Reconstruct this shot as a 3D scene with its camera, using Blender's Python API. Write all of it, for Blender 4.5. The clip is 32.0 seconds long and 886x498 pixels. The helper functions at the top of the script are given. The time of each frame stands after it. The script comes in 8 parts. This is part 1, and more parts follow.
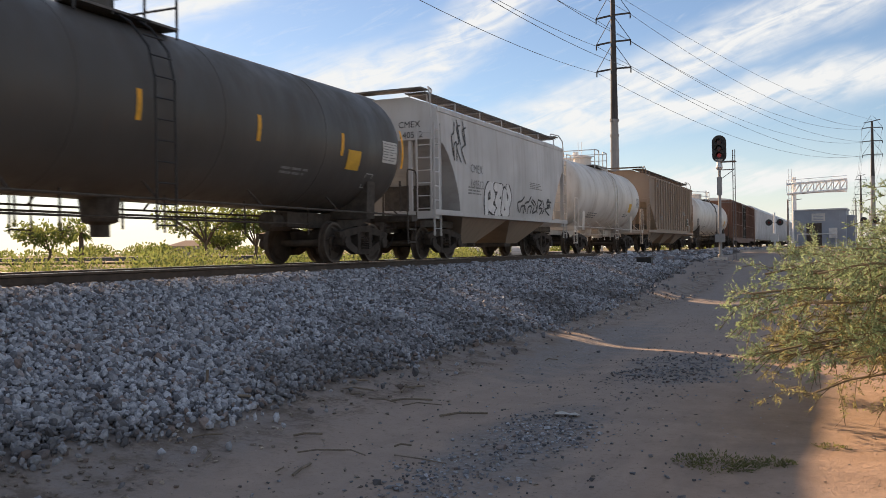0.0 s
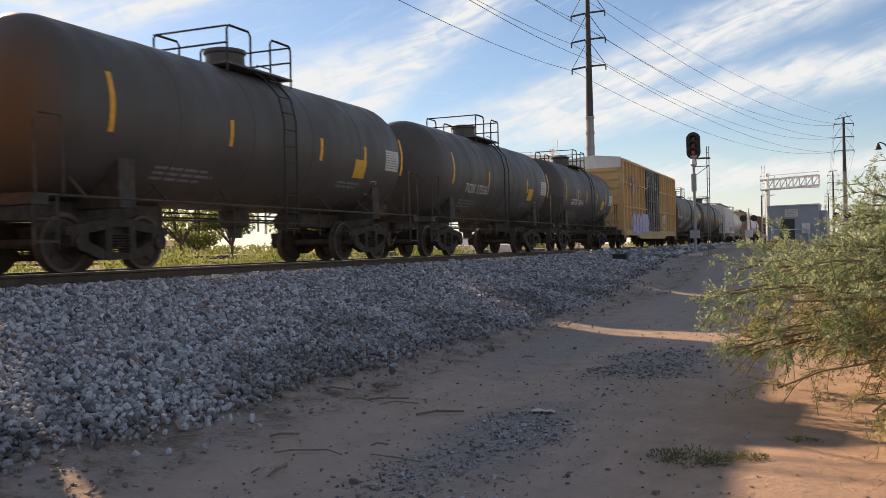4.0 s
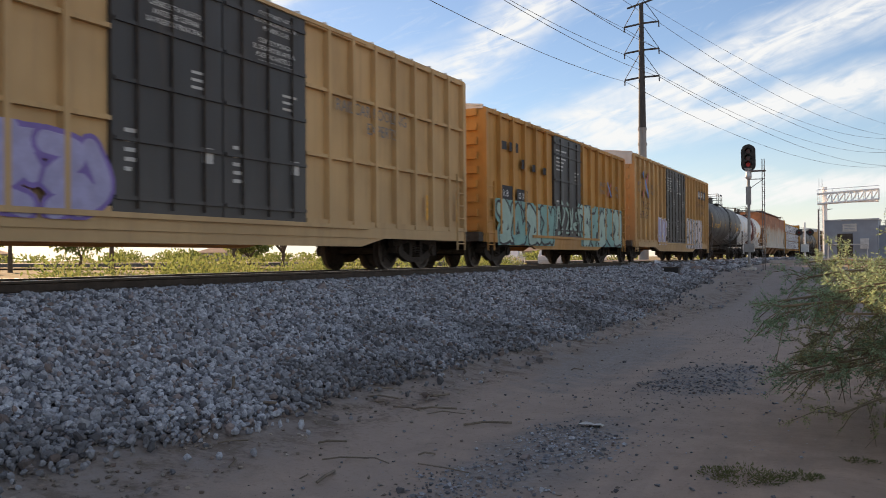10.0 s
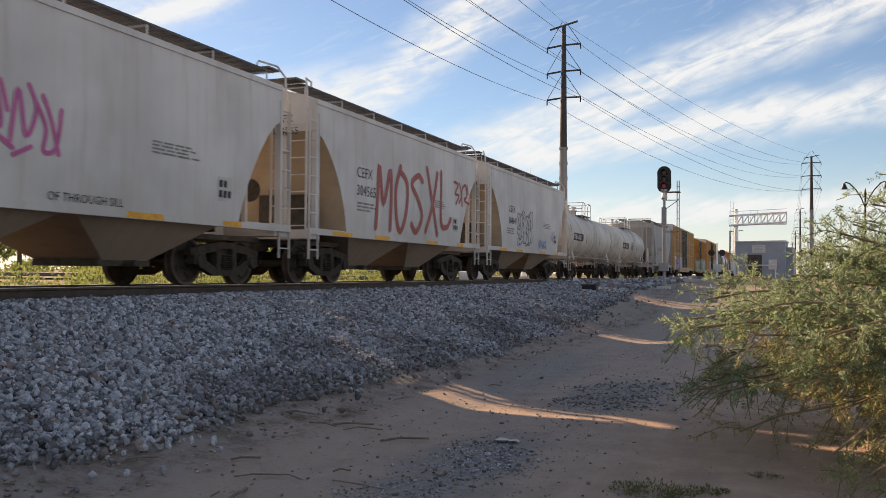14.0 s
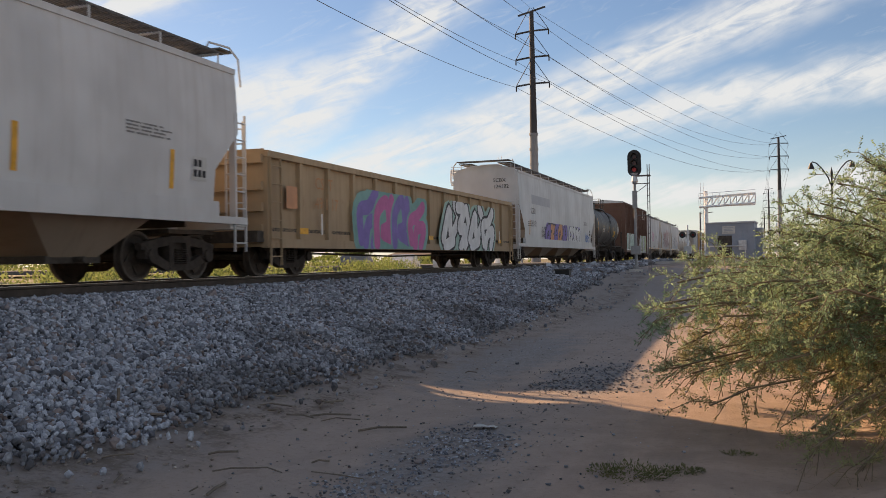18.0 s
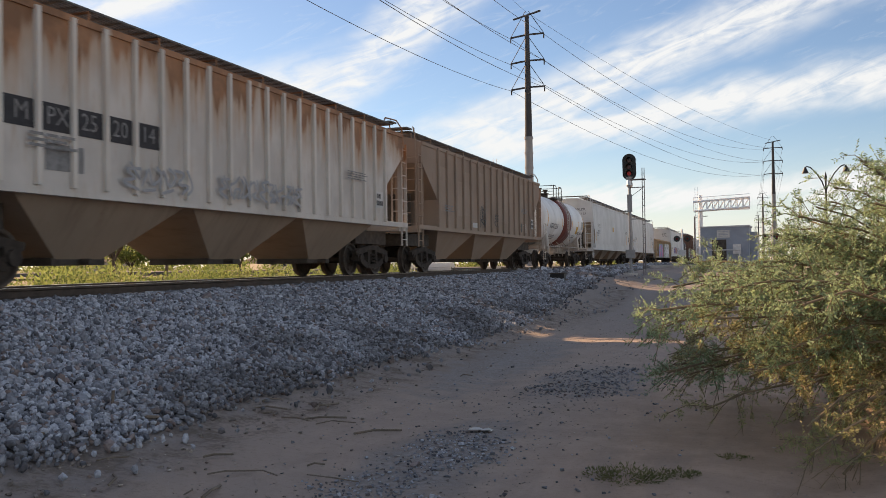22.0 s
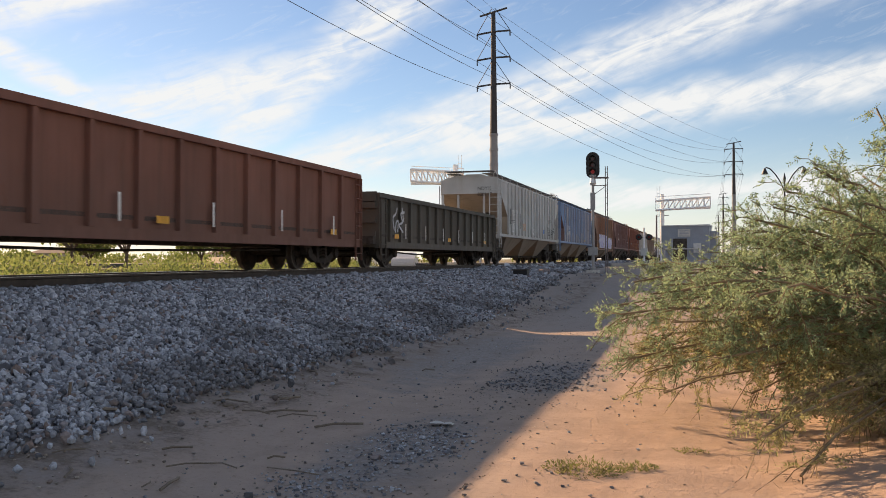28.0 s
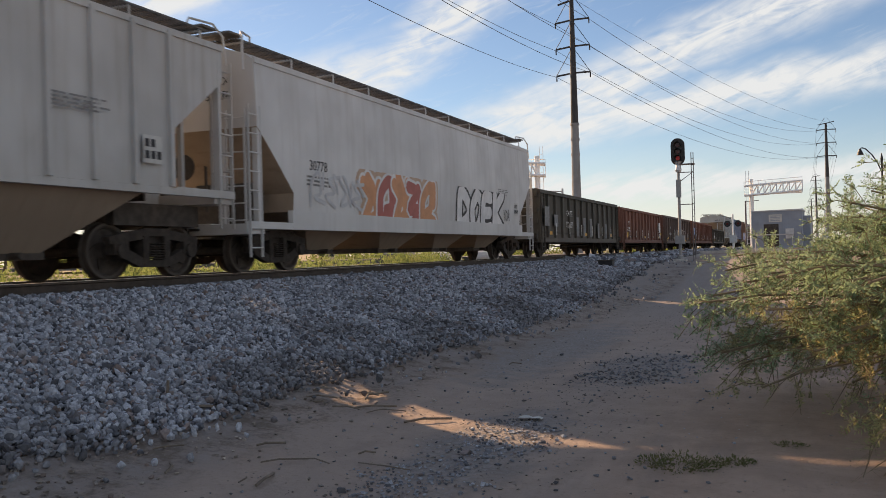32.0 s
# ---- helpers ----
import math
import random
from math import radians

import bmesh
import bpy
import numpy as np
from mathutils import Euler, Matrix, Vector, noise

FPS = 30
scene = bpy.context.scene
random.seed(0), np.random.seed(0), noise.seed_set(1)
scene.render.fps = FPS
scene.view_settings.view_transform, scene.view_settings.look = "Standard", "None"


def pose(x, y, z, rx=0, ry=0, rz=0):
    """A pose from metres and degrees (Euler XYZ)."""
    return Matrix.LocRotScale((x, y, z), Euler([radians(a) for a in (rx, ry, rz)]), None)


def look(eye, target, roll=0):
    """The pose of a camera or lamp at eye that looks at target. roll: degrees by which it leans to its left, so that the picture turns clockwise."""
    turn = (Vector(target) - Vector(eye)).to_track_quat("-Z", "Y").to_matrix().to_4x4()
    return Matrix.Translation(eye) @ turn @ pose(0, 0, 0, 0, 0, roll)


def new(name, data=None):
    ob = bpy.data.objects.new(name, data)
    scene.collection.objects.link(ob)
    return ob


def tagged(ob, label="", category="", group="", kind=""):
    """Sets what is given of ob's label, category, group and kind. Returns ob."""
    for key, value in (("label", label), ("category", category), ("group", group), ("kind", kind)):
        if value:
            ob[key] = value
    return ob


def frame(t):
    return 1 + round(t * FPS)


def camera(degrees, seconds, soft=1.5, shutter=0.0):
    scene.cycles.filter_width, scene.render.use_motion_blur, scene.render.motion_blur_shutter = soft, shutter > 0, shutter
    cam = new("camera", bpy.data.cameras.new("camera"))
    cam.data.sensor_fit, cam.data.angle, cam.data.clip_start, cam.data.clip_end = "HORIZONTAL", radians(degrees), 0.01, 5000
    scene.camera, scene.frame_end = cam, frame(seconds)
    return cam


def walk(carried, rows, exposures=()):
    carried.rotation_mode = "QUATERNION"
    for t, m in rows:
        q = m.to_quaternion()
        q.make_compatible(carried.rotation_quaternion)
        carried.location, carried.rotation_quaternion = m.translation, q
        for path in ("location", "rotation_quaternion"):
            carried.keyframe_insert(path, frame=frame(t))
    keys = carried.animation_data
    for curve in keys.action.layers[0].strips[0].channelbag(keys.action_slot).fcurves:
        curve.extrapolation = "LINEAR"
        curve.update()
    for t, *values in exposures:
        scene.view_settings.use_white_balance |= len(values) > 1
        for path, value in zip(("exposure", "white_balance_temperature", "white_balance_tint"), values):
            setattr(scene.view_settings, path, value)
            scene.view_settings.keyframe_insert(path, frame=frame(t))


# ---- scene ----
cam = camera(52.69, 32.0, soft=0.7, shutter=0.1)
# seconds, x, y, z, and three angles of a handheld camera that stands in one place
PATH = [
    (0, -0.031, 0.004, 0.265, 90.03, 0.80, 24.25),
    (0.5, -0.028, 0.003, 0.264, 90.09, 1.12, 24.22),
    (1, -0.014, 0.007, 0.258, 90.10, 1.26, 23.94),
    (1.5, -0.005, 0.006, 0.260, 90.13, 1.39, 23.35),
    (2, -0.001, 0.008, 0.258, 90.05, 1.28, 22.98),
    (2.5, -0.007, 0.006, 0.263, 90.03, 1.21, 22.80),
    (3, -0.005, 0.009, 0.264, 89.96, 1.22, 22.80),
    (3.5, -0.012, 0.007, 0.269, 89.86, 1.17, 22.77),
    (5.5, -0.007, 0.007, 0.266, 90.00, 1.60, 22.95),
    (6, -0.006, 0.005, 0.264, 90.19, 1.26, 22.89),
    (6.5, -0.002, -0.002, 0.263, 90.43, 0.85, 22.49),
    (7, -0.010, -0.012, 0.263, 90.52, 0.26, 21.04),
    (7.5, 0.006, -0.009, 0.261, 90.70, -0.14, 20.19),
    (8, 0.011, -0.007, 0.261, 90.83, -0.16, 19.73),
    (8.5, 0.008, -0.006, 0.264, 90.96, -0.04, 19.62),
    (9, 0.005, -0.004, 0.266, 90.82, 0.15, 19.65),
    (9.5, -0.007, -0.005, 0.265, 90.72, 0.41, 20.25),
    (10, -0.014, -0.004, 0.273, 90.56, 0.43, 25.94),
    (10.5, -0.010, -0.002, 0.272, 90.24, 0.68, 27.75),
    (11, -0.007, 0.002, 0.281, 90.25, 0.94, 28.02),
    (11.5, 0.005, 0.004, 0.275, 90.16, 1.09, 25.80),
    (12, 0.016, 0.003, 0.271, 90.22, 0.35, 23.22),
    (12.5, 0.017, 0.001, 0.264, 90.24, -0.48, 22.38),
    (13, 0.024, 0.002, 0.265, 90.49, -0.62, 21.68),
    (13.5, 0.015, 0.006, 0.270, 90.94, -0.70, 21.10),
    (14, 0.007, 0.006, 0.279, 91.50, -0.47, 20.94),
    (14.5, -0.000, 0.000, 0.278, 91.52, 0.04, 20.86),
    (16.5, -0.002, -0.005, 0.275, 90.74, 0.51, 20.04),
    (17, 0.007, -0.003, 0.281, 90.73, 0.51, 19.88),
    (17.5, 0.013, -0.001, 0.278, 90.64, 0.81, 19.61),
    (18, 0.010, -0.004, 0.282, 90.74, 0.98, 19.25),
    (18.5, 0.013, -0.006, 0.283, 90.83, 0.94, 18.81),
    (19, 0.006, -0.008, 0.278, 90.95, 0.67, 18.54),
    (19.5, 0.010, -0.007, 0.280, 90.97, 0.35, 18.37),
    (20, 0.009, -0.007, 0.274, 91.23, 0.10, 18.00),
    (20.5, 0.010, -0.005, 0.276, 91.31, 0.07, 17.79),
    (21, 0.001, -0.006, 0.272, 91.20, 0.30, 17.87),
    (21.5, -0.001, -0.002, 0.275, 91.02, 0.48, 18.25),
    (22, -0.006, 0.001, 0.276, 90.95, 0.84, 18.91),
    (22.5, -0.014, 0.001, 0.272, 90.92, 0.84, 19.64),
    (23, -0.011, 0.002, 0.274, 90.87, 0.82, 20.18),
    (23.5, -0.013, 0.003, 0.270, 90.93, 0.79, 20.73),
    (24, 0.000, 0.005, 0.273, 91.04, 0.44, 20.71),
    (24.5, 0.016, 0.005, 0.271, 91.11, -0.00, 20.53),
    (25, 0.024, 0.000, 0.272, 91.10, -0.39, 20.01),
    (25.5, 0.022, -0.007, 0.274, 91.02, -0.41, 18.88),
    (26, 0.003, -0.019, 0.270, 91.05, -0.64, 17.48),
    (26.5, 0.005, -0.018, 0.267, 90.95, -0.81, 16.64),
    (28.5, 0.003, -0.010, 0.259, 90.62, 0.72, 17.08),
    (29, 0.001, -0.001, 0.271, 90.63, 1.37, 17.88),
    (29.5, -0.007, 0.002, 0.269, 90.55, 1.44, 19.00),
    (30, -0.004, 0.006, 0.269, 90.39, 1.54, 19.84),
    (30.5, -0.009, 0.009, 0.268, 90.29, 1.68, 20.62),
    (31, -0.002, 0.015, 0.268, 90.21, 1.65, 21.34),
    (31.5, -0.012, 0.013, 0.271, 90.18, 1.58, 21.71),
    (32, -0.021, 0.010, 0.273, 90.29, 1.55, 21.90),
]
walk(cam, [(t, pose(x, y, z, a, b, c)) for t, x, y, z, a, b, c in PATH], exposures=[(t, e + 0.04, 6980, 10) for t, e in ((0, 1.05), (1, 1.15), (2, 1.2), (3, 1.0), (5.5, 1.0), (7, 0.8), (8, 1.0), (9.3, 1.2), (10, 1.1), (11, 1.15), (12, 0.86), (13, 0.9), (13.6, 1.06), (14, 1.04), (17, 1.0), (18, 0.88), (19, 0.98), (20.5, 0.86), (21, 0.95), (22, 1.08), (23, 1.1), (25, 1.1), (26, 1.12), (28.6, 1.0), (29.5, 0.92), (31.2, 0.86), (32, 0.92))])

# ---- daylight: low sun behind the train, thin cirrus ----
SUN_EL, SUN_AZ = 23.8, 57.5          # degrees; azimuth to the left of the track's direction
sun_dir = Vector((-math.sin(radians(SUN_AZ)) * math.cos(radians(SUN_EL)), math.cos(radians(SUN_AZ)) * math.cos(radians(SUN_EL)), math.sin(radians(SUN_EL))))
sun_data = bpy.data.lights.new("sun", "SUN")
sun_data.energy, sun_data.angle, sun_data.color = 4.4, radians(0.55), (1.0, 0.66, 0.40)
sun = new("sun", sun_data)
sun.matrix_world = look(sun_dir * 60, (0, 0, 0))


class Graph:
    """Short notation for shader nodes."""

    def __init__(self, tree):
        self.t, self.n, self.l = tree, tree.nodes, tree.links

    def put(self, kind, **inputs):
        node = self.n.new(kind)
        for k, v in inputs.items():
            self.set(node, k, v)
        return node

    def set(self, node, key, v):
        sock = node.inputs[int(key[1:])] if key[0] == "i" and key[1:].isdigit() else node.inputs[key.replace("_", " ")]
        if isinstance(v, bpy.types.NodeSocket):
            self.l.new(v, sock)
        else:
            sock.default_value = v

    def math(self, op, a, b=0.0, c=0.0, clamp=False):
        node = self.n.new("ShaderNodeMath")
        node.operation, node.use_clamp = op, clamp
        for i, v in enumerate((a, b, c)):
            if isinstance(v, bpy.types.NodeSocket):
                self.l.new(v, node.inputs[i])
            else:
                node.inputs[i].default_value = v
        return node.outputs[0]

    def add(self, a, b):
        return self.math("ADD", a, b)

    def sub(self, a, b):
        return self.math("SUBTRACT", a, b)

    def mul(self, a, b):
        return self.math("MULTIPLY", a, b)

    def step(self, v, lo, hi, to0=0.0, to1=1.0):
        node = self.n.new("ShaderNodeMapRange")
        node.interpolation_type = "SMOOTHSTEP"
        for i, x in enumerate((v, lo, hi, to0, to1)):
            if isinstance(x, bpy.types.NodeSocket):
                self.l.new(x, node.inputs[i])
            else:
                node.inputs[i].default_value = x
        return node.outputs[0]

    def mix(self, f, a, b):
        node = self.n.new("ShaderNodeMix")
        node.data_type = "RGBA"
        for i, x in ((0, f), (6, a), (7, b)):
            if isinstance(x, bpy.types.NodeSocket):
                self.l.new(x, node.inputs[i])
            else:
                node.inputs[i].default_value = x if i == 0 else (*x[:3], 1)
        return node.outputs[2]

    def noise(self, vec, scale, detail=4.0, rough=0.6, warp=0.0):
        node = self.n.new("ShaderNodeTexNoise")
        self.l.new(vec, node.inputs["Vector"])
        node.inputs["Scale"].default_value, node.inputs["Detail"].default_value = scale, detail
        node.inputs["Roughness"].default_value, node.inputs["Distortion"].default_value = rough, warp
        return node.outputs[0]

    def stretch(self, vec, sx, sy, sz):
        node = self.n.new("ShaderNodeMapping")
        self.l.new(vec, node.inputs[0])
        node.inputs["Scale"].default_value = (sx, sy, sz)
        return node.outputs[0]

    def xyz(self, vec):
        node = self.n.new("ShaderNodeSeparateXYZ")
        self.l.new(vec, node.inputs[0])
        return node.outputs

    def vec(self, x, y, z):
        node = self.n.new("ShaderNodeCombineXYZ")
        for i, v in enumerate((x, y, z)):
            if isinstance(v, bpy.types.NodeSocket):
                self.l.new(v, node.inputs[i])
            else:
                node.inputs[i].default_value = v
        return node.outputs[0]


SKY, CLOUD = 0.0555, (7.5, 7.8, 8.2)
world = bpy.data.worlds.new("sky")
scene.world = world
world.use_nodes = True
world.node_tree.nodes.clear()
g = Graph(world.node_tree)
sky = g.n.new("ShaderNodeTexSky")
sky.sky_type, sky.sun_disc = "NISHITA", False
sky.sun_elevation, sky.sun_rotation = radians(SUN_EL), radians(-SUN_AZ)
sky.air_density, sky.dust_density, sky.ozone_density = 1.0, 0.15, 2.6
co = g.n.new("ShaderNodeTexCoord").outputs["Generated"]
dx, dy, dz = g.xyz(co)
az = g.mul(g.math("ARCTAN2", dx, dy), 57.2958)       # degrees, right of the track
el = g.mul(g.math("ARCSINE", dz), 57.2958)
flat = g.vec(g.mul(az, 0.10), g.mul(el, 0.16), 0.0)
warp1 = g.sub(g.noise(flat, 1.6, 3.0), 0.5)
warp2 = g.sub(g.noise(g.vec(g.add(g.mul(az, 0.16), 7.0), g.mul(el, 0.22), 3.0), 2.2, 4.0), 0.5)


def band(a0, e0, slope, width, a_lo, a_hi, soft=6.0, wob=2.4):
    """A streak of cirrus along el = e0 + slope * (az - a0)."""
    line = g.add(g.mul(g.sub(az, a0), slope), e0)
    d = g.math("ABSOLUTE", g.sub(g.add(el, g.mul(warp1, wob)), line))
    f = g.step(d, 0.0, width, 1.0, 0.0)
    f = g.mul(f, g.step(az, a_lo, a_lo + soft))
    return g.mul(f, g.step(az, a_hi - soft, a_hi, 1.0, 0.0))


cloud = band(-40.0, 7.6, 0.30, 3.2, -75.0, -20.0, 9.0)
for spec in ((-22.5, 13.6, 0.80, 3.6, -34.0, -9.0, 6.0), (-14.0, 9.4, 0.34, 2.6, -36.0, -2.0, 9.0), (-3.0, 13.3, 0.31, 2.7, -16.0, 40.0, 8.0),
             (-1.0, 9.5, 0.11, 2.2, -24.0, 60.0, 10.0), (-40.0, 15.2, 0.35, 2.2, -60.0, -31.0, 6.0), (-43.0, 12.0, -0.55, 1.5, -60.0, -34.0, 5.0),
             (8.0, 4.2, 0.02, 1.6, -40.0, 70.0, 12.0)):
    cloud = g.math("MAXIMUM", cloud, band(*spec))
far_noise = g.noise(g.vec(g.mul(az, 0.05), g.mul(el, 0.12), 9.0), 1.4, 5.0)
beyond = g.math("MAXIMUM", g.step(g.math("ABSOLUTE", g.add(az, 15.0)), 50.0, 75.0), g.step(el, 20.0, 34.0))
beyond = g.mul(beyond, g.step(el, 22.0, 50.0, 1.0, 0.3))      # thinner overhead
cloud = g.math("MAXIMUM", cloud, g.mul(g.step(far_noise, 0.32, 0.62), beyond))
slant = g.sub(el, g.mul(az, 0.32))
fibre = g.noise(g.vec(g.mul(az, 0.10), g.mul(slant, 0.50), 1.0), 2.2, 6.0, 0.55, 0.7)
tufts = g.noise(g.vec(g.mul(az, 0.32), g.mul(el, 0.5), 5.0), 1.8, 6.0, 0.6, 0.8)
dens = g.mul(cloud, g.add(0.22, g.add(g.mul(g.step(fibre, 0.30, 0.64), 0.74), g.mul(g.step(tufts, 0.3, 0.7), 0.34))))
veil = g.mul(g.step(el, 0.0, 8.0, 0.65, 0.0), g.step(fibre, 0.2, 0.7, 0.5, 1.0))
wisps = g.mul(g.step(g.noise(g.vec(g.mul(az, 0.09), g.mul(slant, 0.4), 4.0), 3.2, 8.0, 0.65, 1.2), 0.50, 0.8), 0.25)
dens = g.math("MAXIMUM", g.math("MAXIMUM", dens, veil), wisps)
dens = g.math("MINIMUM", dens, 0.96)
deep = g.n.new("ShaderNodeMix")
deep.data_type, deep.blend_type = "RGBA", "MULTIPLY"
deep.inputs[0].default_value = 1.0
deep.inputs[7].default_value = (0.985, 0.975, 1.055, 1)      # a little bluer overhead
g.l.new(sky.outputs[0], deep.inputs[6])
lit = g.put("ShaderNodeBackground", Color=g.mix(dens, deep.outputs[2], CLOUD), Strength=SKY)
lit_out = g.put("ShaderNodeOutputWorld")
g.l.new(lit.outputs[0], lit_out.inputs[0])


# ---- materials ----
def material(name, rough=0.6, metal=0.0, spec=0.4):
    m = bpy.data.materials.new(name)
    m.use_nodes = True
    m.node_tree.nodes.clear()
    k = Graph(m.node_tree)
    b = k.put("ShaderNodeBsdfPrincipled", Roughness=rough, Metallic=metal)
    b.inputs["Specular IOR Level"].default_value = spec
    out = k.put("ShaderNodeOutputMaterial")
    k.l.new(b.outputs[0], out.inputs[0])
    k.co = k.n.new("ShaderNodeTexCoord").outputs["Object"]
    return m, k, b


def bump(k, b, height, strength=0.3, dist=0.02):
    node = k.put("ShaderNodeBump", Strength=strength, Distance=dist, Height=height)
    k.l.new(node.outputs[0], b.inputs["Normal"])


def tint(c, f):
    return tuple(min(1.0, v * f) for v in c)


def paint(name, col, dirt=(0.16, 0.12, 0.09), grime=0.45, rust=0.15, rough=0.55, low=0.4, rust_col=(0.17, 0.06, 0.025), run=3.4):
    """Weathered car paint: fading, dust streaks, rust spots and road dirt towards the sill."""
    m, k, b = material(name, rough)
    fade = k.noise(k.co, 0.45, 3.0)
    base = k.mix(k.step(fade, 0.3, 0.7), tint(col, 0.86), tint(col, 1.1))
    streak = k.noise(k.stretch(k.co, 1.0, run, 0.22), 1.5, 6.0, 0.65)
    base = k.mix(k.mul(k.step(streak, 0.46, 0.78), grime), base, dirt)
    dz_ = k.xyz(k.co)[2]
    lowdirt = k.mul(k.step(k.add(dz_, k.mul(k.noise(k.co, 1.3, 5.0), 1.6)), 1.6, 3.2, 1.0, 0.0), low)
    base = k.mix(lowdirt, base, dirt)
    spots = k.noise(k.stretch(k.co, 1.0, 1.0, 0.45), 2.6, 8.0, 0.7)
    base = k.mix(k.mul(k.step(spots, 0.60, 0.72), min(1.0, rust * 2.2)), base, rust_col)
    fine = k.noise(k.co, 60.0, 3.0)
    base = k.mix(k.step(fine, 0.3, 0.8, 0.0, 0.10), base, tint(col, 0.6))
    k.set(b, "Base_Color", base)
    k.set(b, "Roughness", k.step(streak, 0.3, 0.8, rough - 0.1, min(0.95, rough + 0.25)))
    bump(k, b, k.add(k.mul(k.noise(k.co, 1.1, 2.0), 1.0), k.mul(fine, 0.08)), 0.25, 0.02)
    return m


def rusty_paint(name, col, rust_col, edge, reach, freq=0.85):
    """Paint from whose upper part rust has run down in tongues."""
    m, k, b = material(name, 0.7)
    dz_ = k.xyz(k.co)[2]
    tongue = k.noise(k.stretch(k.co, 0.4, freq, 0.10), 1.0, 4.0, 0.55)
    fine = k.noise(k.stretch(k.co, 1.0, 3.0, 0.6), 2.0, 7.0, 0.65)
    level = k.add(dz_, k.add(k.mul(k.sub(tongue, 0.5), reach), k.mul(k.sub(fine, 0.5), 0.5)))
    mask = k.step(level, edge - 0.12, edge + 0.14)
    base = k.mix(k.step(k.noise(k.co, 0.6, 4.0), 0.35, 0.7), tint(col, 0.85), tint(col, 1.1))
    base = k.mix(k.mul(k.step(fine, 0.5, 0.8), 0.5), base, (0.36, 0.22, 0.10))
    halo = k.step(level, edge - 0.9, edge + 0.1)      # ochre stain round the rust
    base = k.mix(k.mul(halo, 0.6), base, (0.38, 0.21, 0.09))
    deep = k.mix(k.step(k.noise(k.co, 1.7, 6.0), 0.35, 0.7), rust_col, tint(rust_col, 1.9))
    base = k.mix(k.mul(mask, 0.92), base, deep)
    k.set(b, "Base_Color", base)
    bump(k, b, k.add(fine, k.mul(k.noise(k.co, 50.0, 3.0), 0.15)), 0.25, 0.01)
    return m


def plain(name, col, rough=0.6, metal=0.0, vary=0.25, scale=6.0, relief=0.2):
    m, k, b = material(name, rough, metal)
    n1 = k.noise(k.co, scale, 5.0)
    n2 = k.noise(k.co, scale * 9, 3.0)
    base = k.mix(k.step(n1, 0.3, 0.72), tint(col, 1 - vary), tint(col, 1 + vary))
    k.set(b, "Base_Color", k.mix(k.step(n2, 0.4, 0.8, 0.0, 0.35), base, tint(col, 1 - vary * 1.4)))
    bump(k, b, k.add(n1, k.mul(n2, 0.3)), relief, 0.01)
    return m


def glow(name, col, power):
    m, k, b = material(name, 0.3)
    b.inputs["Base Color"].default_value = (*col, 1)
    b.inputs["Emission Color"].default_value = (*col, 1)
    b.inputs["Emission Strength"].default_value = power
    return m


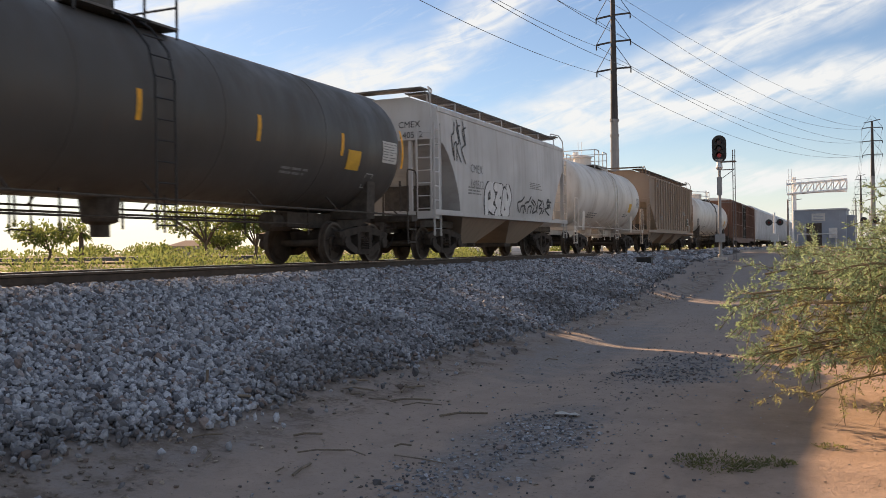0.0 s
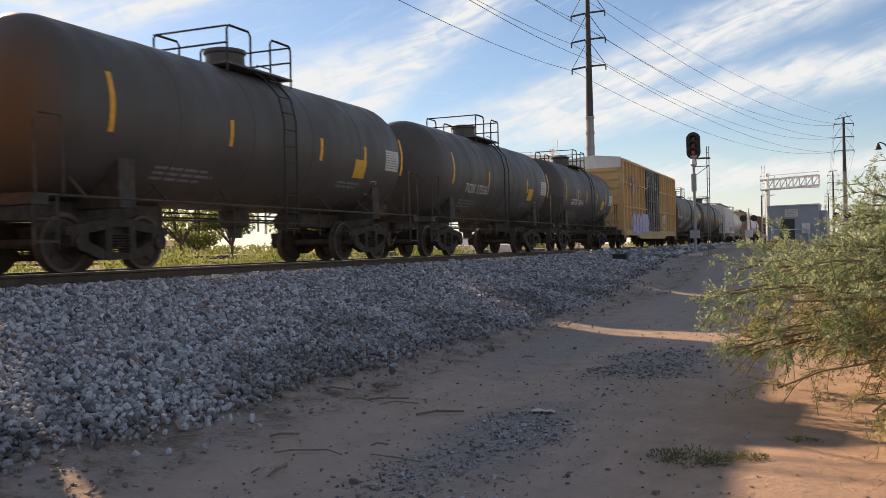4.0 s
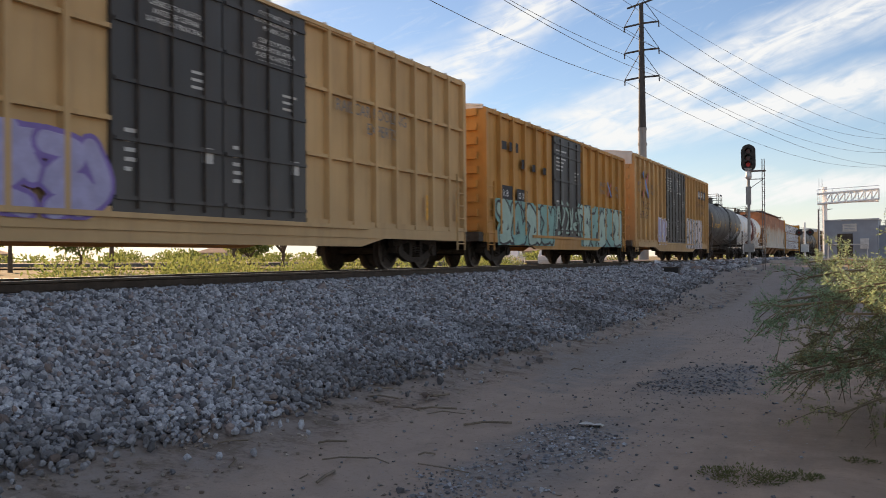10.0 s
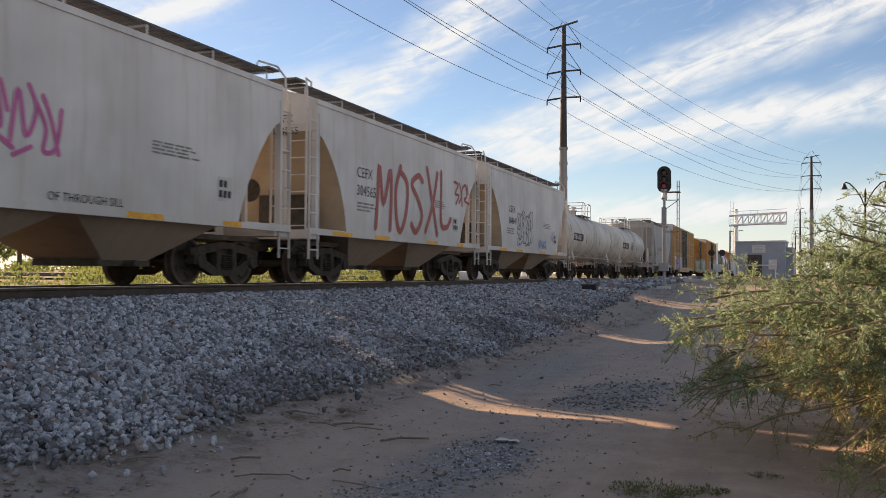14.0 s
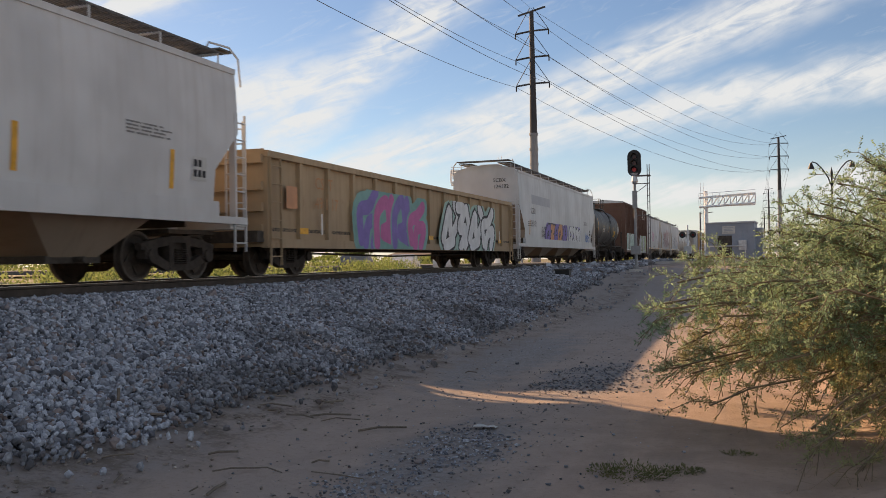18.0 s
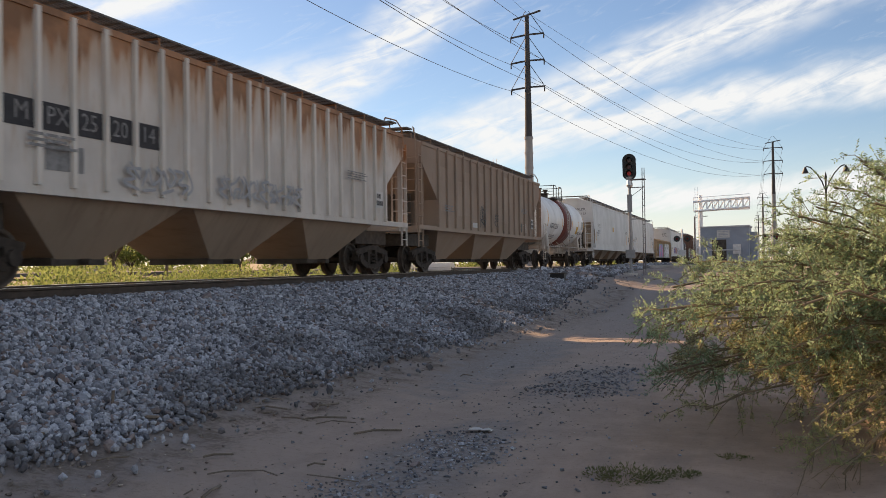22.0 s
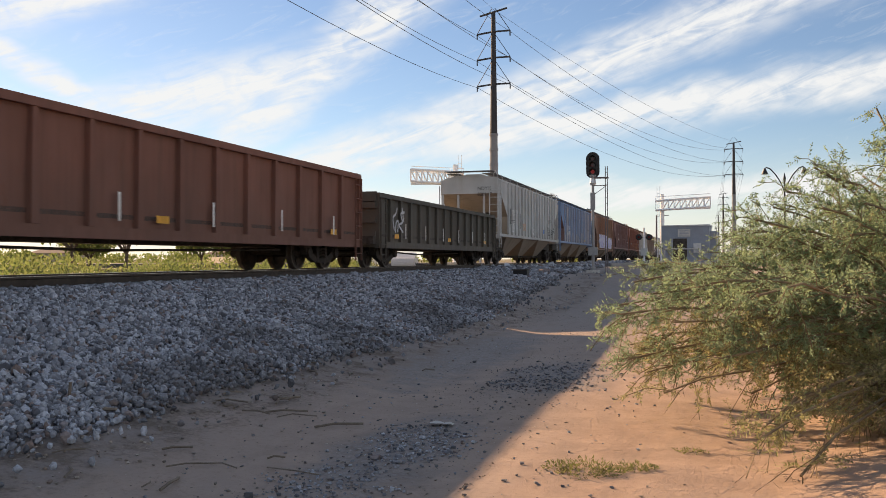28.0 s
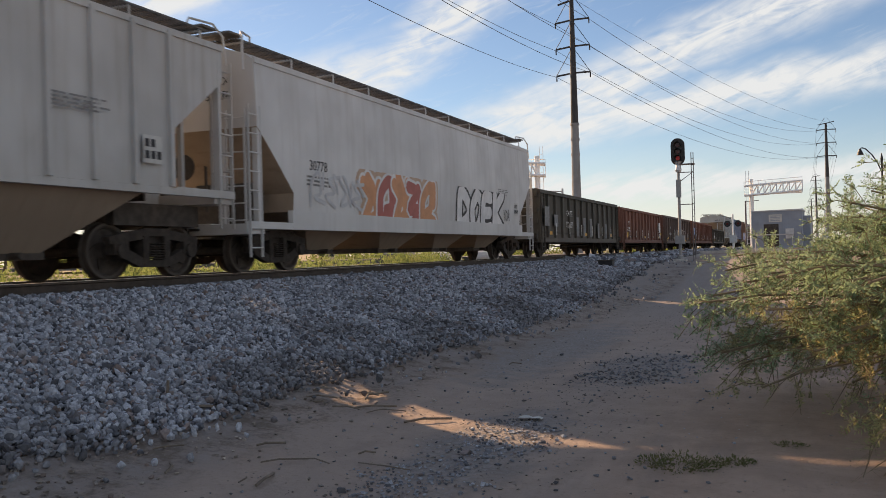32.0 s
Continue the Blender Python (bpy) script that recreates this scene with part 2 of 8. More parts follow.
def dirt_material():
    """Reddish desert soil with trodden gravel drifts."""
    m, k, b = material("desert_soil", 0.95, spec=0.15)
    px, py, pz = k.xyz(k.co)
    big = k.noise(k.co, 0.35, 5.0)
    mid = k.noise(k.co, 2.2, 6.0, 0.65)
    fine = k.noise(k.co, 18.0, 6.0, 0.7)
    grit = k.noise(k.co, 70.0, 4.0, 0.7)
    soil = k.mix(k.step(mid, 0.3, 0.7), (0.355, 0.262, 0.205), (0.465, 0.345, 0.268))
    soil = k.mix(k.step(big, 0.42, 0.66, 0.0, 0.55), soil, (0.385, 0.302, 0.248))
    # greyer way: gravel fines, plus the train's usual shade put into the colour
    way = k.step(k.add(px, k.mul(k.sub(big, 0.5), 2.4)), -2.2, -0.9, 0.5, 0.0)
    soil = k.mix(way, soil, (0.35, 0.31, 0.285))
    # grey gravel: a drift in the middle of the track way, and the foot of the bank
    drift = None
    for cx, cy, rx, ry in ((2.7, 7.5, 0.62, 1.9), (2.2, 12.9, 0.85, 1.9), (4.1, 16.0, 0.9, 5.0)):
        d2 = k.add(k.math("POWER", k.mul(k.add(px, cx), 1 / rx), 2.0), k.math("POWER", k.mul(k.sub(py, cy), 1 / ry), 2.0))
        one = k.step(k.add(d2, k.mul(k.sub(mid, 0.5), 2.6)), 0.1, 1.5, 0.85, 0.0)
        drift = one if drift is None else k.math("MAXIMUM", drift, one)
    foot = k.step(k.add(px, k.mul(k.sub(big, 0.5), 3.0)), -5.4, -4.2, 0.65, 0.0)
    ahead = k.step(k.add(py, k.mul(k.sub(mid, 0.5), 9.0)), 15.0, 30.0, 0.0, 0.6)
    grey = k.math("MAXIMUM", k.math("MAXIMUM", drift, foot), ahead)
    stones = k.mix(k.step(fine, 0.3, 0.72), (0.12, 0.12, 0.122), (0.36, 0.35, 0.35))
    base = k.mix(k.mul(grey, k.step(fine, 0.25, 0.6, 0.45, 1.0)), soil, stones)
    base = k.mix(k.step(fine, 0.52, 0.72, 0.0, 0.40), base, (0.20, 0.155, 0.125))
    tracks = k.noise(k.stretch(k.co, 1.6, 0.35, 1.0), 1.3, 5.0, 0.6)
    base = k.mix(k.step(tracks, 0.50, 0.68, 0.0, 0.35), base, (0.24, 0.20, 0.175))
    base = k.mix(k.step(grit, 0.62, 0.75, 0.0, 0.5), base, (0.42, 0.37, 0.33))
    base = k.mix(k.step(grit, 0.25, 0.36, 0.5, 0.0), base, (0.09, 0.06, 0.045))
    # brown plant litter along the foot of the bank
    litter = k.mul(k.step(k.math("ABSOLUTE", k.add(px, 5.1)), 0.2, 0.9, 1.0, 0.0), k.step(k.add(k.mul(mid, 0.6), k.mul(fine, 0.4)), 0.44, 0.60, 0.0, 0.75))
    base = k.mix(litter, base, (0.13, 0.10, 0.075))
    # dry scrub land away from the track
    off = k.math("MAXIMUM", k.step(px, -14.0, -17.0, 0.0, 1.0), k.step(px, 12.0, 20.0))
    base = k.mix(k.mul(off, k.step(mid, 0.35, 0.6)), base, (0.17, 0.16, 0.06))
    k.set(b, "Base_Color", base)
    bump(k, b, k.add(k.mul(mid, 1.0), k.add(k.mul(fine, 0.45), k.mul(grit, 0.16))), 0.75, 0.05)
    return m


def stone_material(name="ballast_stone", dark=(0.07, 0.075, 0.09), pale=(0.55, 0.585, 0.65)):
    m, k, b = material(name, 0.9, spec=0.25)
    isl = k.n.new("ShaderNodeNewGeometry").outputs["Random Per Island"]
    c = k.mix(k.math("POWER", isl, 0.8), dark, pale)
    c = k.mix(k.step(k.math("FRACT", k.mul(isl, 37.0)), 0.82, 0.98, 0.0, 0.8), c, (0.25, 0.18, 0.15))
    px, py, pz = k.xyz(k.co)
    soiled = k.add(k.noise(k.co, 0.55, 4.0, 0.6), k.mul(k.step(px, -8.4, -5.6), 0.22))
    c = k.mix(k.mul(k.step(soiled, 0.58, 0.80), 0.50), c, (0.055, 0.048, 0.043))
    n1 = k.noise(k.co, 30.0, 5.0)
    k.set(b, "Base_Color", k.mix(k.step(n1, 0.35, 0.7, 0.0, 0.45), c, (0.08, 0.075, 0.075)))
    bump(k, b, n1, 0.5, 0.01)
    return m


def leaf_material(name, a, b_, c_, through_col=(0.30, 0.36, 0.12), thin=0.58):
    m, k, b = material(name, 0.6, spec=0.3)
    isl = k.n.new("ShaderNodeNewGeometry").outputs["Random Per Island"]
    big = k.noise(k.co, 1.1, 3.0)
    col = k.mix(k.step(isl, 0.1, 0.9), a, b_)
    col = k.mix(k.mul(k.step(big, 0.45, 0.68), 0.75), col, c_)
    k.set(b, "Base_Color", col)
    tr = k.put("ShaderNodeBsdfTranslucent", Color=k.mix(0.4, col, through_col))
    ms = k.put("ShaderNodeMixShader", i0=thin)
    k.l.new(b.outputs[0], ms.inputs[1])
    k.l.new(tr.outputs[0], ms.inputs[2])
    out = [n for n in k.n if n.type == "OUTPUT_MATERIAL"][0]
    k.l.new(ms.outputs[0], out.inputs[0])
    return m


M_soil = dirt_material()
M_stone = stone_material()
M_pebble = stone_material("soil_pebble", (0.27, 0.225, 0.19), (0.60, 0.54, 0.48))
# bed coloured near black to paint the shade between stones
M_ballast_gaps = plain("ballast_bed_gap_shade", (0.035, 0.034, 0.035), 0.95, vary=0.5, scale=9.0, relief=0.9)
M_rail = plain("rail_steel_rusty", (0.08, 0.06, 0.048), 0.7, 0.3)
M_railtop = plain("rail_steel_polished", (0.55, 0.54, 0.52), 0.25, 1.0, 0.1)
M_tie = plain("tie_timber", (0.13, 0.10, 0.075), 0.9)
M_asphalt = plain("asphalt_worn", (0.11, 0.11, 0.115), 0.9, vary=0.2, scale=2.0)
M_concrete = plain("concrete_pale", (0.50, 0.48, 0.45), 0.9, vary=0.15, scale=2.0)
M_under = plain("underframe_grime", (0.068, 0.058, 0.049), 0.8, 0.1, vary=0.35)
M_truck = plain("truck_cast_steel", (0.046, 0.037, 0.030), 0.9, 0.0, vary=0.35)
M_wheel = plain("wheel_steel", (0.062, 0.050, 0.041), 0.8, 0.0, vary=0.3)
M_tread = plain("wheel_rim_worn", (0.10, 0.085, 0.072), 0.6, 0.3, vary=0.1)
M_galv = plain("galvanised_steel", (0.55, 0.56, 0.57), 0.45, 0.6, vary=0.12)
M_grate = plain("walkway_grating", (0.13, 0.125, 0.12), 0.6, 0.5)
M_black = plain("black_enamel", (0.02, 0.02, 0.021), 0.5)
M_polesteel = plain("weathering_steel", (0.19, 0.17, 0.165), 0.8, 0.2, vary=0.15, scale=0.8)
M_polegrey = plain("pole_weathered_grey", (0.26, 0.265, 0.275), 0.7, 0.1, vary=0.12, scale=0.8)
M_poledark = plain("pole_dark_steel", (0.055, 0.055, 0.06), 0.7, 0.2, vary=0.15, scale=0.8)
M_alu = plain("aluminium_bare", (0.90, 0.90, 0.90), 0.5, 0.0, vary=0.06)
M_hut = plain("hut_sheet_metal", (0.27, 0.31, 0.37), 0.6, 0.1, vary=0.08, scale=1.5)
M_hutroof = plain("hut_roof_metal", (0.50, 0.52, 0.55), 0.5, 0.2, vary=0.08)
M_white = plain("white_paint", (0.78, 0.78, 0.76), 0.6, vary=0.06)
M_letterW = plain("lettering_white", (0.72, 0.72, 0.70), 0.7, vary=0.15, scale=14.0)
M_letterK = plain("lettering_black", (0.035, 0.035, 0.04), 0.7, vary=0.2, scale=14.0)
M_letterG = plain("lettering_faded", (0.22, 0.22, 0.22), 0.7, vary=0.25, scale=10.0)
M_tagorange = plain("lettering_faded_orange", (0.50, 0.25, 0.11), 0.7, vary=0.2)
M_letterY = plain("lettering_yellow", (0.70, 0.42, 0.06), 0.7, vary=0.15)
M_reflect = plain("reflective_yellow_strip", (0.72, 0.36, 0.03), 0.5, vary=0.2, scale=10.0)
M_reflectw = plain("reflective_white_strip", (0.72, 0.70, 0.66), 0.5, vary=0.2, scale=10.0)
M_placard = plain("placard_yellow", (0.62, 0.36, 0.04), 0.6, vary=0.1)
M_pwhite = plain("placard_white", (0.52, 0.52, 0.50), 0.6, vary=0.1)
M_ghost = plain("faded_overpaint", (0.43, 0.44, 0.465), 0.6, vary=0.06, scale=2.0)
M_redlens = glow("signal_red_lens", (0.42, 0.02, 0.02), 0.06)
M_darklens = plain("dark_lens", (0.10, 0.012, 0.01), 0.2)
M_glass = plain("car_glass", (0.03, 0.035, 0.04), 0.1, 0.0, 0.1)
M_twig = plain("shrub_twig", (0.21, 0.165, 0.105), 0.8, vary=0.3)
M_stick = plain("dry_stick", (0.20, 0.165, 0.13), 0.9, vary=0.3)
M_mast = plain("mast_dull_grey", (0.30, 0.30, 0.30), 0.6, 0.2, vary=0.1)
M_bark = plain("bark", (0.11, 0.085, 0.065), 0.95, vary=0.35)
M_leaf = leaf_material("shrub_leaf", (0.09, 0.155, 0.085), (0.29, 0.385, 0.25), (0.25, 0.33, 0.18), (0.50, 0.66, 0.38), 0.5)
M_leaf_dry = leaf_material("shrub_leaf_drying", (0.13, 0.15, 0.07), (0.40, 0.37, 0.20), (0.30, 0.34, 0.17), (0.62, 0.58, 0.30), 0.5)
M_leaf_far = leaf_material("far_leaf", (0.07, 0.11, 0.035), (0.16, 0.20, 0.06), (0.13, 0.14, 0.05))
M_grass = leaf_material("verge_leaf", (0.09, 0.15, 0.05), (0.19, 0.25, 0.09), (0.24, 0.23, 0.12))
M_straw = leaf_material("dry_grass", (0.26, 0.22, 0.12), (0.46, 0.38, 0.22), (0.34, 0.33, 0.15))
M_weed = leaf_material("weed_leaf", (0.07, 0.08, 0.035), (0.15, 0.15, 0.07), (0.24, 0.19, 0.11))
M_load = plain("scrap_load", (0.07, 0.055, 0.045), 0.95, vary=0.5, scale=8.0, relief=0.8)
M_wrap = plain("lumber_wrap_white", (0.62, 0.64, 0.68), 0.55, vary=0.14, scale=2.0, relief=0.5)
M_wrapink = plain("wrap_print_blue", (0.20, 0.24, 0.33), 0.6)
M_lumber = plain("lumber_ends", (0.40, 0.24, 0.13), 0.8)
M_stucco = plain("stucco_tan", (0.46, 0.40, 0.33), 0.95, vary=0.12, scale=1.0)
M_rooftile = plain("roof_tile", (0.24, 0.18, 0.15), 0.9, vary=0.2)

M_rust = plain("rust_stain_strip", (0.30, 0.11, 0.03), 0.8, vary=0.4)

P = {
    "rustbay": paint("bay_rusty_brown", (0.34, 0.18, 0.09), (0.30, 0.20, 0.12), 0.5, 0.2, 0.85, 0.4),
    "darkbay": paint("bay_sooty_brown", (0.075, 0.062, 0.055), (0.13, 0.10, 0.08), 0.4, 0.1, 0.85, 0.4),
    "dust": paint("cement_dust_tan", (0.46, 0.38, 0.28), (0.28, 0.21, 0.15), 0.4, 0.05, 0.9, 0.4),
    "tank_black": paint("tank_black", (0.068, 0.064, 0.060), (0.10, 0.088, 0.078), 0.5, 0.05, 0.5, 0.5, run=1.1),
    "tank_white": paint("tank_white", (0.63, 0.60, 0.56), (0.30, 0.22, 0.15), 0.5, 0.10, 0.45, 0.35, run=1.1),
    "tank_clean": paint("tank_clean_white", (0.74, 0.74, 0.73), (0.40, 0.33, 0.26), 0.3, 0.03, 0.4, 0.25, run=1.1),
    "tank_grimy": paint("tank_grimy_white", (0.56, 0.54, 0.50), (0.20, 0.12, 0.06), 0.55, 0.22, 0.55, 0.45, (0.16, 0.07, 0.025), run=1.1),
    "band": paint("oxide_red_band", (0.17, 0.045, 0.035), (0.13, 0.08, 0.06), 0.3, 0.1),
    "grey": paint("hopper_light_grey", (0.52, 0.525, 0.53), (0.31, 0.285, 0.25), 0.4, 0.05, 0.6, 0.35),
    "greydark": paint("hopper_mid_grey", (0.375, 0.38, 0.385), (0.24, 0.215, 0.19), 0.5, 0.07, 0.65, 0.45),
    "cement": paint("hopper_dusty_white", (0.60, 0.605, 0.605), (0.38, 0.34, 0.29), 0.40, 0.04, 0.7, 0.4),
    "tan": paint("bay_dusty_tan", (0.38, 0.305, 0.23), (0.17, 0.13, 0.10), 0.5, 0.1, 0.85, 0.5),
    "pellet": paint("hopper_pale_grey", (0.585, 0.59, 0.59), (0.40, 0.38, 0.35), 0.3, 0.02, 0.5, 0.3),
    "ribbrown": paint("hopper_dusty_brown", (0.29, 0.22, 0.17), (0.36, 0.29, 0.22), 0.45, 0.15, 0.75, 0.4),
    "ribwhite": rusty_paint("hopper_rust_streaked_white", (0.56, 0.53, 0.49), (0.20, 0.10, 0.05), 3.75, 3.4, 2.6),
    "ribpale": paint("rib_chalky_white", (0.62, 0.59, 0.54), (0.36, 0.28, 0.20), 0.4, 0.05, 0.7, 0.3),
    "riblilac": paint("rib_faded_lilac", (0.36, 0.37, 0.44), (0.26, 0.25, 0.27), 0.4, 0.05, 0.7, 0.3),
    "fadedlilac": paint("panel_faded_pinkish_grey", (0.40, 0.37, 0.38), (0.30, 0.28, 0.30), 0.4, 0.04, 0.7, 0.3),
    "fadedbrown": paint("panel_faded_brown", (0.335, 0.262, 0.205), (0.24, 0.19, 0.15), 0.4, 0.06, 0.75, 0.3),
    "greenish": paint("panel_olive_grime", (0.17, 0.155, 0.105), (0.27, 0.17, 0.11), 0.5, 0.15, 0.75, 0.3),
    "ribbright": paint("panel_faded_red", (0.40, 0.17, 0.11), (0.27, 0.17, 0.13), 0.4, 0.08, 0.75, 0.3),
    "ribred": paint("hopper_oxide_red", (0.30, 0.120, 0.082), (0.23, 0.15, 0.12), 0.75, 0.2, 0.75, 0.4),
    "ribpurple": paint("hopper_faded_maroon", (0.24, 0.135, 0.118), (0.28, 0.25, 0.26), 0.55, 0.12, 0.75, 0.4),
    "ribrust": paint("hopper_rusty_brown", (0.30, 0.17, 0.115), (0.30, 0.25, 0.20), 0.5, 0.2, 0.8, 0.4),
    "ribblue": paint("hopper_faded_blue", (0.15, 0.24, 0.40), (0.38, 0.39, 0.43), 0.7, 0.06, 0.65, 0.35),
    "ribgrey": paint("hopper_ribbed_grey", (0.50, 0.505, 0.50), (0.31, 0.27, 0.22), 0.45, 0.06, 0.65, 0.35),
    "yellow": paint("boxcar_yellow", (0.54, 0.335, 0.14), (0.32, 0.22, 0.14), 0.6, 0.06, 0.6, 0.25),
    "yellowpale": paint("boxcar_faded_yellow", (0.55, 0.37, 0.18), (0.36, 0.27, 0.17), 0.45, 0.04, 0.65, 0.25),
    "orange": paint("boxcar_orange_yellow", (0.50, 0.26, 0.07), (0.28, 0.16, 0.07), 0.4, 0.1, 0.6, 0.25),
    "door": paint("door_black", (0.050, 0.050, 0.052), (0.13, 0.12, 0.11), 0.45, 0.04, 0.5, 0.3),
    "brown": paint("boxcar_brown", (0.16, 0.085, 0.06), (0.20, 0.15, 0.12), 0.45, 0.15, 0.7, 0.35),
    "gontan": paint("gondola_tan", (0.42, 0.31, 0.19), (0.24, 0.17, 0.11), 0.5, 0.2, 0.75, 0.35),
    "gonred": paint("gondola_red_oxide", (0.215, 0.094, 0.066), (0.13, 0.085, 0.065), 0.5, 0.25, 0.8, 0.4),
    "gondark": paint("gondola_dark_brown", (0.135, 0.09, 0.074), (0.14, 0.11, 0.09), 0.5, 0.2, 0.8, 0.4),
    "gonblack": paint("gondola_black", (0.070, 0.066, 0.054), (0.15, 0.12, 0.095), 0.5, 0.1, 0.7, 0.4),
    "roofwhite": paint("roof_white", (0.66, 0.66, 0.65), (0.30, 0.27, 0.24), 0.35, 0.05),
    "rusty": rusty_paint("hopper_rust_topped", (0.54, 0.50, 0.43), (0.23, 0.088, 0.040), 3.12, 3.2),
    "beamyellow": paint("centerbeam_yellow", (0.55, 0.28, 0.04), (0.25, 0.15, 0.07), 0.35, 0.12),
    "rackwhite": paint("rack_white", (0.60, 0.61, 0.63), (0.32, 0.30, 0.28), 0.35, 0.03),
}
GRAF = {n: plain("spray_" + n, c, 0.55, vary=0.12, scale=3.0, relief=0.05) for n, c in {
    "black": (0.02, 0.02, 0.022), "white": (0.66, 0.66, 0.66), "teal": (0.18, 0.36, 0.33), "mint": (0.33, 0.47, 0.41), "purple": (0.20, 0.14, 0.42),
    "palelilac": (0.52, 0.47, 0.50), "lilac": (0.36, 0.35, 0.56), "blue": (0.10, 0.22, 0.52), "orange": (0.58, 0.28, 0.14), "red": (0.40, 0.12, 0.10), "silver": (0.48, 0.49, 0.51), "smoke": (0.30, 0.31, 0.33), "chalk": (0.24, 0.195, 0.165),
    "tagred": (0.33, 0.085, 0.075), "peach": (0.50, 0.36, 0.26), "pink": (0.50, 0.12, 0.32), "green": (0.33, 0.42, 0.22), "yellow": (0.62, 0.42, 0.06)}.items()}


# ---- mesh helpers ----
def link(name, bm, mat, parent=None, label="", smooth=False):
    me = bpy.data.meshes.new(name)
    bm.to_mesh(me)
    bm.free()
    if smooth:
        me.shade_smooth()
    me.materials.append(mat)
    return share(name, me, parent, label)


def share(name, me, parent=None, label="", m=None):
    ob = new(name, me)
    if parent is not None:
        ob.parent = parent
    if m is not None:
        ob.matrix_basis = m
    if label:
        tagged(ob, label)
    return ob


def part(name, bm, mat, parent, label="", smooth=False):
    return link(name, bm, mat, parent, label, smooth)


def box(bm, x0, x1, y0, y1, z0, z1):
    v = [bm.verts.new((x, y, z)) for x in (x0, x1) for y in (y0, y1) for z in (z0, z1)]
    for f in ((0, 1, 3, 2), (4, 6, 7, 5), (0, 4, 5, 1), (2, 3, 7, 6), (0, 2, 6, 4), (1, 5, 7, 3)):
        bm.faces.new([v[i] for i in f])
    return bm


def beam(bm, p, q, w, h=None, seg=0):
    """A bar from p to q: square w by h, or round of radius w with seg sides."""
    p, q = Vector(p), Vector(q)
    d = (q - p).normalized()
    side = d.cross(Vector((0, 0, 1)))
    side = side.normalized() if side.length > 1e-4 else Vector((1, 0, 0))
    up = side.cross(d)
    if seg:
        ring = [(math.cos(2 * math.pi * i / seg) * w, math.sin(2 * math.pi * i / seg) * w) for i in range(seg)]
    else:
        h = h or w
        ring = [(-w / 2, -h / 2), (w / 2, -h / 2), (w / 2, h / 2), (-w / 2, h / 2)]
    a = [bm.verts.new(p + side * s + up * u) for s, u in ring]
    b = [bm.verts.new(q + side * s + up * u) for s, u in ring]
    n = len(ring)
    for i in range(n):
        bm.faces.new((a[i], a[(i + 1) % n], b[(i + 1) % n], b[i]))
    bm.faces.new(a[::-1])
    bm.faces.new(b)
    return bm


def chain(bm, pts, w, seg=6):
    """One bent round bar of radius w through the points."""
    P0 = [Vector(p) for p in pts]
    rings, side = [], None
    for i, p in enumerate(P0):
        d = (P0[min(i + 1, len(P0) - 1)] - P0[max(i - 1, 0)]).normalized()
        if side is None:
            side = d.cross(Vector((0, 0, 1)))
            if side.length < 1e-3:
                side = Vector((1, 0, 0)) - d * d.x
        side = (side - d * side.dot(d)).normalized()
        up = side.cross(d)
        rings.append([bm.verts.new(p + side * (w * math.cos(2 * math.pi * k / seg)) + up * (w * math.sin(2 * math.pi * k / seg))) for k in range(seg)])
    for a, b in zip(rings, rings[1:]):
        for k in range(seg):
            bm.faces.new((a[k], a[(k + 1) % seg], b[(k + 1) % seg], b[k]))
    bm.faces.new(rings[0][::-1])
    bm.faces.new(rings[-1])
    return bm


def slab(bm, outline, x0, x1):
    """A plate whose outline is given in (y, z), from x0 to x1."""
    a = [bm.verts.new((x0, y, z)) for y, z in outline]
    b = [bm.verts.new((x1, y, z)) for y, z in outline]
    n = len(outline)
    bm.faces.new(a)
    bm.faces.new(b[::-1])
    for i in range(n):
        bm.faces.new((a[i], b[i], b[(i + 1) % n], a[(i + 1) % n]))
    return bm


def prism(bm, outline, y0, y1):
    """A bar whose outline is given in (x, z), from y0 to y1."""
    a = [bm.verts.new((x, y0, z)) for x, z in outline]
    b = [bm.verts.new((x, y1, z)) for x, z in outline]
    n = len(outline)
    bm.faces.new(a)
    bm.faces.new(b[::-1])
    for i in range(n):
        bm.faces.new((a[i], b[i], b[(i + 1) % n], a[(i + 1) % n]))
    return bm


def turned(bm, profile, seg=40, zc=0.0, axis="y", caps=True):
    """A body of revolution round the y axis at height zc; profile of (y, radius)."""
    rings = []
    for y, r in profile:
        rings.append([bm.verts.new((math.sin(2 * math.pi * i / seg) * r, y, zc + math.cos(2 * math.pi * i / seg) * r)) for i in range(seg)])
    for a, b in zip(rings, rings[1:]):
        for i in range(seg):
            bm.faces.new((a[i], a[(i + 1) % seg], b[(i + 1) % seg], b[i]))
    if caps:
        bm.faces.new(rings[0][::-1])
        bm.faces.new(rings[-1])
    return bm


def post(bm, profile, seg=16, x=0.0, y=0.0):
    """A body of revolution round a vertical axis; profile of (z, radius)."""
    rings = []
    for z, r in profile:
        rings.append([bm.verts.new((x + math.cos(2 * math.pi * i / seg) * r, y + math.sin(2 * math.pi * i / seg) * r, z)) for i in range(seg)])
    for a, b in zip(rings, rings[1:]):
        for i in range(seg):
            bm.faces.new((a[i], a[(i + 1) % seg], b[(i + 1) % seg], b[i]))
    bm.faces.new(rings[0][::-1])
    bm.faces.new(rings[-1])
    return bm


def BM():
    return bmesh.new()


def thing(name, label, category, m=None, group=""):
    ob = new(name)
    if m is not None:
        ob.matrix_basis = m
    return tagged(ob, label, category, group)


